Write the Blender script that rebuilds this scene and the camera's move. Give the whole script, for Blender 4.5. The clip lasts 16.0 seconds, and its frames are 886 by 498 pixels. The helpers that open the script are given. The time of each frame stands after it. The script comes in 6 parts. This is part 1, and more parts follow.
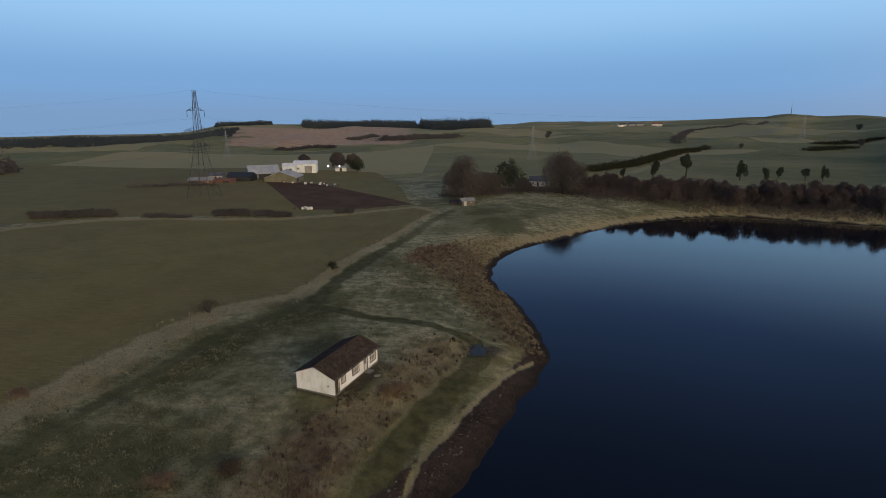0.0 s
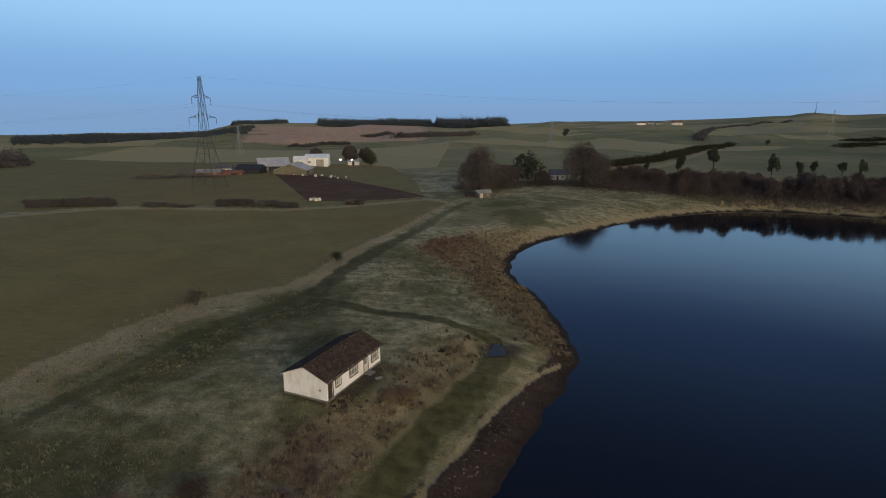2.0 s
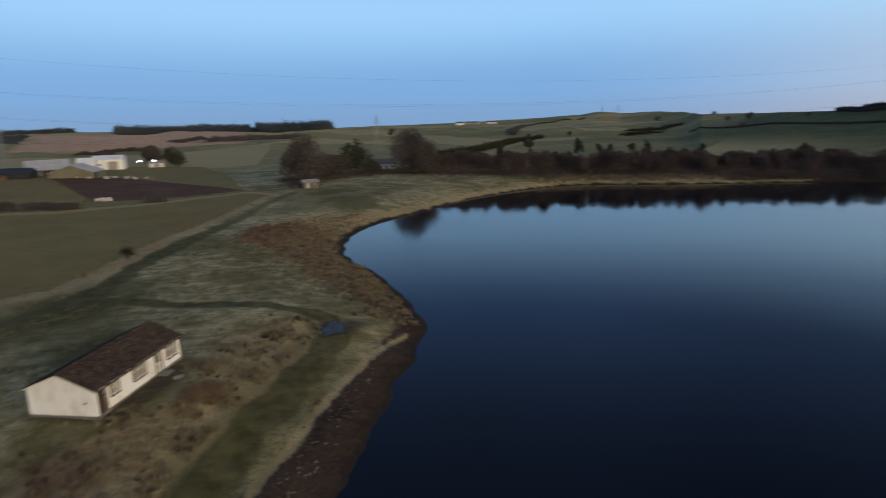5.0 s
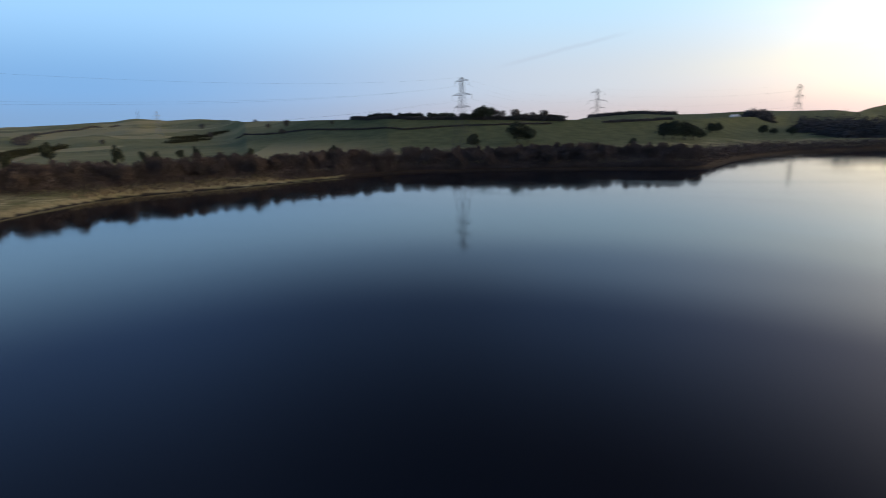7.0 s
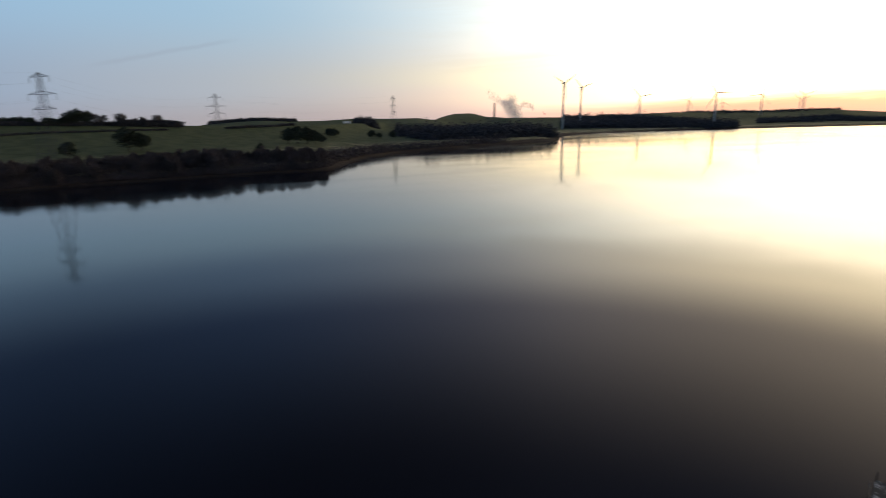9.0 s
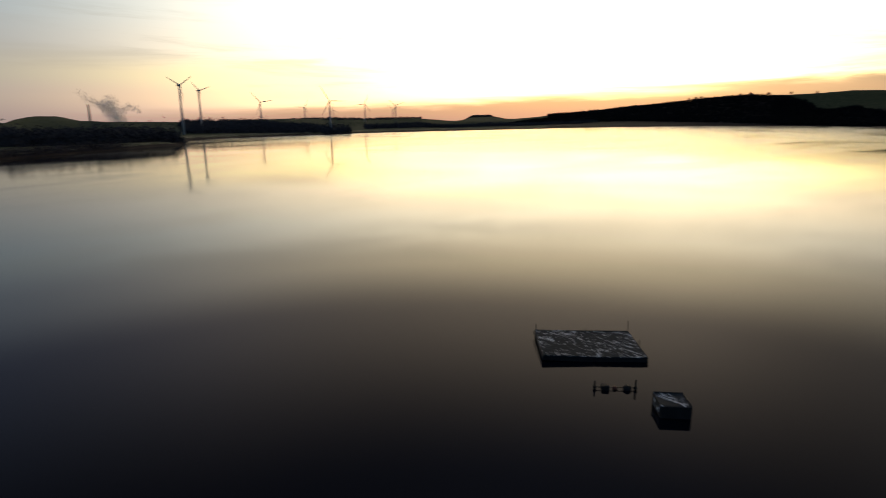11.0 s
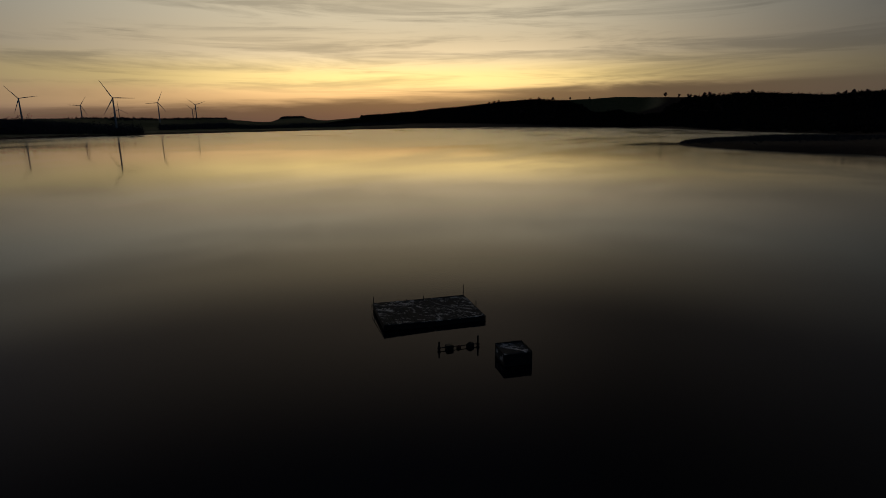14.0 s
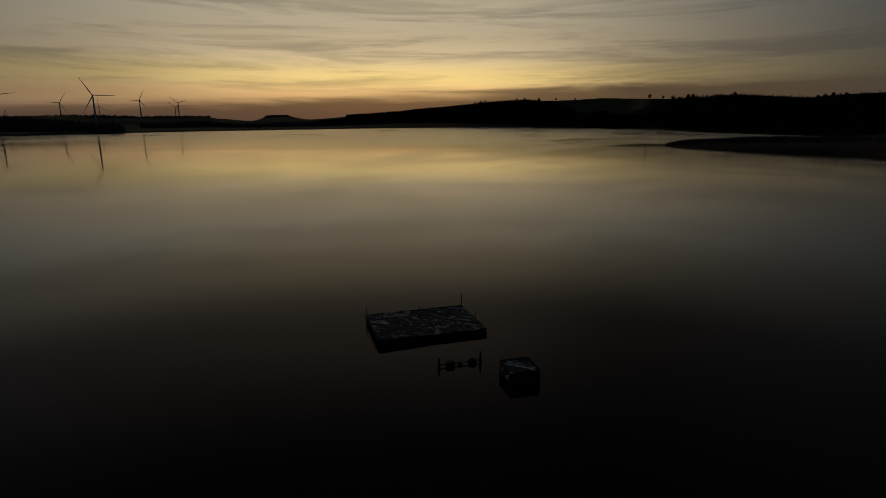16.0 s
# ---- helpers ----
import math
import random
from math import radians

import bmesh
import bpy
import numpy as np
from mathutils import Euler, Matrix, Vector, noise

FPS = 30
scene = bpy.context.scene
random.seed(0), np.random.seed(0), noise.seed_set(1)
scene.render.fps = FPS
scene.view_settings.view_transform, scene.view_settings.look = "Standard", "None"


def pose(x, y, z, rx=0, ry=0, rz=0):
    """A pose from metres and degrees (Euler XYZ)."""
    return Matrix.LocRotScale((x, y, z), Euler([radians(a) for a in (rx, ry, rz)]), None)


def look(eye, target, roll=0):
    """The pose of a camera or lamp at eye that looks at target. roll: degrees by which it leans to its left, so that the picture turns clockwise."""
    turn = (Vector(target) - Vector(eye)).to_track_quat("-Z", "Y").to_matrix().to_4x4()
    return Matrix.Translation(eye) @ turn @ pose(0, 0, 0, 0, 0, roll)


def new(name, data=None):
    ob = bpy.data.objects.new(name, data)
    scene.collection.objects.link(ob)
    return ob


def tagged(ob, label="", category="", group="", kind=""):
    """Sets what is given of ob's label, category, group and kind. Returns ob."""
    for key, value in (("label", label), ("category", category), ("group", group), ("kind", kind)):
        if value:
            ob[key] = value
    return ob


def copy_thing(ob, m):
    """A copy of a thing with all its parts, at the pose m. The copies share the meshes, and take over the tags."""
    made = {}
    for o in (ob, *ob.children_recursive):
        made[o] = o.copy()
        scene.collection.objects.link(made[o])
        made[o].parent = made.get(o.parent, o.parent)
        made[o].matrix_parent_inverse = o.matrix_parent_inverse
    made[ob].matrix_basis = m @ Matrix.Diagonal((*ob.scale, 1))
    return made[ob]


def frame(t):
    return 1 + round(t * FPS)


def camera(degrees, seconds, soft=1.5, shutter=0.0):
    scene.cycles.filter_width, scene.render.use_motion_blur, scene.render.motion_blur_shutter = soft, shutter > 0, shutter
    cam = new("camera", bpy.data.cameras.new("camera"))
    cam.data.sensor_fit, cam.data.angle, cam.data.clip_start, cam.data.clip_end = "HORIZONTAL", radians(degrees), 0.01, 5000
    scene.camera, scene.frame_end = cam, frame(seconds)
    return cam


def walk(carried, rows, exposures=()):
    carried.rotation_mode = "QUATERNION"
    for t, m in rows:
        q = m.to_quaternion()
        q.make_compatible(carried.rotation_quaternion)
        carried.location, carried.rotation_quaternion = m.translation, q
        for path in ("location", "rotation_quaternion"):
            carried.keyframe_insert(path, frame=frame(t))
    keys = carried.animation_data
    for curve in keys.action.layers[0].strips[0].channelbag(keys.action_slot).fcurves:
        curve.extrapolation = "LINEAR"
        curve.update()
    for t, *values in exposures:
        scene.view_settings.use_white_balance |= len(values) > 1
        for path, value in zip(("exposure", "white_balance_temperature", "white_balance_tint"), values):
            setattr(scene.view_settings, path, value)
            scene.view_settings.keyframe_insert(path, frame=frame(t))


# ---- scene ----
# ---------------------------------------------------------------- camera
cam = camera(78.7, 16.0, soft=0.85, shutter=0.5)
PATH = (
    (0.00, 0.00, -0.00, 36.60, 76.44, 0.07, -0.02),
    (0.50, 0.11, 3.22, 35.61, 76.47, 0.07, 0.02),
    (1.00, 0.14, 5.98, 34.60, 76.48, 0.08, 0.02),
    (1.50, 0.17, 8.15, 33.44, 76.51, 0.06, 0.42),
    (2.00, 0.11, 9.67, 32.09, 76.48, 0.06, 1.61),
    (2.50, 0.16, 10.84, 30.51, 76.42, 0.03, 2.84),
    (3.00, 0.22, 12.11, 29.09, 76.39, -0.00, 3.48),
    (3.20, 0.23, 12.64, 28.54, 76.45, 0.02, 3.45),
    (3.73, 0.45, 14.20, 27.10, 76.58, 0.20, 2.10),
    (4.25, 0.95, 15.80, 25.80, 76.72, 0.65, -2.75),
    (4.78, 1.45, 17.10, 24.90, 76.81, 1.15, -11.30),
    (5.30, 1.80, 17.72, 24.42, 76.84, 1.45, -23.85),
    (5.50, 1.90, 17.78, 24.28, 76.83, 1.48, -29.44),
    (6.00, 1.97, 17.81, 23.78, 76.79, 1.27, -40.20),
    (6.50, 1.80, 17.89, 23.55, 76.72, 1.15, -51.07),
    (7.00, 1.66, 18.09, 23.36, 76.69, 1.07, -60.97),
    (7.50, 1.75, 18.41, 23.11, 76.67, 1.09, -70.63),
    (8.00, 2.05, 18.74, 22.83, 76.66, 1.09, -80.11),
    (8.50, 2.49, 19.07, 22.52, 76.69, 1.11, -89.70),
    (9.00, 3.01, 19.35, 22.17, 76.70, 1.07, -98.58),
    (9.20, 3.20, 19.50, 22.05, 76.70, 1.07, -102.03),
    (9.72, 2.53, 21.73, 21.77, 76.71, 0.98, -112.00),
    (10.25, 1.33, 25.77, 21.26, 76.72, 0.81, -122.70),
    (10.78, -0.04, 30.37, 20.69, 76.73, 0.62, -132.70),
    (11.30, -0.96, 33.44, 20.30, 76.74, 0.49, -140.45),
    (11.50, -0.92, 33.55, 19.67, 76.63, 0.59, -142.82),
    (12.00, -0.68, 33.52, 18.42, 76.71, 0.59, -150.22),
    (12.50, -0.20, 33.02, 18.02, 76.85, 0.49, -154.30),
    (13.00, 0.27, 32.40, 17.57, 76.83, 0.44, -154.83),
    (13.50, 0.75, 31.69, 17.27, 76.78, 0.40, -155.14),
    (14.00, 1.20, 31.04, 17.14, 76.84, 0.40, -155.55),
    (14.50, 1.76, 30.47, 17.11, 76.82, 0.37, -156.07),
    (15.00, 2.22, 29.92, 17.11, 76.86, 0.32, -156.35),
    (15.50, 2.80, 29.34, 17.18, 76.78, 0.04, -156.63),
    (16.00, 3.38, 28.76, 17.17, 76.83, 0.04, -157.00),
)

walk(cam, [(t, pose(x, y, z, rx, ry, rz)) for t, x, y, z, rx, ry, rz in PATH],
     exposures=[(0.0, 0.0), (3.2, 0.1), (5.5, 0.12), (6.5, 0.26), (7.2, 0.2), (8.2, -0.08), (9.2, -0.42), (11.3, -1.45), (12.0, -2.12), (12.5, -2.62), (13.5, -3.2), (14.5, -3.64), (16.0, -3.94)])

# ---------------------------------------------------------------- sky and sun
SUN_AZ = 152.0      # degrees clockwise from +y: where the sun has just gone down
sun_dir = Vector((math.sin(radians(SUN_AZ)), math.cos(radians(SUN_AZ)), 0.0))


def nodes_of(tree):
    tree.nodes.clear()
    return tree.nodes, tree.links


class Net:
    """Small helper to write node trees as expressions."""

    def __init__(self, tree):
        self.n, self.l = nodes_of(tree)

    def add(self, kind, **props):
        node = self.n.new(kind)
        for key, value in props.items():
            setattr(node, key, value)
        return node

    def put(self, socket, value):
        if isinstance(value, bpy.types.NodeSocket):
            self.l.new(value, socket)
        elif value is not None:
            if isinstance(value, (tuple, list)) and len(value) == 3 and len(socket.default_value) == 4:
                value = (*value, 1.0)
            socket.default_value = value

    def math(self, op, a, b=0.0, c=None, clamp=False):
        node = self.add("ShaderNodeMath", operation=op, use_clamp=clamp)
        self.put(node.inputs[0], a)
        self.put(node.inputs[1], b)
        if c is not None:
            self.put(node.inputs[2], c)
        return node.outputs[0]

    def step(self, value, lo, hi, to_lo=0.0, to_hi=1.0):
        node = self.add("ShaderNodeMapRange", interpolation_type="SMOOTHSTEP")
        for socket, v in zip(node.inputs[:5], (value, lo, hi, to_lo, to_hi)):
            self.put(socket, v)
        return node.outputs[0]

    def mix(self, factor, a, b, blend="MIX"):
        node = self.add("ShaderNodeMix", data_type="RGBA", blend_type=blend)
        self.put(node.inputs[0], factor)
        self.put(node.inputs[6], a)
        self.put(node.inputs[7], b)
        return node.outputs[2]

    def noise(self, vector, scale, detail=3.0, rough=0.55, distortion=0.0):
        node = self.add("ShaderNodeTexNoise")
        self.put(node.inputs["Vector"], vector)
        node.inputs["Scale"].default_value, node.inputs["Detail"].default_value = scale, detail
        node.inputs["Roughness"].default_value, node.inputs["Distortion"].default_value = rough, distortion
        return node.outputs[0]

    def mapped(self, vector, scale=(1, 1, 1), rot=(0, 0, 0)):
        node = self.add("ShaderNodeMapping")
        self.put(node.inputs["Vector"], vector)
        node.inputs["Scale"].default_value, node.inputs["Rotation"].default_value = scale, rot
        return node.outputs[0]

    def bump(self, height, strength, distance):
        node = self.add("ShaderNodeBump")
        node.inputs["Strength"].default_value, node.inputs["Distance"].default_value = strength, distance
        self.put(node.inputs["Height"], height)
        return node.outputs[0]


world = bpy.data.worlds.new("dusk_sky")
scene.world = world
world.use_nodes = True
w = Net(world.node_tree)
sky = w.add("ShaderNodeTexSky", sky_type="NISHITA", sun_disc=False, sun_elevation=radians(0.8), sun_rotation=radians(SUN_AZ),
            altitude=100.0, air_density=1.0, dust_density=1.2, ozone_density=2.0)
coord = w.add("ShaderNodeTexCoord").outputs["Generated"]
split = w.add("ShaderNodeSeparateXYZ")
w.put(split.inputs[0], coord)
up = split.outputs[2]
toward = w.add("ShaderNodeVectorMath", operation="DOT_PRODUCT")
w.put(toward.inputs[0], coord)
toward.inputs[1].default_value = sun_dir
# bearing towards the sun, by the level part of the direction alone
level = w.math("SQRT", w.math("ADD", w.math("MULTIPLY", split.outputs[0], split.outputs[0]), w.math("MULTIPLY", split.outputs[1], split.outputs[1])))
facing = w.math("DIVIDE", toward.outputs["Value"], w.math("MAXIMUM", level, 0.001))
rise = w.math("MAXIMUM", up, 0.0)


def ramp(value, stops):
    node = w.add("ShaderNodeValToRGB")
    node.color_ramp.interpolation = "EASE"
    while len(node.color_ramp.elements) < len(stops):
        node.color_ramp.elements.new(0.5)
    for e, (at, colour) in zip(node.color_ramp.elements, stops):
        e.position, e.color = at, (*colour, 1.0)
    w.put(node.inputs[0], value)
    return node.outputs[0]


# dusk sky from the horizon up: away from the sun, across it, and over it
away = ramp(rise, [(0.0, (0.20, 0.35, 0.58)), (0.06, (0.18, 0.38, 0.69)), (0.19, (0.32, 0.58, 0.90)), (0.34, (0.105, 0.21, 0.47)), (0.6, (0.080, 0.125, 0.25)), (1.0, (0.11, 0.16, 0.27))])
across = ramp(rise, [(0.0, (0.56, 0.51, 0.53)), (0.06, (0.56, 0.61, 0.68)), (0.19, (0.47, 0.69, 0.88)), (0.25, (0.262, 0.410, 0.622)), (0.34, (0.092, 0.152, 0.295)), (0.6, (0.037, 0.037, 0.050)), (1.0, (0.05, 0.072, 0.13))])
over = ramp(rise, [(0.0, (0.60, 0.32, 0.20)), (0.045, (0.96, 0.57, 0.22)), (0.075, (1.0, 0.71, 0.25)), (0.12, (0.87, 0.67, 0.39)), (0.18, (0.80, 0.665, 0.44)), (0.25, (0.64, 0.51, 0.31)), (0.34, (0.285, 0.228, 0.166)), (0.6, (0.036, 0.036, 0.046)), (1.0, (0.06, 0.09, 0.16))])
bright = w.math("ADD", 1.0, w.math("MULTIPLY", w.math("POWER", w.math("MAXIMUM", facing, 0.0), 4.2), 5.6))
low_glow = w.math("MULTIPLY", w.step(facing, 0.55, 0.98), w.step(up, 0.34, 0.18))
bright = w.math("MULTIPLY", bright, w.math("ADD", 1.0, w.math("MULTIPLY", low_glow, 0.45)))
ember = w.math("MULTIPLY", w.step(facing, 0.88, 1.0), w.math("MULTIPLY", w.step(up, 0.03, 0.06), w.step(up, 0.15, 0.07)))
bright = w.math("MULTIPLY", bright, w.math("ADD", 1.0, w.math("MULTIPLY", ember, 0.55)))
# the high sky is dimmest a quarter turn from the sunset and brightens towards it
high = w.step(up, 0.17, 0.34)
dusky = w.math("MULTIPLY", w.step(facing, -0.55, -0.2), w.step(facing, 0.20, -0.08))
warm_side = w.math("MULTIPLY", w.step(facing, 0.02, 0.46), w.step(facing, 0.96, 0.72))
aside = w.add("ShaderNodeVectorMath", operation="DOT_PRODUCT")
w.put(aside.inputs[0], coord)
aside.inputs[1].default_value = Vector((-sun_dir.y, sun_dir.x, 0.0)) * -1.0
lift = w.math("SUBTRACT", w.math("MULTIPLY", warm_side, 0.42), w.math("MULTIPLY", dusky, 0.24))
lift = w.math("SUBTRACT", lift, w.math("MULTIPLY", w.math("MULTIPLY", w.step(aside.outputs["Value"], 0.10, 0.45), w.step(facing, 0.2, 0.6)), 0.50))
bright = w.math("MULTIPLY", bright, w.math("ADD", 1.0, w.math("MULTIPLY", high, lift)))
spread = w.add("ShaderNodeCombineXYZ")
for socket in spread.inputs:
    w.put(socket, bright)
side = w.mix(w.step(facing, -0.60, 0.38), away, across)
glow = w.mix(w.step(facing, 0.20, 1.1), side, over)
glow = w.mix(1.0, glow, spread.outputs[0], "MULTIPLY")
# veils of cloud drawn out along the horizon, and a bank of it low over the wooded hill
streak = w.noise(w.mapped(coord, (1.1, 1.1, 15.0), (0.03, 0.05, 0.0)), 2.4, 6.0, 0.62, 0.5)
veil = w.math("MULTIPLY", w.step(streak, 0.44, 0.66), w.math("MULTIPLY", w.step(facing, 0.35, 0.9), w.math("MULTIPLY", w.step(up, 0.03, 0.07), w.step(up, 0.30, 0.16))))
clouded = w.mix(w.math("MULTIPLY", veil, 0.42), glow, (0.95, 0.84, 0.66))
lid = w.math("ADD", 0.047, w.math("MULTIPLY", aside.outputs["Value"], 0.045))
lid = w.math("ADD", lid, w.math("MULTIPLY", w.math("SUBTRACT", streak, 0.5), 0.05))
bank = w.math("MULTIPLY", w.step(w.math("SUBTRACT", lid, up), -0.012, 0.014), w.step(facing, 0.55, 0.93))
clouded = w.mix(w.math("MULTIPLY", bank, 0.80), clouded, (0.72, 0.42, 0.27))
dull = w.math("MULTIPLY", w.step(aside.outputs["Value"], 0.15, 0.75), w.step(facing, 0.2, 0.6))
clouded = w.mix(w.math("MULTIPLY", dull, 0.5), clouded, (0.42, 0.39, 0.35))


def bearing_dir(az, el):
    return Vector((math.sin(radians(az)) * math.cos(radians(el)), math.cos(radians(az)) * math.cos(radians(el)), math.sin(radians(el))))


# an old vapour trail, spread and broken
trail_a, trail_b = bearing_dir(66.0, 5.0), bearing_dir(79.5, 7.9)
off_trail, on_trail = (w.add("ShaderNodeVectorMath", operation="DOT_PRODUCT") for _ in range(2))
for node, axis in ((off_trail, trail_a.cross(trail_b).normalized()), (on_trail, (trail_a + trail_b).normalized())):
    w.put(node.inputs[0], coord)
    node.inputs[1].default_value = axis
tatter = w.math("MULTIPLY", w.math("SUBTRACT", w.noise(coord, 30.0, 3.0), 0.5), 0.006)
across_trail = w.math("ABSOLUTE", w.math("ADD", off_trail.outputs["Value"], tatter))
trail = w.math("MULTIPLY", w.step(across_trail, 0.0055, 0.0), w.step(on_trail.outputs["Value"], math.cos(radians(7.2)), math.cos(radians(3.0))))
clouded = w.mix(w.math("MULTIPLY", trail, 0.22), clouded, (0.36, 0.40, 0.50))
both = w.mix(0.03, clouded, sky.outputs[0])
back = w.add("ShaderNodeBackground")
w.put(back.inputs[0], both)
back.inputs[1].default_value = 1.0
out = w.add("ShaderNodeOutputWorld")
w.l.new(back.outputs[0], out.inputs[0])

sun = new("sun", bpy.data.lights.new("sun", "SUN"))
sun.data.energy, sun.data.angle, sun.data.color = 0.5, radians(1.0), (1.0, 0.72, 0.42)
sun.matrix_world = look(sun_dir * 100 + Vector((0, 0, 0.8)), (0, 0, 0))

# ---------------------------------------------------------------- materials


def material(name, build):
    m = bpy.data.materials.new(name)
    m.use_nodes = True
    net = Net(m.node_tree)
    shader = net.add("ShaderNodeBsdfPrincipled")
    result = net.add("ShaderNodeOutputMaterial")
    net.l.new(shader.outputs[0], result.inputs[0])
    build(net, shader.inputs)
    return m


def object_coord(net):
    return net.add("ShaderNodeTexCoord").outputs["Object"]


def world_coord(net):
    return net.add("ShaderNodeNewGeometry").outputs["Position"]


def plain(name, colour, rough=0.8, metal=0.0, var=0.35, scale=1.5, bump=0.0, spread=0.0):
    """Paint, timber, metal: a base colour with stains at two scales, and a shade of its own for each object."""
    def build(net, s):
        p = object_coord(net)
        a, b = net.noise(p, scale, 4.0), net.noise(p, scale * 9, 3.0)
        f = net.math("ADD", net.math("MULTIPLY", a, 0.65), net.math("MULTIPLY", b, 0.35))
        dark = tuple(c * (1 - var) for c in colour)
        light = tuple(min(1, c * (1 + var * 0.7)) for c in colour)
        base = net.mix(net.step(f, 0.3, 0.7), dark, light)
        if spread:
            own = net.add("ShaderNodeObjectInfo").outputs["Random"]
            base = net.mix(net.math("MULTIPLY", own, spread), base, tuple(c * 0.4 for c in colour))
        net.put(s["Base Color"], base)
        net.put(s["Roughness"], rough)
        net.put(s["Metallic"], metal)
        if bump:
            net.put(s["Normal"], net.bump(b, bump, 0.05))
    return material(name, build)


def foliage(name, low, high, rough=0.9, patch=0.12, weight=0.3):
    """Leaves and twigs: a shade for each clump and for each plant."""
    def build(net, s):
        geo = net.add("ShaderNodeNewGeometry")
        own = net.add("ShaderNodeObjectInfo").outputs["Random"]
        f = net.math("ADD", net.math("MULTIPLY", geo.outputs["Random Per Island"], 0.6), net.math("MULTIPLY", own, 0.4))
        big = net.noise(geo.outputs["Position"], patch, 3.0)
        f = net.math("ADD", net.math("MULTIPLY", f, 1 - weight), net.math("MULTIPLY", net.step(big, 0.35, 0.65), weight))
        net.put(s["Base Color"], net.mix(f, low, high))
        net.put(s["Roughness"], rough)
        net.put(s["Specular IOR Level"], 0.15)
    return material(name, build)


def water_build(net, s):
    p = world_coord(net)
    net.put(s["Base Color"], (0.003, 0.005, 0.010))
    net.put(s["IOR"], 1.33)
    net.put(s["Specular IOR Level"], 0.42)
    calm = net.step(net.noise(net.mapped(p, (1, 0.35, 0), (0, 0, 0.6)), 0.012, 5.0, 0.65, 1.5), 0.40, 0.66)
    # a light air ruffles the far end of the lake
    place = net.add("ShaderNodeSeparateXYZ")
    net.put(place.inputs[0], p)
    ruffled = net.math("MULTIPLY", net.step(place.outputs[1], -150, -520), net.step(net.noise(net.mapped(p, (1, 0.6, 0), (0, 0, 0.3)), 0.006, 4.0, 0.6, 0.8), 0.30, 0.55))
    net.put(s["Roughness"], net.math("ADD", net.math("ADD", 0.05, net.math("MULTIPLY", calm, 0.07)), net.math("MULTIPLY", ruffled, 0.13)))
    fine = net.noise(net.mapped(p, (1, 1, 0)), 1.7, 3.0, 0.6)
    net.put(s["Normal"], net.bump(fine, 0.05, 0.03))


WATER = material("lake_water", water_build)


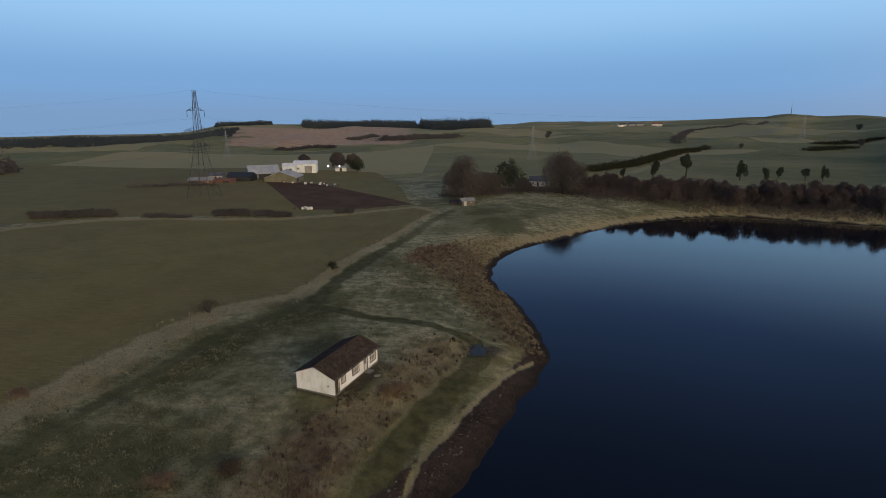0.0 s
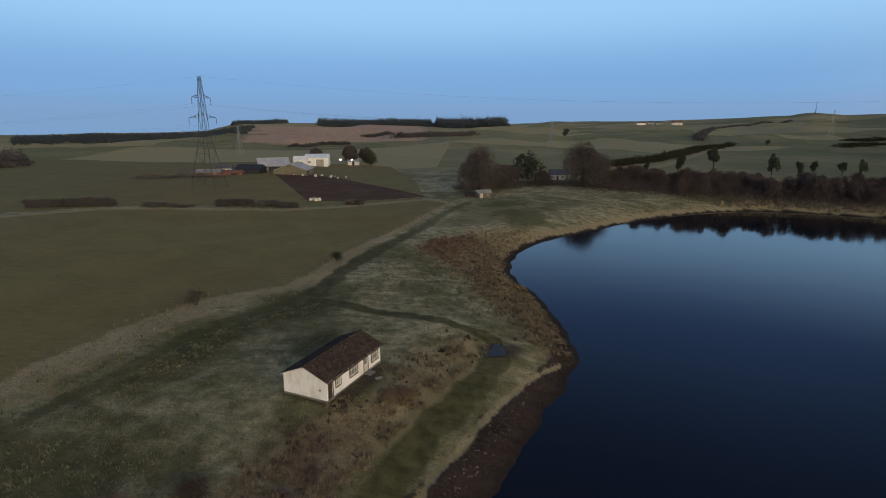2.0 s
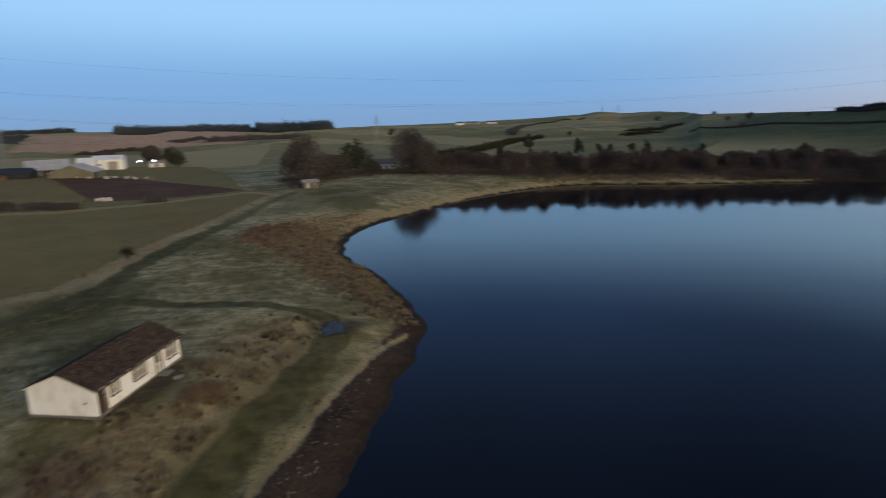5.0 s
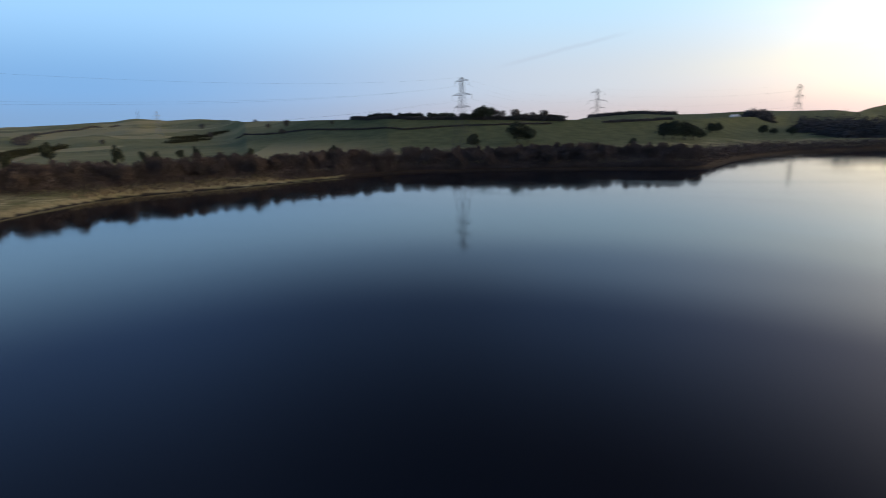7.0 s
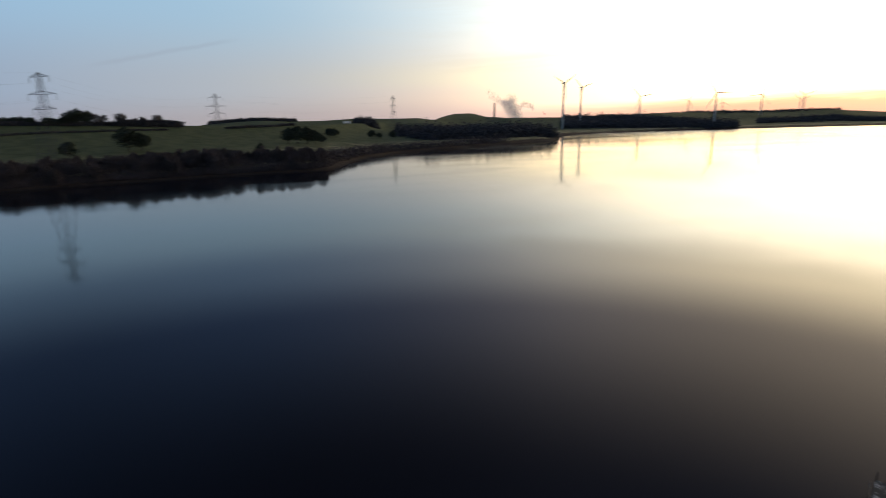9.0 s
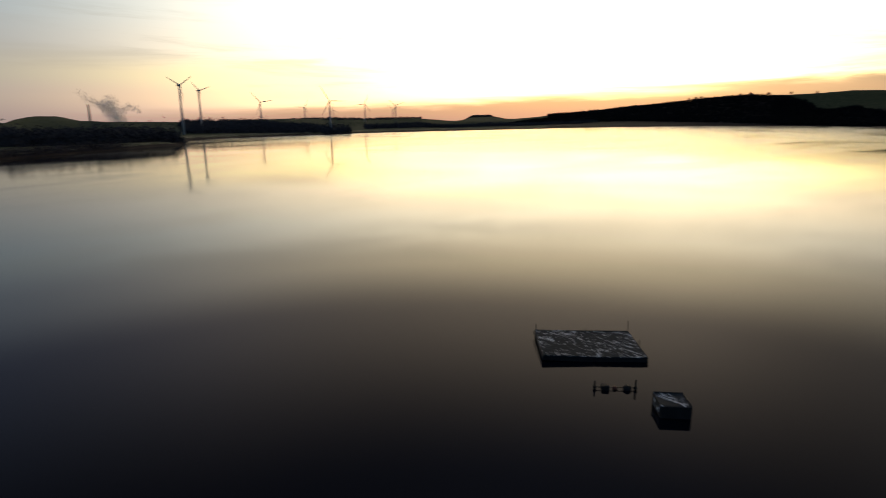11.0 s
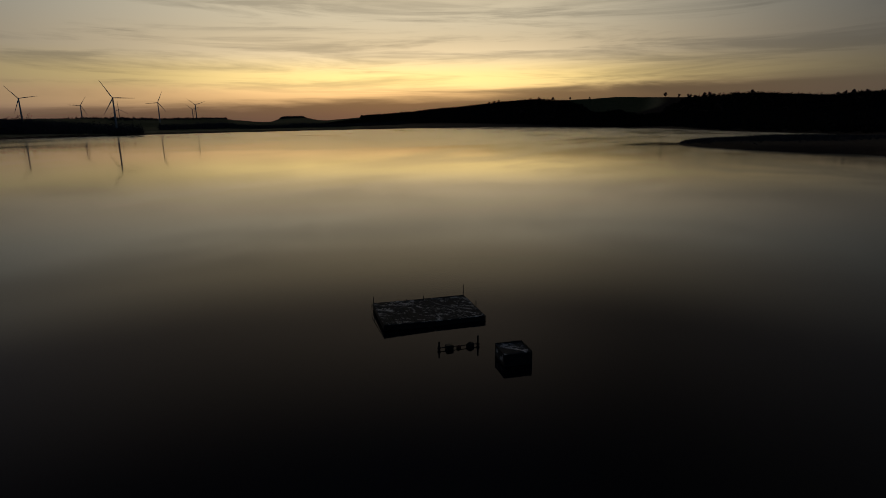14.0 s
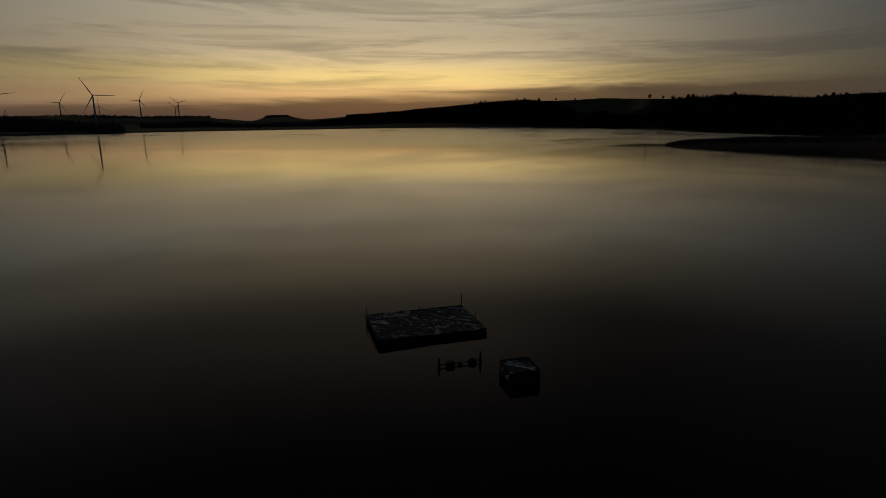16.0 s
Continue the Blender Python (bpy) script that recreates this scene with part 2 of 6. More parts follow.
def ground_build(net, s):
    p = world_coord(net)
    a = net.add("ShaderNodeVertexColor", layer_name="zone_a")
    b = net.add("ShaderNodeVertexColor", layer_name="zone_b")
    sa, sb = net.add("ShaderNodeSeparateColor"), net.add("ShaderNodeSeparateColor")
    net.put(sa.inputs[0], a.outputs[0])
    net.put(sb.inputs[0], b.outputs[0])
    field, dry, rust, mud = sa.outputs[0], sa.outputs[1], sa.outputs[2], a.outputs[1]
    track, plough, moor, far = sb.outputs[0], sb.outputs[1], sb.outputs[2], b.outputs[1]
    flat = net.mapped(p, (1, 1, 0))
    n_fine = net.noise(flat, 3.2, 4.0, 0.65)
    n_mid = net.noise(flat, 0.55, 4.0, 0.6)
    n_big = net.noise(flat, 0.09, 4.0, 0.6, 0.5)
    n_vast = net.noise(flat, 0.012, 3.0)

    def edge(mask, soft=0.22):
        wob = net.math("ADD", mask, net.math("MULTIPLY", net.math("SUBTRACT", n_mid, 0.5), 0.75))
        wob = net.math("ADD", wob, net.math("MULTIPLY", net.math("SUBTRACT", n_fine, 0.5), 0.5))
        return net.math("MULTIPLY", net.step(wob, 0.5 - soft, 0.5 + soft), net.step(mask, 0.02, 0.12))

    rough_a = net.mix(net.step(n_mid, 0.30, 0.70), (0.124, 0.116, 0.052), (0.318, 0.282, 0.152))
    rough_b = net.mix(net.step(n_mid, 0.30, 0.70), (0.190, 0.175, 0.086), (0.500, 0.434, 0.258))
    grass = net.mix(net.step(n_big, 0.36, 0.64), rough_a, rough_b)
    speck = net.noise(flat, 7.0, 3.0, 0.7)
    grass = net.mix(net.math("MULTIPLY", net.step(speck, 0.50, 0.66), 0.60), grass, (0.500, 0.410, 0.220))
    grass = net.mix(net.math("MULTIPLY", net.step(n_fine, 0.53, 0.66), 0.72), grass, (0.095, 0.082, 0.036))
    wet = net.noise(flat, 0.034, 4.0, 0.6, 0.8)
    grass = net.mix(net.math("MULTIPLY", net.step(wet, 0.46, 0.60), 0.78), grass, (0.096, 0.094, 0.036))
    streaks = net.noise(net.mapped(flat, (0.20, 0.85, 0), (0, 0, -0.8)), 1.0, 4.0, 0.6, 0.6)
    grass = net.mix(net.math("MULTIPLY", net.step(streaks, 0.49, 0.67), 0.52), grass, (0.092, 0.092, 0.038))
    # far pastures: parcels of their own green or straw
    cell = net.add("ShaderNodeTexVoronoi", feature="F1")
    net.put(cell.inputs["Vector"], flat)
    cell.inputs["Scale"].default_value = 0.0052
    sep = net.add("ShaderNodeSeparateColor")
    net.put(sep.inputs[0], cell.outputs["Color"])
    parcel = net.mix(net.step(sep.outputs[0], 0.15, 0.85), (0.155, 0.152, 0.065), (0.320, 0.270, 0.135))
    parcel = net.mix(net.math("MULTIPLY", net.step(n_big, 0.45, 0.7), 0.25), parcel, (0.340, 0.285, 0.150))
    parcel = net.mix(net.math("MULTIPLY", net.step(n_vast, 0.45, 0.65), 0.5), parcel, (0.300, 0.250, 0.120))
    where = net.add("ShaderNodeSeparateXYZ")
    net.put(where.inputs[0], p)
    sown = net.mix(net.step(n_big, 0.3, 0.7), (0.062, 0.078, 0.032), (0.108, 0.116, 0.050))
    parcel = net.mix(net.math("MULTIPLY", net.step(where.outputs[0], 230, 330), net.step(where.outputs[1], 520, 380)), parcel, sown)
    parcel = net.mix(net.math("MULTIPLY", net.step(where.outputs[0], 120, 190), net.step(where.outputs[1], 260, 180)), parcel, sown)
    base = net.mix(far, grass, parcel)
    pasture = net.mix(net.step(n_big, 0.3, 0.7), (0.150, 0.132, 0.048), (0.200, 0.168, 0.064))
    comb = net.noise(net.mapped(flat, (0.35, 2.2, 0), (0, 0, 0.35)), 1.0, 5.0, 0.7)
    pasture = net.mix(net.math("MULTIPLY", net.step(comb, 0.42, 0.66), 0.5), pasture, (0.300, 0.225, 0.097))
    pasture = net.mix(net.math("MULTIPLY", net.step(n_fine, 0.50, 0.68), 0.45), pasture, (0.109, 0.090, 0.034))
    pasture = net.mix(net.math("MULTIPLY", net.step(n_vast, 0.42, 0.62), 0.45), pasture, (0.190, 0.127, 0.049))
    base = net.mix(net.step(field, 0.40, 0.60), base, pasture)
    straw = net.mix(net.step(n_fine, 0.3, 0.7), (0.230, 0.180, 0.088), (0.450, 0.360, 0.200))
    base = net.mix(net.math("MULTIPLY", edge(dry, 0.34), 0.75), base, straw)
    bracken = net.mix(net.step(n_mid, 0.35, 0.65), (0.085, 0.062, 0.042), (0.235, 0.180, 0.125))
    patchy = net.noise(flat, 0.30, 4.0, 0.62, 0.7)
    bracken = net.mix(net.math("MULTIPLY", net.step(patchy, 0.50, 0.62), 0.7), bracken, (0.330, 0.265, 0.175))
    bracken = net.mix(net.math("MULTIPLY", net.step(patchy, 0.46, 0.36), 0.75), bracken, (0.070, 0.052, 0.034))
    base = net.mix(net.math("MULTIPLY", edge(rust, 0.35), 0.70), base, bracken)
    mown = net.mix(net.step(n_mid, 0.3, 0.7), (0.044, 0.044, 0.014), (0.090, 0.082, 0.030))
    base = net.mix(net.math("MULTIPLY", edge(track, 0.34), 0.86), base, mown)
    moorland = net.mix(net.step(n_big, 0.3, 0.7), (0.420, 0.250, 0.170), (0.480, 0.350, 0.235))
    base = net.mix(net.math("MULTIPLY", net.step(moor, 0.3, 0.7), 0.9), base, moorland)
    furrow = net.add("ShaderNodeTexWave")
    net.put(furrow.inputs["Vector"], net.mapped(flat, (1, 1, 1), (0, 0, 0.45)))
    furrow.inputs["Scale"].default_value, furrow.inputs["Distortion"].default_value = 0.35, 1.0
    tilth = net.mix(furrow.outputs[1], (0.066, 0.036, 0.019), (0.100, 0.056, 0.031))
    tilth = net.mix(net.math("MULTIPLY", net.step(n_big, 0.4, 0.65), 0.4), tilth, (0.161, 0.095, 0.053))
    base = net.mix(net.step(plough, 0.40, 0.60), base, tilth)
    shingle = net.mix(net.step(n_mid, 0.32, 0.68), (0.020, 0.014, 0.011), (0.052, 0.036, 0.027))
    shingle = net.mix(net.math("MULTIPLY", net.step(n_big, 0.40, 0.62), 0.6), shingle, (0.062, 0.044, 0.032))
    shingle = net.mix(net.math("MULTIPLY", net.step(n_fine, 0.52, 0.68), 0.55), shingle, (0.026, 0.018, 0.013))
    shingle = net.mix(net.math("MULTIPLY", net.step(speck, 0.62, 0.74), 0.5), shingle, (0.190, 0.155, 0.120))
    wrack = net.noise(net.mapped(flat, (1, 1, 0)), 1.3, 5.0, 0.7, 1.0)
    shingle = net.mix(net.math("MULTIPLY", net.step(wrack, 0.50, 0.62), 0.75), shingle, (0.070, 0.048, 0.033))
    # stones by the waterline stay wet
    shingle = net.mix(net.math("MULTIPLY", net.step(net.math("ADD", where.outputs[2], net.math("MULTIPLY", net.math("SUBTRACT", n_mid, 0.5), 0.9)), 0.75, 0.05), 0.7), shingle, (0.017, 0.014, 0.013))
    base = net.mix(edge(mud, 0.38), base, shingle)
    net.put(s["Base Color"], base)
    net.put(s["Roughness"], 0.95)
    net.put(s["Specular IOR Level"], 0.12)
    h = net.math("ADD", net.math("MULTIPLY", n_fine, 0.5), n_mid)
    h = net.math("MULTIPLY", h, net.math("SUBTRACT", 1.0, net.math("MULTIPLY", mud, 0.75)))
    net.put(s["Normal"], net.bump(h, 0.9, 0.25))


GROUND = material("ground_cover", ground_build)

# ---------------------------------------------------------------- land and lake
# plan of the waterline, clockwise from the near bank
SHORE = [(-8, 34), (2, 48), (5, 53.5), (9, 63), (13.5, 71), (17.2, 79), (17, 89), (16, 99), (14, 110), (10.5, 120), (14.5, 140), (24, 154),
         (42, 169), (60, 186), (84, 199), (105, 205), (123, 200), (141, 190), (163, 182), (186, 173), (204, 165), (220, 152), (238, 122), (254, 90), (264, 62), (272, 42), (283, 32),
         (300, 28), (334, 24), (402, -2), (442, -42), (520, -124), (556, -183), (600, -200), (658, -226), (756, -270), (800, -345), (850, -470), (890, -640), (905, -850), (900, -1100),
         (860, -1450), (720, -1750), (500, -1950), (250, -1800), (90, -1420), (-60, -1040), (-140, -880), (-200, -740), (-165, -645), (-100, -606), (-50, -556), (0, -486), (17, -422), (-2, -386),
         (-22, -350), (-56, -326), (-86, -309), (-88, -220), (-55, -90), (-25, 0)]


def rounded(points, times, closed=True):
    pts = np.array(points, float)
    for _ in range(times):
        nxt = np.roll(pts, -1, 0) if closed else pts[1:]
        cur = pts if closed else pts[:-1]
        q = np.stack([0.75 * cur + 0.25 * nxt, 0.25 * cur + 0.75 * nxt], 1).reshape(-1, 2)
        pts = q if closed else np.concatenate([pts[:1], q, pts[-1:]])
    return pts


def far_from(line, x, y, closed=False):
    """Distance in plan to a polyline."""
    pts = np.asarray(line, float)
    ends = np.roll(pts, -1, 0) if closed else pts[1:]
    best = np.full(x.shape, 1e9)
    for (ax, ay), (bx, by) in zip(pts, ends):
        dx, dy = bx - ax, by - ay
        k = np.clip(((x - ax) * dx + (y - ay) * dy) / (dx * dx + dy * dy + 1e-9), 0, 1)
        best = np.minimum(best, (x - ax - k * dx) ** 2 + (y - ay - k * dy) ** 2)
    return np.sqrt(best)


def inside(poly, x, y):
    pts = np.asarray(poly, float)
    hit = np.zeros(x.shape, bool)
    for (ax, ay), (bx, by) in zip(pts, np.roll(pts, -1, 0)):
        with np.errstate(divide="ignore", invalid="ignore"):
            hit ^= ((ay > y) != (by > y)) & (x < (bx - ax) * (y - ay) / (by - ay + 1e-12) + ax)
    return hit


def signed(poly, x, y):
    """Distance to a closed outline, positive outside it."""
    return np.where(inside(poly, x, y), -1, 1) * far_from(poly, x, y, True)


def smooth(v, lo, hi):
    k = np.clip((v - lo) / (hi - lo), 0, 1)
    return k * k * (3 - 2 * k)


def waves(x, y, size, seed, octaves=4):
    """Cheap rolling noise of about -1 to 1 from turned sines."""
    rng = np.random.default_rng(seed)
    total, amp, f = 0, 1.0, 2 * math.pi / size
    for _ in range(octaves):
        for _ in range(3):
            a, ph = rng.uniform(0, 2 * math.pi), rng.uniform(0, 6.28)
            total = total + amp * np.sin(f * (x * math.cos(a) + y * math.sin(a)) + ph + 1.3 * np.sin(f * 0.6 * (x * math.sin(a) - y * math.cos(a)) + ph))
        amp, f = amp * 0.5, f * 2.1
    return total / 4.0


SHORELINE = rounded(SHORE, 2)
# ridges round the lake: bearing, distance and height of their crest
RIDGE = np.array([(-180, 2000, 94), (-175, 1800, 87), (-170, 1700, 73), (-166, 1650, 78), (-150, 1400, 60), (-100, 1100, 25), (-60, 1200, 10), (-39, 900, 6), (-25, 950, 6.5),
                  (-22, 1450, 19), (-17, 1500, 21), (-12, 1500, 19), (-8, 1500, 17), (4, 1500, 16), (8, 1800, 16), (12, 2000, 17), (20, 2100, 24), (28, 2100, 37), (30.4, 2150, 41), (31.0, 2180, 46), (32.0, 2200, 51), (33.2, 2200, 48), (34.4, 2150, 44), (36.8, 2050, 45), (39, 1700, 39),
                  (41, 800, 27.5), (47, 600, 27), (55, 480, 26.3), (63, 470, 24.6), (67, 470, 23.6), (73, 480, 22.6), (79, 520, 21.8), (86, 580, 21.2), (92, 660, 20.5), (97.5, 1700, 24), (100, 3500, 68), (101.5, 3500, 66), (103, 3500, 44), (105, 1700, 28), (111, 1500, 26),
                  (116, 1500, 29), (120, 1500, 31), (125, 1900, 36), (134, 1900, 33), (138, 2720, 24), (139.4, 2880, 50), (141.2, 2880, 50), (143, 2720, 31), (147, 2650, 44), (152, 2650, 62), (156, 2650, 80), (160, 2600, 96), (164, 2500, 108), (168, 2400, 106),
                  (172.5, 2300, 111), (177, 2120, 101), (180, 2000, 94)], float)
# the next rise behind the near crest: bearing and height
BACK = np.array([(72, 0), (75, 24), (78, 29), (80.4, 31), (83, 28), (86, 28), (89, 31), (93, 30), (96, 30), (98.5, 22), (100, 0)], float)
HUT = (-13.6, 65.15)


def height_at(x, y, sd=None):
    """The lie of the land in metres over the lake."""
    x, y = np.atleast_1d(np.asarray(x, float)), np.atleast_1d(np.asarray(y, float))
    if sd is None:
        sd = shore_distance(x, y)
    r, az = np.hypot(x - 2, y - 16), np.degrees(np.arctan2(x - 2, y - 16))
    rs, zs = np.interp(az, RIDGE[:, 0], RIDGE[:, 1]), np.interp(az, RIDGE[:, 0], RIDGE[:, 2])
    soft = smooth(az, 66, 72) * smooth(96 - az, 0, 4)
    turns = (-6, -4, -2, 0, 2, 4, 6)
    rs = rs + soft * (sum(np.interp(az + k, RIDGE[:, 0], RIDGE[:, 1]) for k in turns) / 7 - rs)
    zs = zs + soft * (sum(np.interp(az + k, RIDGE[:, 0], RIDGE[:, 2]) for k in turns) / 7 - zs)
    out = np.maximum(sd, 0)
    near = 4.1 * (1 - np.exp(-out / 11.0))
    u = np.where(r < rs, out / (out + np.maximum(rs - r, 0) + 1e-6), 1.0)
    hill = (zs - 4.1) * u ** 1.55
    hill = hill * (1 - 0.5 * smooth(r - rs, 0, 2600))
    beyond = smooth(az, -75, -50) * smooth(10 - az, 0, 6) * smooth(r - rs, 40, 3600) * (55 + 45 * smooth(-az, 22, 30))
    lee = 13 * smooth(az, 58, 64) * smooth(87 - az, 0, 6) * smooth(r - rs, 15, 110) * smooth(1500 - r, 0, 500)
    west = 3.2 * smooth(-x, 22, 110) * smooth(420 - r, 0, 200) * smooth(y, -50, 60)
    roll = waves(x, y, 330, 5) * 7.5 * smooth(out, 120, 500) * smooth(r, 320, 700) * (1 - 0.75 * u ** 6)
    small = waves(x, y, 21, 9) * 0.13 * smooth(out, 3, 20) + waves(x, y, 4.2, 3, 2) * 0.05 * smooth(out, 1, 6)
    z = near + hill + west + roll + small - beyond - lee
    rise_behind = np.interp(az, BACK[:, 0], BACK[:, 1], 0, 0) * smooth(r, 680, 1250) * smooth(out, 20, 160) * (1 - 0.6 * smooth(r, 1500, 3000))
    z = np.where(rise_behind > 0.5, np.maximum(z, rise_behind), z)
    pad = np.exp(-(np.hypot(x - HUT[0], y - HUT[1]) / 8.5) ** 4)
    z = z * (1 - pad) + 4.05 * pad
    pool = np.exp(-(np.hypot(x - PUDDLE[0], y - PUDDLE[1]) / 3.6) ** 4)
    z = z * (1 - pool) + PUDDLE[2] * pool
    z = np.maximum(z, np.where(r < 1000, np.minimum(0.25 * out, 0.6), -200.0))
    return np.where(sd > 0, z, np.maximum(-2.5, sd * 0.14))


def shore_distance(x, y):
    sd = signed(SHORELINE, x, y)
    r = np.hypot(x, y)
    return sd + waves(x, y, 9.0, 21, 3) * 0.55 * smooth(600 - r, 0, 300) + waves(x, y, 60, 8, 3) * 5.0 * smooth(r, 240, 600)


# field edges, tracks and patches of growth in plan
FIELD_EDGE = [(-75, -20), (-66, 15), (-56, 42), (-48.7, 61.1), (-47.4, 67.7), (-45.4, 75.2), (-42.3, 83.7), (-40.8, 89), (-37.4, 92.1), (-29.7, 96.7), (-26.7, 107.6), (-24.7, 118.5), (-20.3, 135.8),
              (-13.9, 155), (-6.5, 183.9), (-2.9, 190.5)]
FAR_EDGE = [(-2.9, 193), (-10.3, 203), (-21.6, 195.3), (-38.4, 181.7), (-53.5, 171.5), (-69, 167), (-84.6, 164.3), (-98.5, 159.8), (-110, 152.9), (-120, 142), (-420, 40)]
TRACKS = [([(3.9, 195.8), (-3.5, 176.4), (-9.1, 152.9), (-14.8, 135.4), (-19.1, 120.3), (-22.1, 106.5), (-23.1, 97.4), (-23.9, 91.6)], 1.9),
          ([(-22.5, 91.6), (-16.5, 88.4), (-10.9, 86), (-4.9, 84.9), (0.1, 82.7), (3.3, 80.6), (5.5, 78.1)], 1.15),
          ([(-10, 35), (-8.5, 41), (-6.3, 47.8), (-5.4, 50), (-4, 54), (-2.6, 57), (-0.6, 61.2), (1.8, 66), (3.6, 69.5), (5.1, 73)], 1.9),
          ([(-23.9, 91.6), (-28.9, 86.2), (-32.8, 81), (-36.3, 72.3), (-37.8, 65.3), (-39.6, 59.5), (-41.5, 52.5), (-43, 44)], 1.2)]
PATH_PALE = [(-4.5, 42), (-2.9, 49), (-1.6, 52), (0.2, 55), (1.7, 58.2), (3.4, 61.3), (5.8, 65.7), (8.6, 69.8), (11.5, 73.4), (13.5, 75.5)]
LIP = [(-20.9, 92.1), (-17.1, 91.3), (-13.1, 89.1), (-9.4, 87.4)]
PUDDLE = (5.3, 75.7, 2.3)
PLOUGH = [(-87, 264), (-51, 190.5), (-34, 195.5), (-11.6, 208.3), (-25.5, 229), (-55, 260), (-71, 266)]
RUST = [([(-7.4, 129), (-4.4, 138.4), (2.9, 145.4), (9.7, 138.3), (10.5, 129.5), (8.5, 117), (4.5, 109), (1.0, 111), (-2.5, 119)], 3.0),
        ([(-15.3, 42), (-15.6, 48.4), (-16, 52.7), (-13.3, 55.3), (-11.2, 52.4), (-11.5, 48.2), (-12, 42)], 2.0),
        ([(3.5, 101), (5, 112), (12, 110), (15, 98), (15.5, 88), (14.5, 79), (10.5, 80), (9.0, 87), (6.0, 94)], 3.0)]
TAN = [([(-7.1, 68), (-3.6, 75.8), (1.7, 79.3), (3.1, 75.6), (2.2, 69.6), (-1.1, 63.9), (-3.8, 57.9), (-6.1, 54.2), (-9, 48.6), (-11.5, 40), (-21, 40), (-18.9, 45.9), (-18, 49.4), (-15.9, 53.5), (-13.7, 56.9), (-9.6, 59.1)], 1.2),
       ([(-6, 128), (4, 152), (28, 163), (48, 178), (80, 203), (70, 188), (40, 166), (16, 142), (9, 118)], 4.0),
       ([(95, 208), (112, 214), (128, 206), (145, 197), (166, 189), (188, 180), (186, 175), (163, 184), (141, 192), (123, 202), (105, 207)], 1.5)]


LANES = [([(236, 206), (243, 198), (250, 190)], 6.0), ([(115, 331), (148, 381), (193, 450), (269, 563)], 3.0), ([(-380, 475), (-330, 520), (-262, 560)], 5.0), ([(-262, 560), (-190, 590), (-120, 610)], 3.5), ([(-533, 634), (-483, 657), (-350, 557), (-253, 483), (-217, 530)], 3.0)]


def build_ground():
    dense = np.radians(np.linspace(-46, 112, 640, endpoint=False))
    sparse = np.radians(np.linspace(112, 314, 270, endpoint=False))
    az = np.concatenate([dense, sparse])
    rings = np.concatenate([np.geomspace(9, 420, 330, endpoint=False), np.geomspace(420, 4900, 210)])
    A, R = np.meshgrid(az, rings)
    x, y = (2 + R * np.sin(A)).ravel(), (16 + R * np.cos(A)).ravel()
    sd = shore_distance(x, y)
    z = height_at(x, y, sd)
    n_a, n_r = len(az), len(rings)
    co = np.stack([x, y, z], 1)
    co = np.concatenate([co, [[2, 16, -2.5]]]).astype(np.float32)
    i = np.arange(n_r - 1)[:, None] * n_a + np.arange(n_a)[None]
    j = np.arange(n_r - 1)[:, None] * n_a + np.roll(np.arange(n_a), -1)[None]
    quads = np.stack([i, j, j + n_a, i + n_a], -1).reshape(-1, 4)[:, ::-1]
    fan = np.stack([np.full(n_a, n_a * n_r), np.roll(np.arange(n_a), -1), np.arange(n_a)], 1)
    me = bpy.data.meshes.new("ground")
    me.vertices.add(len(co))
    me.vertices.foreach_set("co", co.ravel())
    me.loops.add(quads.size + fan.size)
    me.loops.foreach_set("vertex_index", np.concatenate([quads.ravel(), fan.ravel()]).astype(np.int32))
    starts = np.concatenate([np.arange(len(quads)) * 4, quads.size + np.arange(len(fan)) * 3]).astype(np.int32)
    me.polygons.add(len(starts))
    me.polygons.foreach_set("loop_start", starts)
    me.polygons.foreach_set("use_smooth", np.ones(len(starts), bool))
    me.update(calc_edges=True)
    r, bearing = np.hypot(x - 2, y - 16), np.degrees(np.arctan2(x - 2, y - 16))
    zone = {k: np.zeros(len(co)) for k in ("field", "dry", "rust", "mud", "track", "plough", "moor", "far")}
    m = slice(0, len(x))
    field = FIELD_EDGE + FAR_EDGE + [(-420, -120)]
    zone["field"][m] = smooth(-signed(field, x, y), -0.4, 0.4)
    farm_pasture = [(-420, 60), (-128, 148), (-112, 158), (-85, 170), (-54, 178), (-30, 190), (-12, 206), (-20, 260), (-40, 330), (-420, 420)]
    zone["field"][m] = np.maximum(zone["field"][m], smooth(-signed(farm_pasture, x, y), -1.5, 1.5))
    d_edge = far_from(FIELD_EDGE, x, y) + waves(x, y, 12, 33, 4) * 0.7
    broad = np.interp(y, [50, 75, 90, 100, 120, 150, 190], [6.2, 6.0, 5.0, 4.2, 3.0, 2.3, 1.8])
    strip = (1 - smooth(d_edge, broad * 0.75, broad * 1.2)) * np.where(zone["field"][m] > 0.5, 1 - smooth(d_edge, 0.2, 1.2), 1.0)
    d_far = far_from(FAR_EDGE, x, y)
    strip = np.maximum(strip, 1 - smooth(d_far, 1.0, 3.5))
    dry = strip * (0.78 + 0.22 * waves(x, y, 5, 73, 3))
    path_d = far_from(rounded(PATH_PALE, 2, False), x, y) + np.abs(waves(x, y, 4.5, 27, 3)) * 0.35
    for poly, soft in TAN:
        dry = np.maximum(dry, smooth(-signed(poly, x, y), -soft, soft))
    dry = np.maximum(dry, 1 - smooth(path_d, 0.26, 0.75))
    dry = np.maximum(dry, 0.8 * (1 - smooth(far_from(LIP, x, y), 0.15, 0.7)))
    wheel = far_from(rounded(TRACKS[0][0], 2, False), x, y)
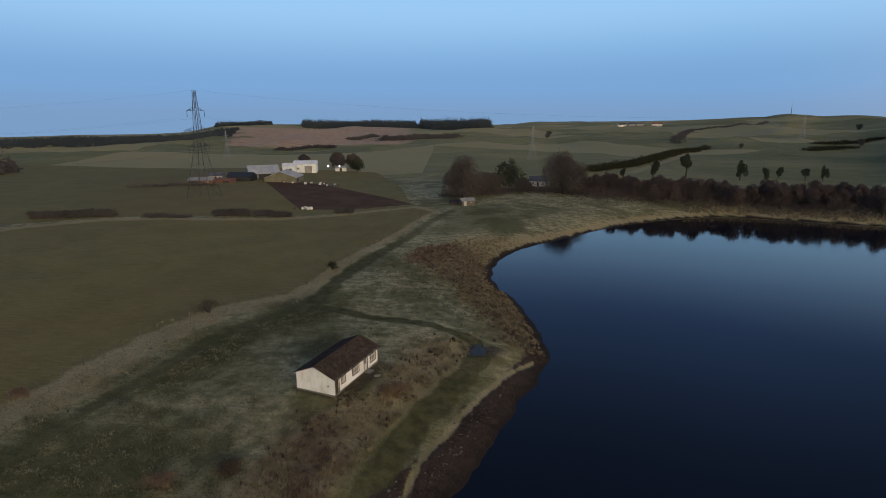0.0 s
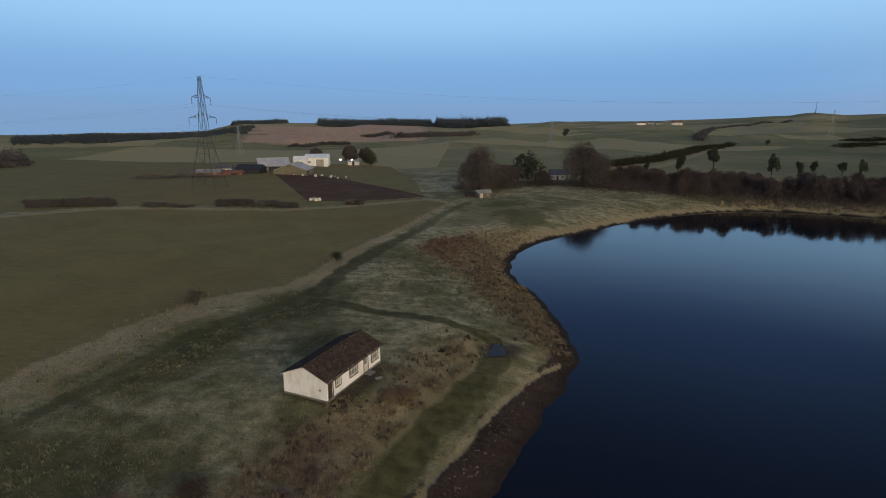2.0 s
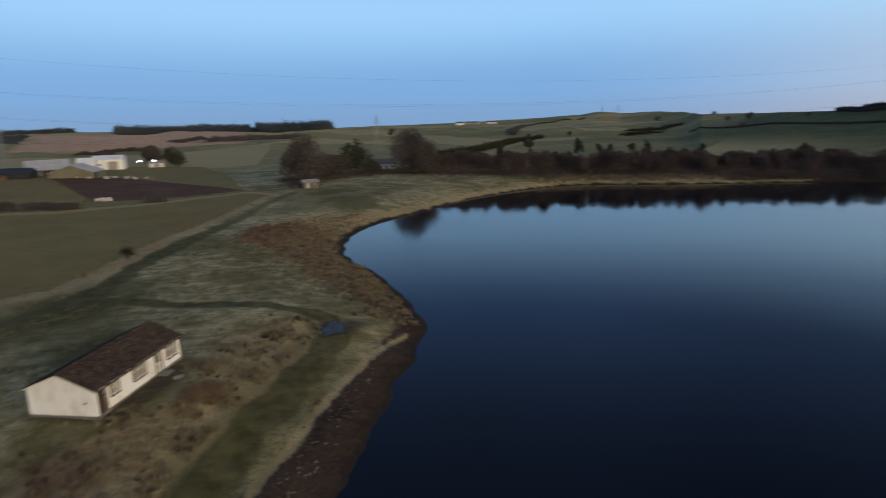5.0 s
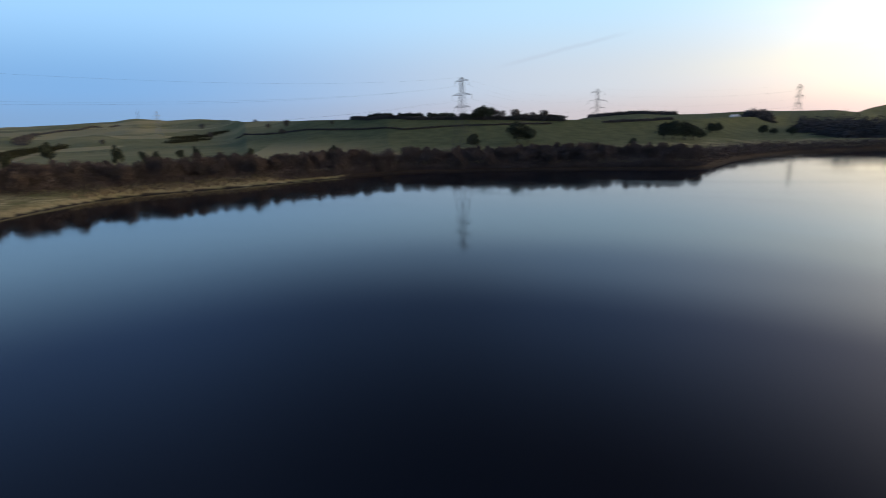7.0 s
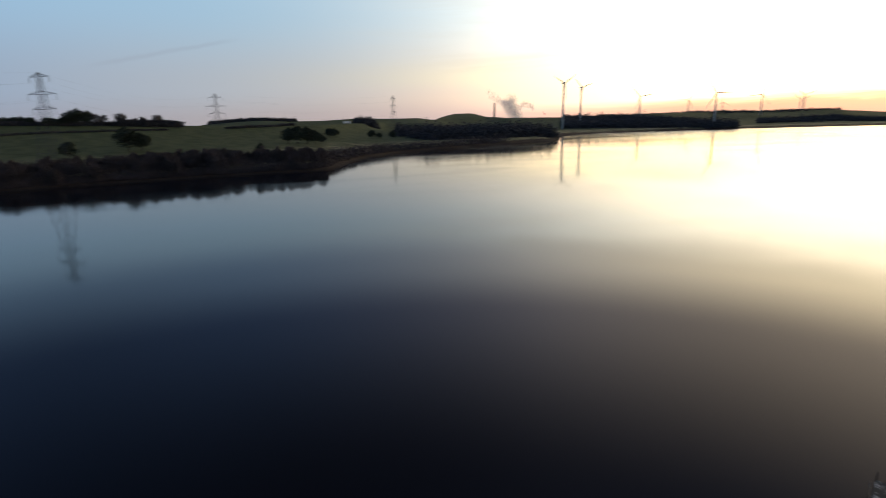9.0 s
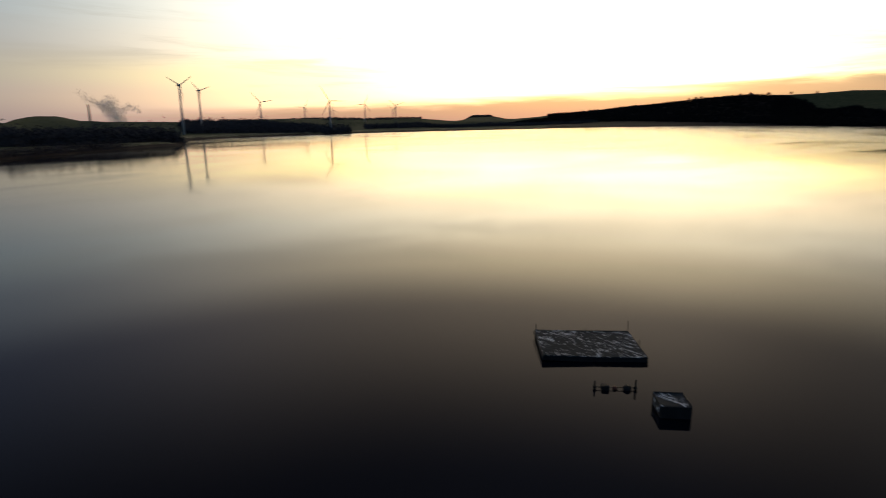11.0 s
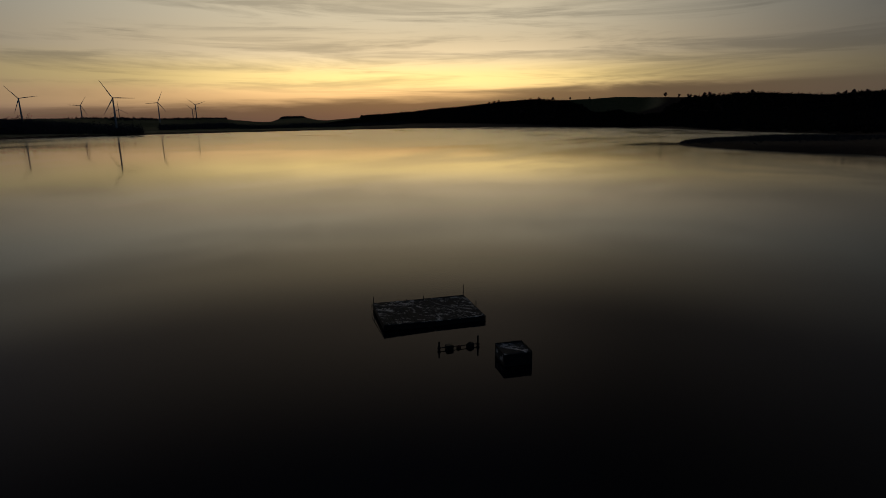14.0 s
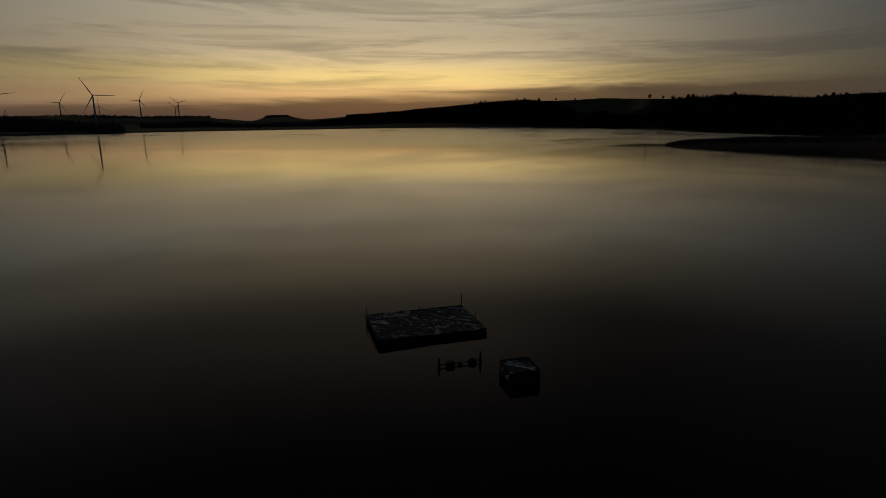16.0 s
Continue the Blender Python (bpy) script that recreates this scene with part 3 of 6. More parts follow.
    dry = np.maximum(dry, 0.75 * (1 - smooth(np.abs(wheel - 0.85), 0.12, 0.42)) * smooth(y, 108, 120) * smooth(160 - y, 0, 8))
    for line, half in LANES:
        dry = np.maximum(dry, 1 - smooth(far_from(line, x, y), half * 0.6, half * 1.4))
    beach = smooth(sd, 0.6, 1.4) * smooth(4.2 - sd, 0, 1.5) * smooth(y, 150, 165) * smooth(150 - x, 0, 20)
    dry = np.maximum(dry, beach)
    zone["dry"][m] = dry
    rust = np.zeros(len(x))
    for (poly, soft), share in zip(RUST, (0.82, 0.75, 0.70)):
        rust = np.maximum(rust, share * smooth(-signed(poly, x, y) + waves(x, y, 10, 41, 4) * 2.6, -soft, soft))
    zone["rust"][m] = rust
    wide = np.interp(y, [40, 50, 62, 74, 90, 110, 130, 170, 240], [5.5, 5.0, 4.4, 3.6, 2.6, 2.6, 2.4, 0.9, 0.7]) + waves(x, y, 11, 31, 4) * 0.9
    wide = wide + 5.0 * smooth(x, 186, 200) * smooth(r, 200, 240)
    zone["mud"][m] = 1 - smooth(sd, wide - 0.8, wide + 0.6)
    # shade painted under far woods, hiding lit gaps; black mud on the spit
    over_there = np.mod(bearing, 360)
    wood_shade = smooth(over_there, 146, 148) * smooth(214 - over_there, 0, 2) * smooth(r, 560, 640) * (1 - smooth(over_there, 167, 169) * smooth(178 - over_there, 0, 2) * smooth(r, 2000, 2080))
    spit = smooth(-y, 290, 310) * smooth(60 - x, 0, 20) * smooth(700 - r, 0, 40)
    zone["mud"][m] = np.maximum(zone["mud"][m], np.maximum(wood_shade, spit))
    zone["mud"][m] *= smooth(path_d, 0.25, 0.75)
    # bare trodden earth round the hut
    c, s = math.cos(radians(67.5)), math.sin(radians(67.5))
    hx, hy = (x - HUT[0]) * c + (y - HUT[1]) * s, -(x - HUT[0]) * s + (y - HUT[1]) * c
    ring = np.maximum(np.abs(hx) - 5.4, np.where(hy < 0, -hy - 4.4, hy - 2.9))
    zone["mud"][m] = np.maximum(zone["mud"][m], 0.62 * (1 - smooth(ring, 0.0, 1.3)))
    track = np.zeros(len(x))
    for k, (line, half) in enumerate(TRACKS):
        d = far_from(rounded(line, 2, False), x, y)
        d = d + waves(x, y, 7.5, 12, 3) * 0.55 + waves(x, y, 2.6, 14, 2) * 0.25
        track = np.maximum(track, (1 - smooth(d, half * 0.5, half * 1.5)) * {0: 0.62 + 0.28 * smooth(165 - y, 0, 40), 1: 1.0, 3: 0.75}.get(k, 1.0))
    verge = far_from(rounded(TRACKS[2][0], 2, False), x, y)
    track = np.maximum(track, 0.48 * (1 - smooth(verge + waves(x, y, 6, 19, 3) * 1.2, 2.6, 5.6)))
    swath = rounded([(-23, 92), (-27, 85), (-32, 76), (-36, 64)], 2, False)
    track = np.maximum(track, 0.80 * (1 - smooth(far_from(swath, x, y) + waves(x, y, 13, 4, 4) * 3.2, 1.5, 9.5)))
    # grass painted darker behind the hut in place of its shade
    lee = np.hypot((x + 17.5) / 5.0, (y - 74.0) / 8.0)
    track = np.maximum(track, 0.72 * (1 - smooth(lee + waves(x, y, 9, 6, 3) * 0.25, 0.3, 1.1)))
    meadow = signed([(-8, 150), (-1, 188), (14, 204), (40, 202), (62, 206), (42, 188), (20, 171), (4, 152)], x, y)
    track = np.maximum(track, 0.48 * smooth(-meadow + waves(x, y, 16, 26, 3) * 4.0, -4, 6))
    corner = np.hypot((x + 34) / 18.0, (y - 46) / 15.0)
    track = np.maximum(track, 0.76 * (1 - smooth(corner + waves(x, y, 8, 16, 3) * 0.45, 0.3, 1.25)))
    soaked = np.hypot((x - PUDDLE[0] - 0.9) / 4.2, (y - PUDDLE[1] - 0.6) / 2.6)
    zone["mud"][m] = np.maximum(zone["mud"][m], 0.66 * (1 - smooth(soaked + waves(x, y, 3.5, 71, 3) * 0.25, 0.5, 1.15)))
    zone["track"][m] = track
    zone["plough"][m] = smooth(-signed(PLOUGH, x, y), -0.8, 0.8)
    zone["moor"][m] = smooth(r + 90 * waves(x, y, 260, 2), 560, 760) * smooth(1400 - r, 0, 150) * smooth(bearing + 2 * waves(x, y, 200, 4), -24, -19) * smooth(-1.0 - bearing, 0, 5)
    zone["far"][m] = smooth(r, 235, 330) * smooth(np.maximum(sd, 0), 25, 90)
    for name, keys in (("zone_a", ("field", "dry", "rust", "mud")), ("zone_b", ("track", "plough", "moor", "far"))):
        layer = me.attributes.new(name, "FLOAT_COLOR", "POINT")
        layer.data.foreach_set("color", np.stack([zone[k] for k in keys], 1).astype(np.float32).ravel())
    me.materials.append(GROUND)
    ob = new("ground", me)
    return tagged(ob, "rough winter grassland, pasture and muddy shore round a lake", "ground", kind="structure")


ground = build_ground()


def build_water():
    me = bpy.data.meshes.new("water")
    xs, ys = np.linspace(-420, 1250, 24), np.linspace(-2150, 330, 30)
    verts = [(float(a), float(b), 0.0) for b in ys for a in xs]
    faces = [(j * 24 + i, j * 24 + i + 1, (j + 1) * 24 + i + 1, (j + 1) * 24 + i) for j in range(29) for i in range(23)]
    me.from_pydata(verts, [], faces)
    me.materials.append(WATER)
    return tagged(new("water", me), "calm dark lake water mirroring the evening sky", "water", kind="structure")


build_water()

# ---------------------------------------------------------------- building blocks


def thing(name, label, category, at=(0, 0, 0), turn=0.0, group="", kind=""):
    ob = new(name)
    ob.empty_display_size = 0.3
    ob.matrix_basis = Matrix.Translation(at) @ Matrix.Rotation(radians(turn), 4, "Z")
    return tagged(ob, label, category, group, kind)


def mesh_of(name, bm, mat, smooth_faces=False):
    me = bpy.data.meshes.new(name)
    bmesh.ops.recalc_face_normals(bm, faces=bm.faces)
    for face in bm.faces:
        face.smooth = smooth_faces
    bm.to_mesh(me)
    bm.free()
    me.materials.append(mat)
    return me


def part(name, bm, mat, parent, label="", smooth_faces=False):
    ob = new(name, mesh_of(name, bm, mat, smooth_faces))
    ob.parent = parent
    return tagged(ob, label)


def box(bm, centre, size, turn=0.0, bevel=0.0):
    m = Matrix.Translation(centre) @ Matrix.Rotation(turn, 4, "Z") @ Matrix.Diagonal((*size, 1))
    made = bmesh.ops.create_cube(bm, size=1.0, matrix=m)
    if bevel:
        edges = list({e for v in made["verts"] for e in v.link_edges})
        bmesh.ops.bevel(bm, geom=edges, offset=bevel, segments=1, affect="EDGES")
    return bm


def boxes(*rows, bevel=0.0):
    bm = bmesh.new()
    for centre, size in rows:
        box(bm, centre, size, 0.0, bevel)
    return bm


def rod(bm, a, b, r0, r1=None, n=4):
    """A straight tapered bar from a to b."""
    a, b = Vector(a), Vector(b)
    r1 = r0 if r1 is None else r1
    turn = (b - a).to_track_quat("Z", "Y").to_matrix()
    rings = []
    for p, r in ((a, r0), (b, r1)):
        rings.append([bm.verts.new(p + turn @ Vector((r * math.cos(2 * math.pi * (k + 0.5) / n), r * math.sin(2 * math.pi * (k + 0.5) / n), 0))) for k in range(n)])
    for k in range(n):
        bm.faces.new((rings[0][k], rings[0][(k + 1) % n], rings[1][(k + 1) % n], rings[1][k]))
    bm.faces.new(rings[0][::-1])
    bm.faces.new(rings[1])
    return bm


def rods(rows, n=4):
    bm = bmesh.new()
    for a, b, *r in rows:
        rod(bm, a, b, *r, n=n)
    return bm


def tube(points, r, n=3):
    """One bent wire through the points."""
    bm = bmesh.new()
    along_it = (Vector(points[-1]) - Vector(points[0])).to_track_quat("Z", "Y").to_matrix()
    rings = [[bm.verts.new(Vector(p) + along_it @ Vector((r * math.cos(2 * math.pi * k / n), r * math.sin(2 * math.pi * k / n), 0))) for k in range(n)] for p in points]
    for a, b in zip(rings, rings[1:]):
        for k in range(n):
            bm.faces.new((a[k], a[(k + 1) % n], b[(k + 1) % n], b[k]))
    bm.faces.new(rings[0][::-1]), bm.faces.new(rings[-1])
    return bm


def prism(points, axis_from, axis_to, axis="x"):
    """A flat outline pushed along an axis: points are the two other coordinates."""
    bm = bmesh.new()
    put = {"x": lambda k, p: (k, p[0], p[1]), "y": lambda k, p: (p[0], k, p[1]), "z": lambda k, p: (p[0], p[1], k)}[axis]
    a = [bm.verts.new(put(axis_from, p)) for p in points]
    b = [bm.verts.new(put(axis_to, p)) for p in points]
    bm.faces.new(a)
    bm.faces.new(b[::-1])
    for i in range(len(points)):
        j = (i + 1) % len(points)
        bm.faces.new((a[i], b[i], b[j], a[j]))
    return bm


def pierced(length, height, thick, openings):
    """A wall along x from 0, standing on z = 0, with real holes (x0, x1, z0, z1)."""
    xs = sorted({0.0, length, *(v for o in openings for v in o[:2])})
    zs = sorted({0.0, height, *(v for o in openings for v in o[2:])})
    bm, made = bmesh.new(), {}

    def solid(i, k):
        if not (0 <= i < len(xs) - 1 and 0 <= k < len(zs) - 1):
            return False
        mx, mz = (xs[i] + xs[i + 1]) / 2, (zs[k] + zs[k + 1]) / 2
        return not any(a < mx < b and c < mz < d for a, b, c, d in openings)

    def corner(i, k, side):
        if (i, k, side) not in made:
            made[i, k, side] = bm.verts.new((xs[i], side * thick / 2, zs[k]))
        return made[i, k, side]

    for i in range(len(xs) - 1):
        for k in range(len(zs) - 1):
            if not solid(i, k):
                continue
            for side in (-1, 1):
                bm.faces.new([corner(a, b, side) for a, b in ((i, k), (i + 1, k), (i + 1, k + 1), (i, k + 1))])
            for (di, dk), (a, b) in (((-1, 0), ((i, k), (i, k + 1))), ((1, 0), ((i + 1, k), (i + 1, k + 1))), ((0, -1), ((i, k), (i + 1, k))), ((0, 1), ((i, k + 1), (i + 1, k + 1)))):
                if not solid(i + di, k + dk):
                    bm.faces.new((corner(*a, -1), corner(*b, -1), corner(*b, 1), corner(*a, 1)))
    return bm


def moved(bm, m):
    bmesh.ops.transform(bm, matrix=m, verts=bm.verts)
    return bm


def land(x, y):
    return float(height_at(x, y)[0])


# ---------------------------------------------------------------- paints and stuffs of the things
def render_build(net, s):
    """Whitewashed render, streaked with damp below and rubbed thin in places."""
    p = object_coord(net)
    stain = net.noise(net.mapped(p, (1.0, 1.0, 0.7)), 0.9, 5.0, 0.65)
    fine = net.noise(p, 9.0, 3.0)
    run = net.noise(net.mapped(p, (2.6, 2.6, 0.3)), 1.6, 4.0, 0.6)
    base = net.mix(net.step(stain, 0.45, 0.75), (0.86, 0.865, 0.875), (0.66, 0.64, 0.60))
    base = net.mix(net.math("MULTIPLY", net.step(run, 0.56, 0.74), 0.35), base, (0.45, 0.40, 0.34))
    base = net.mix(net.math("MULTIPLY", net.step(fine, 0.62, 0.76), 0.4), base, (0.48, 0.41, 0.34))
    net.put(s["Base Color"], base)
    net.put(s["Roughness"], 0.92)
    net.put(s["Normal"], net.bump(fine, 0.4, 0.03))


def roof_build(net, s):
    """Old cement roof sheets, brown with lichen and moss."""
    p = world_coord(net)
    own = net.add("ShaderNodeObjectInfo").outputs["Random"]
    a, b = net.noise(p, 1.6, 5.0, 0.65), net.noise(p, 6.0, 4.0, 0.7)
    base = net.mix(net.step(a, 0.35, 0.65), (0.036, 0.026, 0.022), (0.078, 0.059, 0.050))
    base = net.mix(net.math("MULTIPLY", own, 0.4), base, (0.036, 0.024, 0.020))
    base = net.mix(net.math("MULTIPLY", net.step(b, 0.57, 0.66), 0.75), base, (0.28, 0.25, 0.21))
    base = net.mix(net.math("MULTIPLY", net.step(a, 0.54, 0.68), 0.7), base, (0.052, 0.054, 0.026))
    net.put(s["Base Color"], base)
    net.put(s["Roughness"], 0.95)
    net.put(s["Specular IOR Level"], 0.08)
    net.put(s["Normal"], net.bump(b, 0.6, 0.05))


def dropping_build(net, s):
    """Weathered deck boards splashed white by roosting birds."""
    p = world_coord(net)
    a, b = net.noise(net.mapped(p, (0.6, 1.1, 1), (0, 0, 0.5)), 0.9, 5.0, 0.7, 1.6), net.noise(p, 2.6, 4.0, 0.7, 0.8)
    f = net.math("ADD", net.math("MULTIPLY", a, 0.6), net.math("MULTIPLY", b, 0.4))
    base = net.mix(net.step(f, 0.50, 0.60), (0.030, 0.036, 0.036), (0.72, 0.75, 0.74))
    net.put(s["Base Color"], base)
    net.put(s["Roughness"], 0.9)
    net.put(s["Normal"], net.bump(b, 0.6, 0.05))


RENDERED = material("whitewashed_render", render_build)
ROOF = material("lichened_roof_sheet", roof_build)
SPLASHED = material("bird_limed_deck", dropping_build)
DARK_WOOD = plain("dark_weathered_wood", (0.055, 0.040, 0.030), 0.85, var=0.5, scale=2.5)
GREY_WOOD = plain("grey_weathered_wood", (0.15, 0.13, 0.11), 0.85, var=0.5, scale=2.5, spread=0.4)
WHITE_PAINT = plain("chalky_white_paint", (0.62, 0.60, 0.56), 0.7, var=0.25, scale=2.0)
PALE_CLAD = plain("pale_metal_cladding", (0.80, 0.81, 0.82), 0.55, var=0.15, scale=0.3)
GREY_SHEET = plain("grey_cement_sheet", (0.26, 0.26, 0.26), 0.8, var=0.3, scale=0.4)
PALE_GREY = plain("bleached_cement_sheet", (0.42, 0.42, 0.42), 0.8, var=0.25, scale=0.3)
OLIVE_CLAD = plain("olive_cladding", (0.165, 0.155, 0.110), 0.8, var=0.25, scale=0.4)
RED_WALL = plain("reddish_brick_and_rust", (0.17, 0.085, 0.065), 0.85, var=0.35, scale=0.6)
DARK_SHEET = plain("black_tarpaulin", (0.022, 0.024, 0.030), 0.6, var=0.4, scale=0.6)
SLATE = plain("blue_grey_slate", (0.085, 0.085, 0.095), 0.7, var=0.3, scale=0.8)
STEEL = plain("galvanised_steel", (0.058, 0.064, 0.078), 0.75, metal=0.2, var=0.3, scale=0.5)
PALE_STEEL = plain("pale_galvanised_steel", (0.30, 0.31, 0.33), 0.6, metal=0.1, var=0.2, scale=0.5)
TOWER_WHITE = plain("turbine_white", (0.55, 0.55, 0.55), 0.5, var=0.06, scale=0.05)
CONCRETE = plain("stained_concrete", (0.20, 0.19, 0.17), 0.9, var=0.4, scale=1.2, bump=0.4)
TARRED = plain("tarred_timber", (0.012, 0.011, 0.010), 0.7, var=0.5, scale=2.0)
BUOY = plain("faded_orange_float", (0.22, 0.065, 0.030), 0.6, var=0.3, scale=3.0)
CABLE = plain("aluminium_cable", (0.045, 0.048, 0.055), 0.85, var=0.1)
GLASS = material("grimy_window_glass", lambda net, s: (net.put(s["Base Color"], (0.24, 0.235, 0.225)), net.put(s["Roughness"], net.math("ADD", 0.08, net.math("MULTIPLY", net.noise(object_coord(net), 3.0), 0.3)))))


def lamp_build(net, s):
    net.put(s["Base Color"], (0.8, 0.8, 0.8))
    net.put(s["Emission Color"], (1.0, 0.97, 0.9))
    net.put(s["Emission Strength"], 14.0)


LAMP = material("yard_lamp_glow", lamp_build)

# ---------------------------------------------------------------- the whitewashed hut by the shore
HUT_L, HUT_W, HUT_E, HUT_R, HUT_T = 10.6, 5.5, 2.25, 3.4, 0.25


def window(parent, x, z, wide, high, bars, y, frame_mat, label):
    """A casement set in a wall along x whose outer face looks towards -y."""
    win = part("window", boxes(((x - wide / 2 + 0.035, y + 0.09, z), (0.07, 0.08, high)), ((x + wide / 2 - 0.035, y + 0.09, z), (0.07, 0.08, high)),
                               ((x, y + 0.09, z + high / 2 - 0.035), (wide - 0.14, 0.08, 0.07)), ((x, y + 0.09, z - high / 2 + 0.035), (wide - 0.14, 0.08, 0.07)),
                               *[((x - wide / 2 + wide * (k + 1) / (bars + 1), y + 0.09, z), (0.05, 0.06, high - 0.14)) for k in range(bars)],
                               ((x, y + 0.088, z + high * 0.12), (wide - 0.14, 0.055, 0.05))), frame_mat, parent, label)
    part("pane", boxes(((x, y + 0.11, z), (wide - 0.1, 0.012, high - 0.1))), GLASS, win, "dark grimy glass")
    part("sill", boxes(((x, y - 0.03, z - high / 2 - 0.04), (wide + 0.16, 0.16, 0.07)), bevel=0.01), DARK_WOOD, win)
    for side in (-1, 1):
        part("trim", boxes(((x + side * (wide / 2 + 0.05), y - 0.012, z), (0.1, 0.03, high + 0.1))), DARK_WOOD, win)
    part("lintel", boxes(((x, y - 0.014, z + high / 2 + 0.06), (wide + 0.24, 0.034, 0.1))), DARK_WOOD, win)
    return win


def build_hut():
    hut = thing("hut", "long low whitewashed hut with brown sheet roof on rough grass", "hut", (-13.6, 65.15, 4.03), 67.5)
    L, W, E, R, T = HUT_L, HUT_W, HUT_E, HUT_R, HUT_T
    front = [(0.28, 1.02, 0.0, 1.98), (1.55, 2.45, 0.95, 1.85), (4.15, 5.65, 0.85, 1.95), (6.95, 7.8, 0.0, 1.98), (8.55, 9.95, 0.75, 1.95)]
    base = Matrix.Translation((-L / 2, -W / 2 + T / 2, 0))
    part("front_wall", moved(pierced(L, E, T, front), base), RENDERED, hut)
    part("back_wall", moved(pierced(L, E, T, [(2.0, 3.2, 0.9, 1.9), (6.5, 7.7, 0.9, 1.9)]), Matrix.Translation((-L / 2, W / 2 - T / 2, 0))), RENDERED, hut)
    gable = [(-W / 2 + T, 0), (W / 2 - T, 0), (W / 2 - T, E + 0.08), (0, R - 0.05), (-W / 2 + T, E + 0.08)]
    part("gable_wall", prism(gable, -L / 2, -L / 2 + T), RENDERED, hut)
    part("gable_wall", prism(gable, L / 2 - T, L / 2), RENDERED, hut)
    part("floor_slab", boxes(((0, 0, 0.03), (L - 2 * T, W - 2 * T, 0.1))), CONCRETE, hut)
    part("plinth", boxes(((0, -W / 2 - 0.03, -0.05), (L + 0.1, 0.08, 0.36)), ((-L / 2 - 0.03, 0, -0.05), (0.08, W, 0.30))), CONCRETE, hut, "damp dirty concrete plinth")
    y = -W / 2
    for n, (x, z, wide, high, bars, mat, label) in enumerate(((2.0, 1.4, 0.9, 0.9, 2, WHITE_PAINT, "small white-barred window"), (4.9, 1.4, 1.5, 1.1, 2, WHITE_PAINT, "white casement with peeling paint"),
                                                        (9.25, 1.35, 1.4, 1.2, 2, WHITE_PAINT, "white casement with flaking paint"))):
        window(hut, x - L / 2, z, wide, high, bars, y, mat, label)
    for x0, x1, mat, label in ((0.28, 1.02, DARK_WOOD, "dark brown boarded door"), (6.95, 7.8, WHITE_PAINT, "white half-glazed door")):
        cx = (x0 + x1) / 2 - L / 2
        door = part("door", boxes(*[((x0 - L / 2 + (x1 - x0) * (k + 0.5) / 5, y + 0.1, 0.98), ((x1 - x0) / 5 - 0.012, 0.045, 1.92)) for k in range(5)]), mat, hut, label)
        part("door_frame", boxes(((x0 - L / 2 - 0.03, y - 0.01, 1.0), (0.1, 0.05, 2.06)), ((x1 - L / 2 + 0.03, y - 0.01, 1.0), (0.1, 0.05, 2.06)), ((cx, y - 0.012, 2.05), (x1 - x0 + 0.2, 0.05, 0.1))), DARK_WOOD, hut)
        part("handle", rods([((cx + 0.26, y + 0.04, 1.0), (cx + 0.26, y + 0.07, 1.12), 0.015)]), STEEL, door)
        if mat is WHITE_PAINT:
            part("pane", boxes(((cx, y + 0.07, 1.4), (0.5, 0.012, 0.8))), GLASS, door, "dark door glass")
    part("doorstep", boxes(((7.37 - L / 2, y - 0.5, 0.03), (1.1, 0.9, 0.14)), bevel=0.02), CONCRETE, hut)
    # roof: separate cement sheets in two rows a slope, lapped
    slope = math.atan2(R - E, W / 2)
    run = math.hypot(R - E, W / 2) + 0.28
    for side in (-1, 1):
        m_side = Matrix.Translation((0, 0, R)) @ Matrix.Rotation(-side * slope, 4, "X")
        deck = bmesh.new()
        box(deck, (0, side * (run - 0.05) / 2, -0.05), (L + 0.2, run - 0.1, 0.06))
        deck_ob = part("roof_slope", moved(deck, m_side), DARK_WOOD, hut)
        n_sheet, rows = 11, 2
        wide = (L + 0.36) / n_sheet
        sheet = bmesh.new()
        steps = 12
        grid = [[sheet.verts.new((-wide / 2 - 0.04 + (wide + 0.08) * i / steps, v * (run / rows + 0.12), 0.022 * math.cos(2 * math.pi * i * 6 / steps) + top)) for i in range(steps + 1)] for v in (0, 1) for top in (0, 0.012)]
        for q in range(steps):
            sheet.faces.new((grid[1][q], grid[1][q + 1], grid[3][q + 1], grid[3][q]))
            sheet.faces.new((grid[0][q + 1], grid[0][q], grid[2][q], grid[2][q + 1]))
            sheet.faces.new((grid[2][q], grid[3][q], grid[3][q + 1], grid[2][q + 1]))
        data = mesh_of("roof_sheet", sheet, ROOF)
        for row in range(rows):
            for k in range(n_sheet):
                piece = new("roof_sheet", data)
                piece.parent = deck_ob
                flip = Matrix.Rotation(math.pi if side < 0 else 0.0, 4, "Z")
                piece.matrix_basis = m_side @ flip @ Matrix.Translation(((k + 0.5 - n_sheet / 2) * wide * (1 if side > 0 else -1), row * run / rows - 0.03, 0.035 - 0.012 * row))
    part("ridge_cap", rods([((-L / 2 - 0.2, 0, R + 0.03), (L / 2 + 0.2, 0, R + 0.03), 0.11)], n=6), ROOF, hut, "cement ridge cap")
    for side in (-1, 1):
        for end in (-1, 1):
            part("bargeboard", rods([((end * (L / 2 + 0.16), side * (W / 2 + 0.2), E - 0.12), (end * (L / 2 + 0.16), 0, R - 0.04), 0.06)]), WHITE_PAINT, hut)
    gut = bmesh.new()
    rod(gut, (-L / 2 - 0.15, -W / 2 - 0.3, E - 0.13), (L / 2 + 0.15, -W / 2 - 0.3, E - 0.13), 0.06, 0.06, 8)
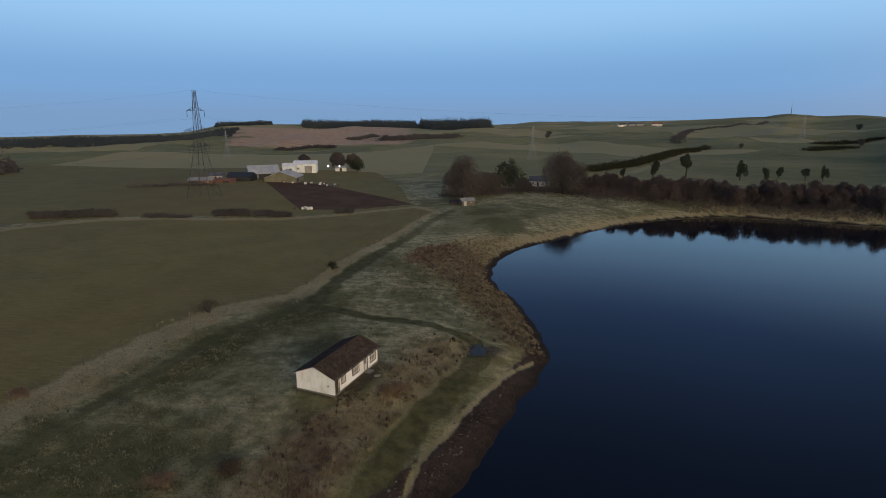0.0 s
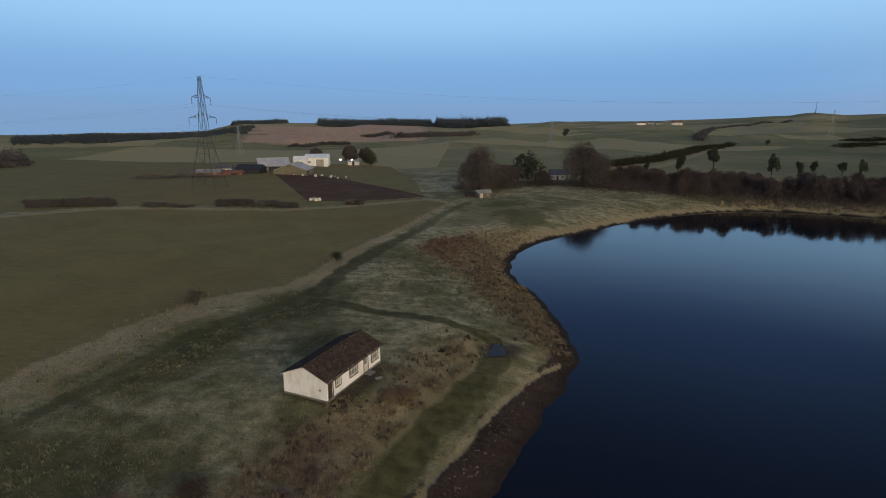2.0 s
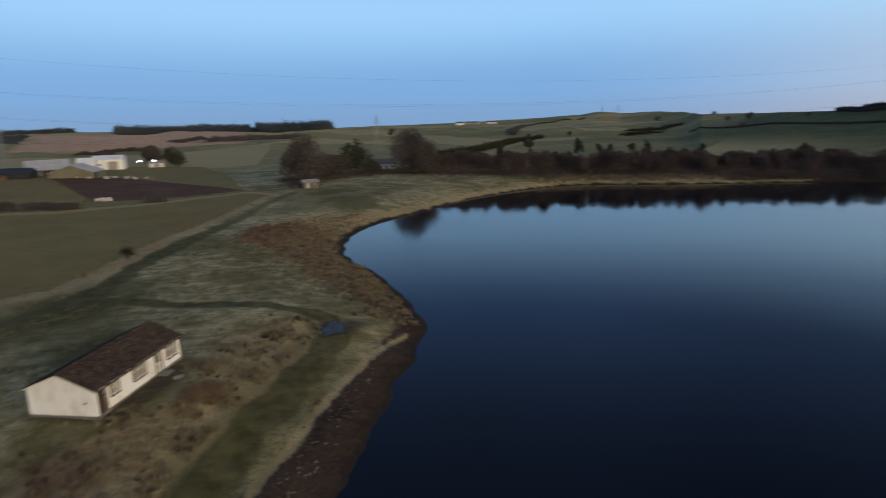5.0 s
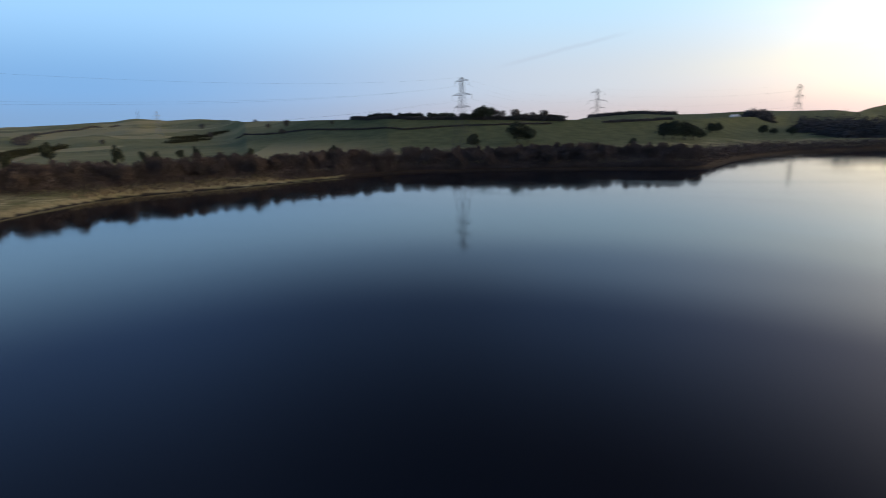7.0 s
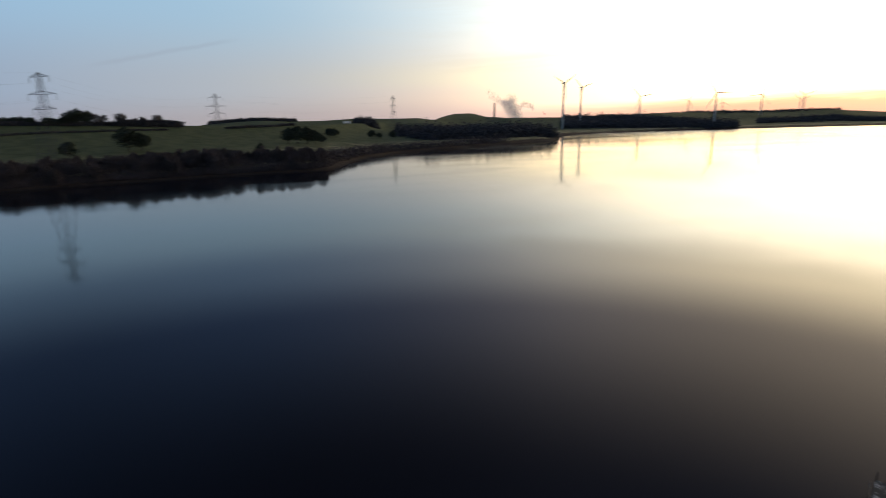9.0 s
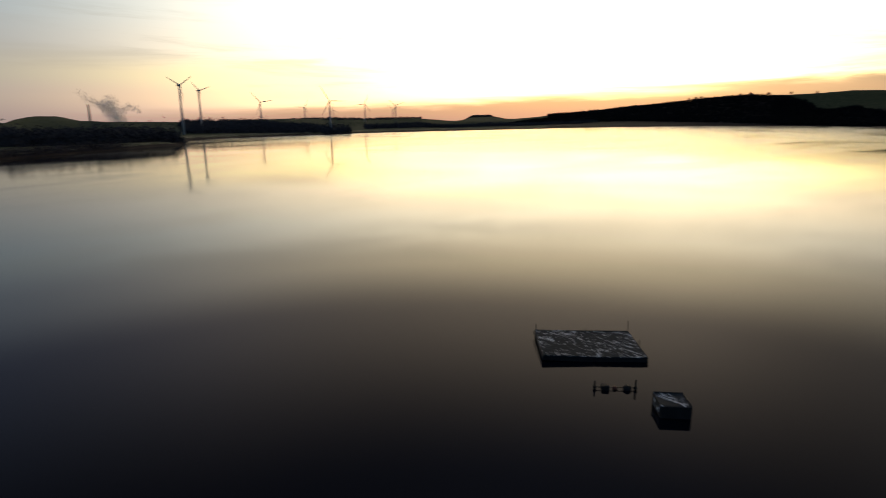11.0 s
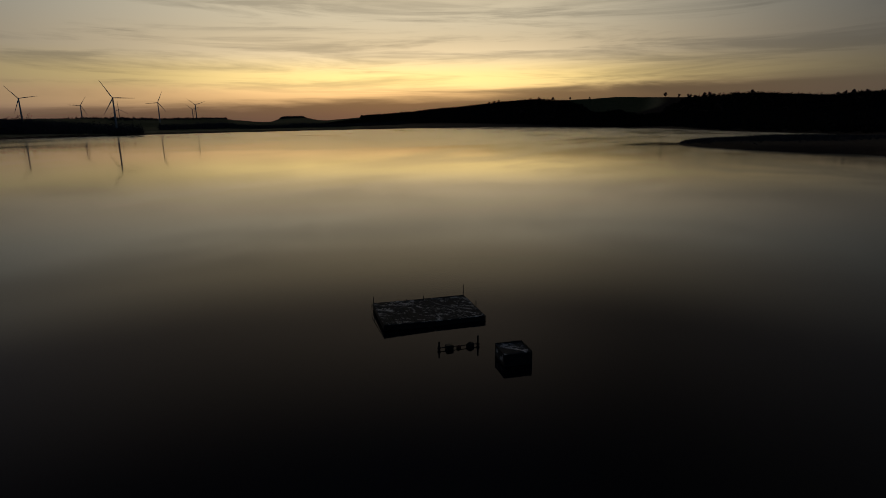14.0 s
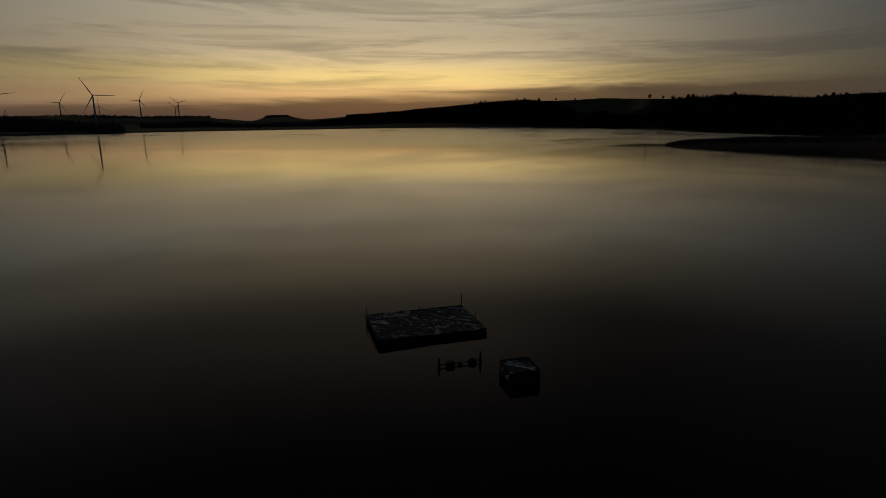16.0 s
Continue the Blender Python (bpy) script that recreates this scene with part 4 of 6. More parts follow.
    part("gutter", gut, DARK_WOOD, hut)
    part("downpipe", rods([((L / 2 - 0.1, -W / 2 - 0.1, 0.05), (L / 2 - 0.1, -W / 2 - 0.1, E - 0.1), 0.045)], n=8), DARK_WOOD, hut)
    # what is left of the eaves board
    for a, length in ((0.0, 0.9), (1.3, 1.5), (3.1, 0.7), (4.2, 1.9), (6.4, 0.6), (7.3, 1.2), (8.8, 1.7)):
        part("eaves_board", boxes(((a + length / 2 - L / 2, -W / 2 - 0.225, E - 0.11), (length, 0.03, 0.13)), bevel=0.008), WHITE_PAINT, hut, "flaking white eaves board")
    part("wall_vent", boxes(((-L / 2 - 0.02, -1.9, 1.15), (0.05, 0.16, 0.16))), DARK_WOOD, hut)
    return hut


build_hut()


def build_rubble(x, y, size, turn, label, name="concrete_lump"):
    bm = bmesh.new()
    bmesh.ops.create_icosphere(bm, subdivisions=2, radius=0.5)
    for v in bm.verts:
        v.co *= 1 + 0.35 * noise.noise(v.co * 2.5 + Vector((x, y, 0)))
        v.co = Vector((v.co.x * size[0], v.co.y * size[1], max(v.co.z, -0.3) * size[2]))
    moved(bm, Matrix.Translation((x, y, land(x, y) + size[2] * 0.25)) @ Matrix.Rotation(radians(turn), 4, "Z"))
    return tagged(new(name, mesh_of(name, bm, CONCRETE)), label, "rubble")


build_rubble(-8.6, 64.6, (0.9, 0.5, 0.35), 20, "pale broken concrete lump beside the hut doorstep")
build_rubble(8.6, 69.0, (0.6, 0.45, 0.3), 50, "pale boulder on the shore track", "boulder")

# ---------------------------------------------------------------- roosting raft, block and float boom on the lake


def build_raft():
    raft = thing("roosting_raft", "low timber raft limed white by birds, afloat on the lake", "raft", (22.03, -10.98, 0.0), -139.3)
    raft.scale = (0.8, 0.8, 0.8)
    LX, LY = 11.35, 7.5
    # two hinged pontoons, the first canted a little
    for n, (x0, x1, tip) in enumerate(((-LX / 2, -0.05, 0.03), (0.0, LX / 2, -0.01))):
        hull = bmesh.new()
        box(hull, ((x0 + x1) / 2, 0, 0.22), (x1 - x0, LY - 0.1, 0.62), 0, 0.05)
        moved(hull, Matrix.Rotation(tip, 4, "Y") if n == 0 else Matrix.Identity(4))
        part("pontoon", hull, TARRED, raft, "tarred black pontoon")
        boards = int((x1 - x0) / 0.42)
        step = (x1 - x0) / boards
        plank = mesh_of("deck_board", boxes(((0, 0, 0), (step - 0.03, LY, 0.07)), bevel=0.012), SPLASHED)
        for k in range(boards):
            ob = new("deck_board", plank)
            ob.parent = raft
            ob.matrix_basis = (Matrix.Rotation(tip, 4, "Y") if n == 0 else Matrix.Identity(4)) @ Matrix.Translation((x0 + (k + 0.5) * step, random.uniform(-0.05, 0.05), 0.575 + random.uniform(-0.012, 0.012)))
    for x, y, high in ((-LX / 2 + 0.12, LY / 2 - 0.12, 0.95), (LX / 2 - 0.12, LY / 2 - 0.12, 1.45), (LX / 2 - 0.15, -1.1, 0.95), (0.5, LY / 2 - 0.1, 0.5), (-1.6, LY / 2 - 0.1, 0.3)):
        part("mooring_post", rods([((x, y, 0.3), (x, y, 0.6 + high), 0.05, 0.04)], n=6), TARRED, raft)
    for x in (-LX / 2 + 0.05,):
        part("end_rail", rods([((x, -LY / 2 + 0.1, 0.8), (x - 0.25, LY / 2 - 0.6, 0.85), 0.035), ((x, -LY / 2 + 0.1, 0.2), (x, -LY / 2 + 0.1, 0.82), 0.035), ((x - 0.25, LY / 2 - 0.6, 0.3), (x - 0.25, LY / 2 - 0.6, 0.87), 0.035)]), GREY_WOOD, raft, "splashed pale end rail")
    for z in (0.05, 0.28, 0.5):
        part("fender", boxes(((LX / 2 + 0.04, 0, z), (0.12, LY + 0.1, 0.09)), bevel=0.01), TARRED, raft)
    part("edge_beam", boxes(((0.2, LY / 2 + 0.02, 0.6), (LX - 0.6, 0.12, 0.14)), bevel=0.01), TARRED, raft)
    return raft


def build_block():
    block = thing("mooring_block", "square concrete block limed white on top, standing in water", "concrete block", (11.95, -4.90, 0.0), -142.0)
    block.scale = (0.8, 0.8, 0.8)
    sx, sy, h = 2.7, 2.6, 1.15
    bm = bmesh.new()
    box(bm, (0, 0, (h - 1.2) / 2), (sx, sy, h + 1.2), 0, 0.05)
    part("shaft", bm, TARRED, block, "dark wet concrete shaft")
    top = bmesh.new()
    bmesh.ops.create_grid(top, x_segments=10, y_segments=10, size=0.5)
    for v in top.verts:
        v.co = Vector((v.co.x * (sx - 0.04), v.co.y * (sy - 0.04), h + 0.004 + 0.09 * abs(noise.noise(Vector((v.co.x * 4, v.co.y * 4, 3))))))
    part("top", top, SPLASHED, block, "bird-limed uneven top")
    part("kerb", boxes(((-0.0, sy / 2 - 0.06, h + 0.05), (sx, 0.12, 0.14)), ((sx / 2 - 0.06, 0, h + 0.05), (0.12, sy - 0.3, 0.12)), bevel=0.02), TARRED, block)
    for side in (-1,):
        bm = bmesh.new()
        box(bm, (side * (sx / 2 + 0.006), 0.05, h * 0.55), (0.02, sy * 0.7, h * 0.6))
        part("stained_face", bm, SPLASHED, block, "side face streaked by droppings")
    return block


def build_boom():
    a, d = Vector((17.71, -4.26, 0.0)), Vector((-3.05, -2.5, 0.0))
    boom = thing("float_boom", "short chain of floats between two posts in the lake", "boom", a)
    boom.scale = (0.8, 0.8, 0.8)
    for p, h in ((Vector(), 0.85), (d, 1.05)):
        bm = bmesh.new()
        rod(bm, p + Vector((0, 0, -1.5)), p + Vector((0, 0, h)), 0.10, 0.08, 8)
        part("post", bm, TARRED, boom)
        bm = bmesh.new()
        rod(bm, p + Vector((0, 0, 0.1)), p + Vector((0, 0, 0.3)), 0.17, 0.17, 8)
        part("collar", bm, TARRED, boom)
    part("bar", rods([((0, 0, 0.2), d + Vector((0, 0, 0.2)), 0.045)]), TARRED, boom)
    for k, r, mat in ((0.26, 0.36, TARRED), (0.5, 0.26, BUOY), (0.80, 0.46, TARRED)):
        bm = bmesh.new()
        c, u = d * k + Vector((0, 0, 0.1)), d.normalized()
        if k < 0.3:
            box(bm, c + Vector((0, 0, 0.08)), (0.72, 0.6, 0.5), math.atan2(d.y, d.x), 0.05)
        else:
            rod(bm, c - u * r * 0.75, c, r * 0.55, r * 0.9, 12)
            rod(bm, c, c + u * r * 0.75, r * 0.9, r * 0.55, 12)
        part("float", bm, mat, boom)
    return boom


build_raft(), build_block(), build_boom()


MUDDY = material("muddy_rainwater", lambda net, s: (net.put(s["Base Color"], (0.040, 0.034, 0.024)), net.put(s["IOR"], 1.33), net.put(s["Specular IOR Level"], 0.4), net.put(s["Roughness"], net.math("ADD", 0.15, net.math("MULTIPLY", net.noise(world_coord(net), 1.2, 4.0), 0.5)))))


def build_puddle():
    bm = bmesh.new()
    ring = []
    for k in range(44):
        a = 2 * math.pi * k / 44
        r = 1 + 0.16 * math.sin(3 * a + 1) + 0.10 * math.sin(5 * a) + 0.06 * math.sin(9 * a + 2)
        ring.append(bm.verts.new((2.0 * r * math.cos(a), 1.15 * r * math.sin(a), 0)))
    bm.faces.new(ring)
    ob = new("puddle", mesh_of("puddle", bm, MUDDY))
    ob.matrix_basis = pose(PUDDLE[0], PUDDLE[1], land(PUDDLE[0], PUDDLE[1]) + 0.16, 0, 0, 78)
    return tagged(ob, "still rain puddle in the rutted track", "puddle", kind="structure")


build_puddle()

# ---------------------------------------------------------------- farm buildings and sheds


def building(name, label, category, at, turn, size, walls, roof, doors=(), windows=(), overhang=0.3, sink=0.4):
    """Gabled building: size is length, width, eaves and ridge. Openings are (x, width, height, sill, material) on the -y side."""
    L, W, E, R = size
    z = min(land(*at), land(at[0] + 3, at[1] + 3), land(at[0] - 3, at[1] - 3))
    ob = thing(name, label, category, (*at, z), turn)
    t = 0.25
    holes = [(x + L / 2 - w / 2, x + L / 2 + w / 2, s, s + h) for x, w, h, s, _ in (*doors, *windows)]
    part("front_wall", moved(pierced(L, E, t, holes), Matrix.Translation((-L / 2, -W / 2 + t / 2, 0))), walls, ob)
    part("back_wall", boxes(((0, W / 2 - t / 2, E / 2), (L, t, E))), walls, ob)
    outline = [(-W / 2 + t, 0), (W / 2 - t, 0), (W / 2 - t, E), (0, R - 0.03), (-W / 2 + t, E)]
    for x0, x1 in ((-L / 2, -L / 2 + t), (L / 2 - t, L / 2)):
        part("gable_wall", prism(outline, x0, x1), walls, ob)
    part("footing", boxes(((0, 0, -sink / 2), (L, W, sink))), CONCRETE, ob)
    s = math.atan2(R - E, W / 2)
    run = math.hypot(R - E, W / 2) + overhang
    for side in (-1, 1):
        bm = bmesh.new()
        box(bm, (0, side * run / 2, 0.05), (L + 2 * overhang, run, 0.12))
        part("roof_slope", moved(bm, Matrix.Translation((0, 0, R)) @ Matrix.Rotation(-side * s, 4, "X")), roof, ob)
    part("ridge", rods([((-L / 2 - overhang, 0, R + 0.1), (L / 2 + overhang, 0, R + 0.1), 0.12)], n=6), roof, ob)
    for x, w, h, sill, mat in doors:
        part("door", boxes(((x, -W / 2 + t * 0.6, sill + h / 2), (w - 0.04, 0.08, h - 0.04))), mat, ob)
    for x, w, h, sill, mat in windows:
        win = part("window", boxes(((x - w / 2 + 0.04, -W / 2 + 0.1, sill + h / 2), (0.08, 0.08, h)), ((x + w / 2 - 0.04, -W / 2 + 0.1, sill + h / 2), (0.08, 0.08, h)), ((x, -W / 2 + 0.1, sill + h - 0.04), (w - 0.16, 0.08, 0.08)),
                                   ((x, -W / 2 + 0.1, sill + 0.04), (w - 0.16, 0.08, 0.08))), mat, ob)
        part("pane", boxes(((x, -W / 2 + 0.12, sill + h / 2), (w - 0.1, 0.02, h - 0.1))), GLASS, win)
    return ob


building("barn", "wide olive-clad cattle barn behind the ploughed field", "barn", (-79, 270), 91, (15, 15.5, 2.3, 5.2), OLIVE_CLAD, PALE_GREY, doors=[(-4, 4, 2.0, 0, DARK_SHEET)])
building("barn", "open-sided grey sheet-roofed barn in the farmyard", "barn", (-94, 284), 24, (15, 17, 2.8, 6.2), GREY_SHEET, PALE_GREY, doors=[(0, 6, 2.5, 0, DARK_SHEET)])
building("barn", "tall pale metal-clad farm shed", "barn", (-81, 322), 8, (13, 13, 4.9, 6.6), PALE_CLAD, PALE_CLAD, doors=[(2, 4.2, 4.0, 0, GREY_SHEET)], windows=[(-4, 2, 1.2, 2, WHITE_PAINT)])
building("barn", "lean pale shed joined to the farmyard", "barn", (-87, 309), 8, (7, 7, 4.2, 5.8), PALE_CLAD, PALE_CLAD, doors=[(0, 3, 3.0, 0, DARK_SHEET)])
building("farm_shed", "small pale farm shed lit by a yard lamp", "shed", (-62.5, 334), 5, (6.5, 4, 2.3, 3.1), WHITE_PAINT, GREY_SHEET, doors=[(0, 1.4, 2, 0, DARK_SHEET)])
building("farm_shed", "long low rusty red-walled byre", "shed", (-113, 254), 6, (11, 5, 1.9, 2.8), RED_WALL, GREY_SHEET, doors=[(-3, 2.4, 1.6, 0, DARK_SHEET)], windows=[(3, 1.2, 0.7, 0.9, WHITE_PAINT)])
building("farm_shed", "low rust-roofed implement shelter beside the byre", "shed", (-103, 256), 3, (9, 4, 1.5, 2.1), RED_WALL, RED_WALL, doors=[(1, 3, 1.1, 0, DARK_SHEET)])
building("farm_shed", "low black-roofed silage shed", "shed", (-99, 267), -4, (12, 8, 2.2, 3.9), DARK_SHEET, DARK_SHEET, doors=[(0, 4, 1.9, 0, DARK_SHEET)])
building("farmhouse", "white farmhouse with grey slate roof behind the byre", "house", (-112, 268), 12, (6.5, 4.5, 2.4, 3.8), WHITE_PAINT, SLATE, doors=[(0, 1, 2, 0, DARK_WOOD)], windows=[(-2, 0.9, 0.9, 1.1, GREY_WOOD), (2, 0.9, 0.9, 1.1, GREY_WOOD)])
building("cottage", "small white cottage half hidden among bare trees", "cottage", (47, 268), -8, (8, 5.5, 2.6, 4.6), WHITE_PAINT, SLATE, doors=[(0, 0.9, 2, 0, DARK_WOOD)], windows=[(-2.4, 1, 1, 0.9, GREY_WOOD), (2.4, 1, 1, 0.9, GREY_WOOD)])
building("boat_shed", "small dark timber shed with pale gable on the meadow", "shed", (9.2, 207), 20, (5.2, 3.2, 2.0, 2.7), GREY_WOOD, GREY_SHEET, doors=[(-1.2, 1.1, 1.8, 0, PALE_GREY)], windows=[(1.2, 0.9, 0.7, 0.9, GREY_WOOD)])
building("lean_shed", "low tarpaulin-covered store beside the meadow shed", "shed", (4.6, 209), 12, (3.6, 2.6, 1.2, 1.6), DARK_WOOD, DARK_SHEET)
building("village_house", "distant pale house on the far hillside", "house", (445, 1380), 10, (22, 9, 5, 9), WHITE_PAINT, SLATE, windows=[(-5, 2, 1.6, 1.5, GREY_WOOD), (5, 2, 1.6, 1.5, GREY_WOOD)])
building("village_house", "distant red-roofed house on the far hillside", "house", (560, 1450), -15, (26, 10, 6, 10), WHITE_PAINT, RED_WALL, windows=[(-6, 2, 1.6, 1.5, GREY_WOOD), (6, 2, 1.6, 1.5, GREY_WOOD)])
building("village_house", "distant grey farm range on the far hillside", "house", (500, 1440), 5, (40, 10, 5, 8), GREY_SHEET, SLATE, doors=[(0, 4, 3.5, 0, DARK_SHEET)])
# made-up pale building in place of a bright far-off glint
building("glasshouse", "pale building put in for a bright glint on the far plain", "glasshouse", (978, 40), -60, (13, 6, 2.6, 4), PALE_CLAD, PALE_CLAD, doors=[(0, 2.4, 2.2, 0, GREY_SHEET)])


def build_bale(x, y, size, turn, mat, label):
    """Farm debris shaped as a wrapped round bale lying on its side."""
    bale = thing("wrapped_bale", label, "bale", (x, y, land(x, y)), turn, "farmyard bales")
    roll = bmesh.new()
    rod(roll, (-size * 0.5, 0, size * 0.48), (size * 0.5, 0, size * 0.48), size * 0.5, size * 0.5, 12)
    bmesh.ops.bevel(roll, geom=[e for e in roll.edges if abs(e.verts[0].co.x - e.verts[1].co.x) < 0.01], offset=size * 0.09, segments=2, affect="EDGES")
    part("wrap", roll, mat, bale, "", True)


# bale shapes made up for small unclear debris round the farm
yard = random.Random(5)
for k in range(26):
    f = k / 25
    x, y = (-50.5 + yard.uniform(-2.5, 3.5), 191.5 + yard.uniform(-0.8, 1.0)) if k < 6 else (-86 + 34 * f + yard.uniform(-2, 2), 266 - 7 * f + yard.uniform(-2.5, 3.5))
    pale = k % 3 != 1
    build_bale(x, y, yard.uniform(0.7, 1.25), yard.uniform(0, 180), WHITE_PAINT if pale else RED_WALL, "pale bale-shaped debris at the edge of the ploughed field" if pale else "rusty red bale-shaped debris beside the ploughed field")


def build_lamp(x, y, h=3.6):
    z = land(x, y)
    lamp = thing("yard_lamp", "lit white floodlight on a farmyard post", "lamp", (x, y, z), group="yard lamps")
    part("pole", rods([((0, 0, -0.3), (0, 0, h), 0.07, 0.05)], n=6), STEEL, lamp)
    part("bracket", rods([((0, 0, h), (0, -0.5, h + 0.1), 0.04)]), STEEL, lamp)
    bm = bmesh.new()
    bmesh.ops.create_icosphere(bm, subdivisions=2, radius=0.45, matrix=Matrix.Translation((0, -0.75, h + 0.1)) @ Matrix.Diagonal((1, 0.5, 0.8, 1)))
    part("lamp_head", bm, LAMP, lamp, "glowing lamp head", True)


for x, y in ((-74.5, 318), (-67.5, 322), (-61.5, 325)):
    build_lamp(x, y)

# ---------------------------------------------------------------- pylons and their cables
ARMS = ((33.4, 5.8), (26.4, 8.5), (20.4, 6.9))


def pylon_parts(parent, top=40.8, lift=0.0, mat=None, thin=1.0):
    """Steel lattice tower with three cross-arms along local y."""
    mat = mat or STEEL

    def half(z):
        return np.interp(z, [0, 20.4 + lift, 33.4 + lift, top], [4.7, 1.35, 0.75, 0.4])
    levels = [0, 7.5, 14 + lift * 0.5, 20.4 + lift, 26.4 + lift, 33.4 + lift, top]
    corner = lambda s, t, z: (s * half(z), t * half(z), z)
    for s in (-1, 1):
        for t in (-1, 1):
            part("leg", tube([corner(s, t, z) for z in levels], 0.09 * thin, 4), mat, parent)
    for s, t, u, v in ((-1, -1, 1, -1), (1, -1, 1, 1), (1, 1, -1, 1), (-1, 1, -1, -1)):
        for a, b in zip(levels, levels[1:]):
            for p, q in ((corner(s, t, a), corner(u, v, b)), (corner(u, v, a), corner(s, t, b)), (corner(s, t, b), corner(u, v, b))):
                part("brace", rods([(p, q, 0.035 * thin)]), mat, parent)
    for z, reach in ((a + lift, r) for a, r in ARMS):
        h = half(z)
        for t in (-1, 1):
            tip = (0, t * reach, z + 0.1)
            rows = [((s * h, t * h, z), tip, 0.08 * thin) for s in (-1, 1)] + [((s * half(z + 1.3), t * half(z + 1.3), z + 1.3), tip, 0.06 * thin) for s in (-1, 1)]
            for k in (0.3, 0.6):
                lo = Vector((h, t * h, z)).lerp(Vector(tip), k)
                hi = Vector((half(z + 1.3), t * half(z + 1.3), z + 1.3)).lerp(Vector(tip), k)
                rows += [(lo, hi, 0.06), (Vector((-lo.x, lo.y, lo.z)), Vector((-hi.x, hi.y, hi.z)), 0.06), (lo, Vector((-lo.x, lo.y, lo.z)), 0.06)]
            arm = part("cross_arm", rods(rows), mat, parent)
            bm = bmesh.new()
            for k in range(5):
                rod(bm, (0, t * reach, z - 0.2 - k * 0.42), (0, t * reach, z - 0.5 - k * 0.42), 0.10, 0.16, 8)
            part("insulator", bm, SLATE, arm, "brown insulator string")


PYLONS = [(-91.5, 206.5), (260, 150), (597, 162), (762, -27)]
first = thing("pylon", "grey steel lattice electricity pylon standing in pasture", "pylon", (*PYLONS[0], land(*PYLONS[0]) - 1.0), -7, "electricity pylons")
pylon_parts(first)
near_z = land(*PYLONS[1]) - 0.6
near_lift = 43.2 - 33.4 - near_z
near = thing("pylon", "grey steel lattice pylon on long legs behind the lakeside wood", "pylon", (*PYLONS[1], near_z), -28, "electricity pylons")
pylon_parts(near, 45.0 - near_z, near_lift)
pylons = [first, near]
tall = thing("pylon", "tall grey steel lattice pylon beyond the crest", "pylon", (0, 0, 0), 0, "electricity pylons")
pylon_parts(tall, 36.4)
for k, ((x, y), turn, tip) in enumerate(zip(PYLONS[2:], (-12, -72), (53.5, 57.0))):
    ob = copy_thing(tall, Matrix.Identity(4)) if k else tall
    z0 = land(x, y) - 0.6
    ob.matrix_basis = Matrix.Translation((x, y, z0)) @ Matrix.Rotation(radians(turn), 4, "Z") @ Matrix.Scale((tip - z0) / 36.4, 4)
    pylons.append(ob)
small = thing("pylon", "small pale lattice pylon on the low pastures", "pylon", (72, 440, land(72, 440) - 0.4), 60, "small pylons")
pylon_parts(small, mat=PALE_STEEL, thin=1.5)
small.scale = (0.66, 0.66, 0.66)
for x, y, turn, size in ((412, 632, 70, 0.72), (-170, 432, 60, 0.54)):
    set_to = Matrix.Translation((x, y, land(x, y) - 0.4)) @ Matrix.Rotation(radians(turn), 4, "Z") @ Matrix.Scale(size / 0.66, 4)
    copy_thing(small, set_to)


def build_cables():
    ends = [pose(-440, 236, land(-440, 236), 0, 0, -7)] + [p.matrix_basis.copy() for p in pylons]
    lifts, tops = (0.0, 0.0, near_lift, 0.0, 0.0), (40.8, 40.8, 45.0 - near_z, 36.4, 36.4)
    for k, (a, b) in enumerate(zip(ends, ends[1:])):
        for z, reach in (*ARMS, (0.0, 0.0)):
            za, zb = (z + lifts[k] - 2.2, z + lifts[k + 1] - 2.2) if reach else (tops[k], tops[k + 1])
            for t in ((-1, 1) if reach else (1,)):
                p, q = a @ Vector((0, t * reach, za)), b @ Vector((0, t * reach, zb))
                span = (q - p).length
                pts = [p.lerp(q, k / 24) + Vector((0, 0, -4 * (span / 350) ** 2 * 9 * (k / 24) * (1 - k / 24))) for k in range(25)]
                bm = tube(pts, 0.012)
                tagged(new("power_cable", mesh_of("power_cable", bm, CABLE)), "thin overhead power cable sagging between steel pylons", "cable", "power cables")


build_cables()

# ---------------------------------------------------------------- wind turbines on the far shore


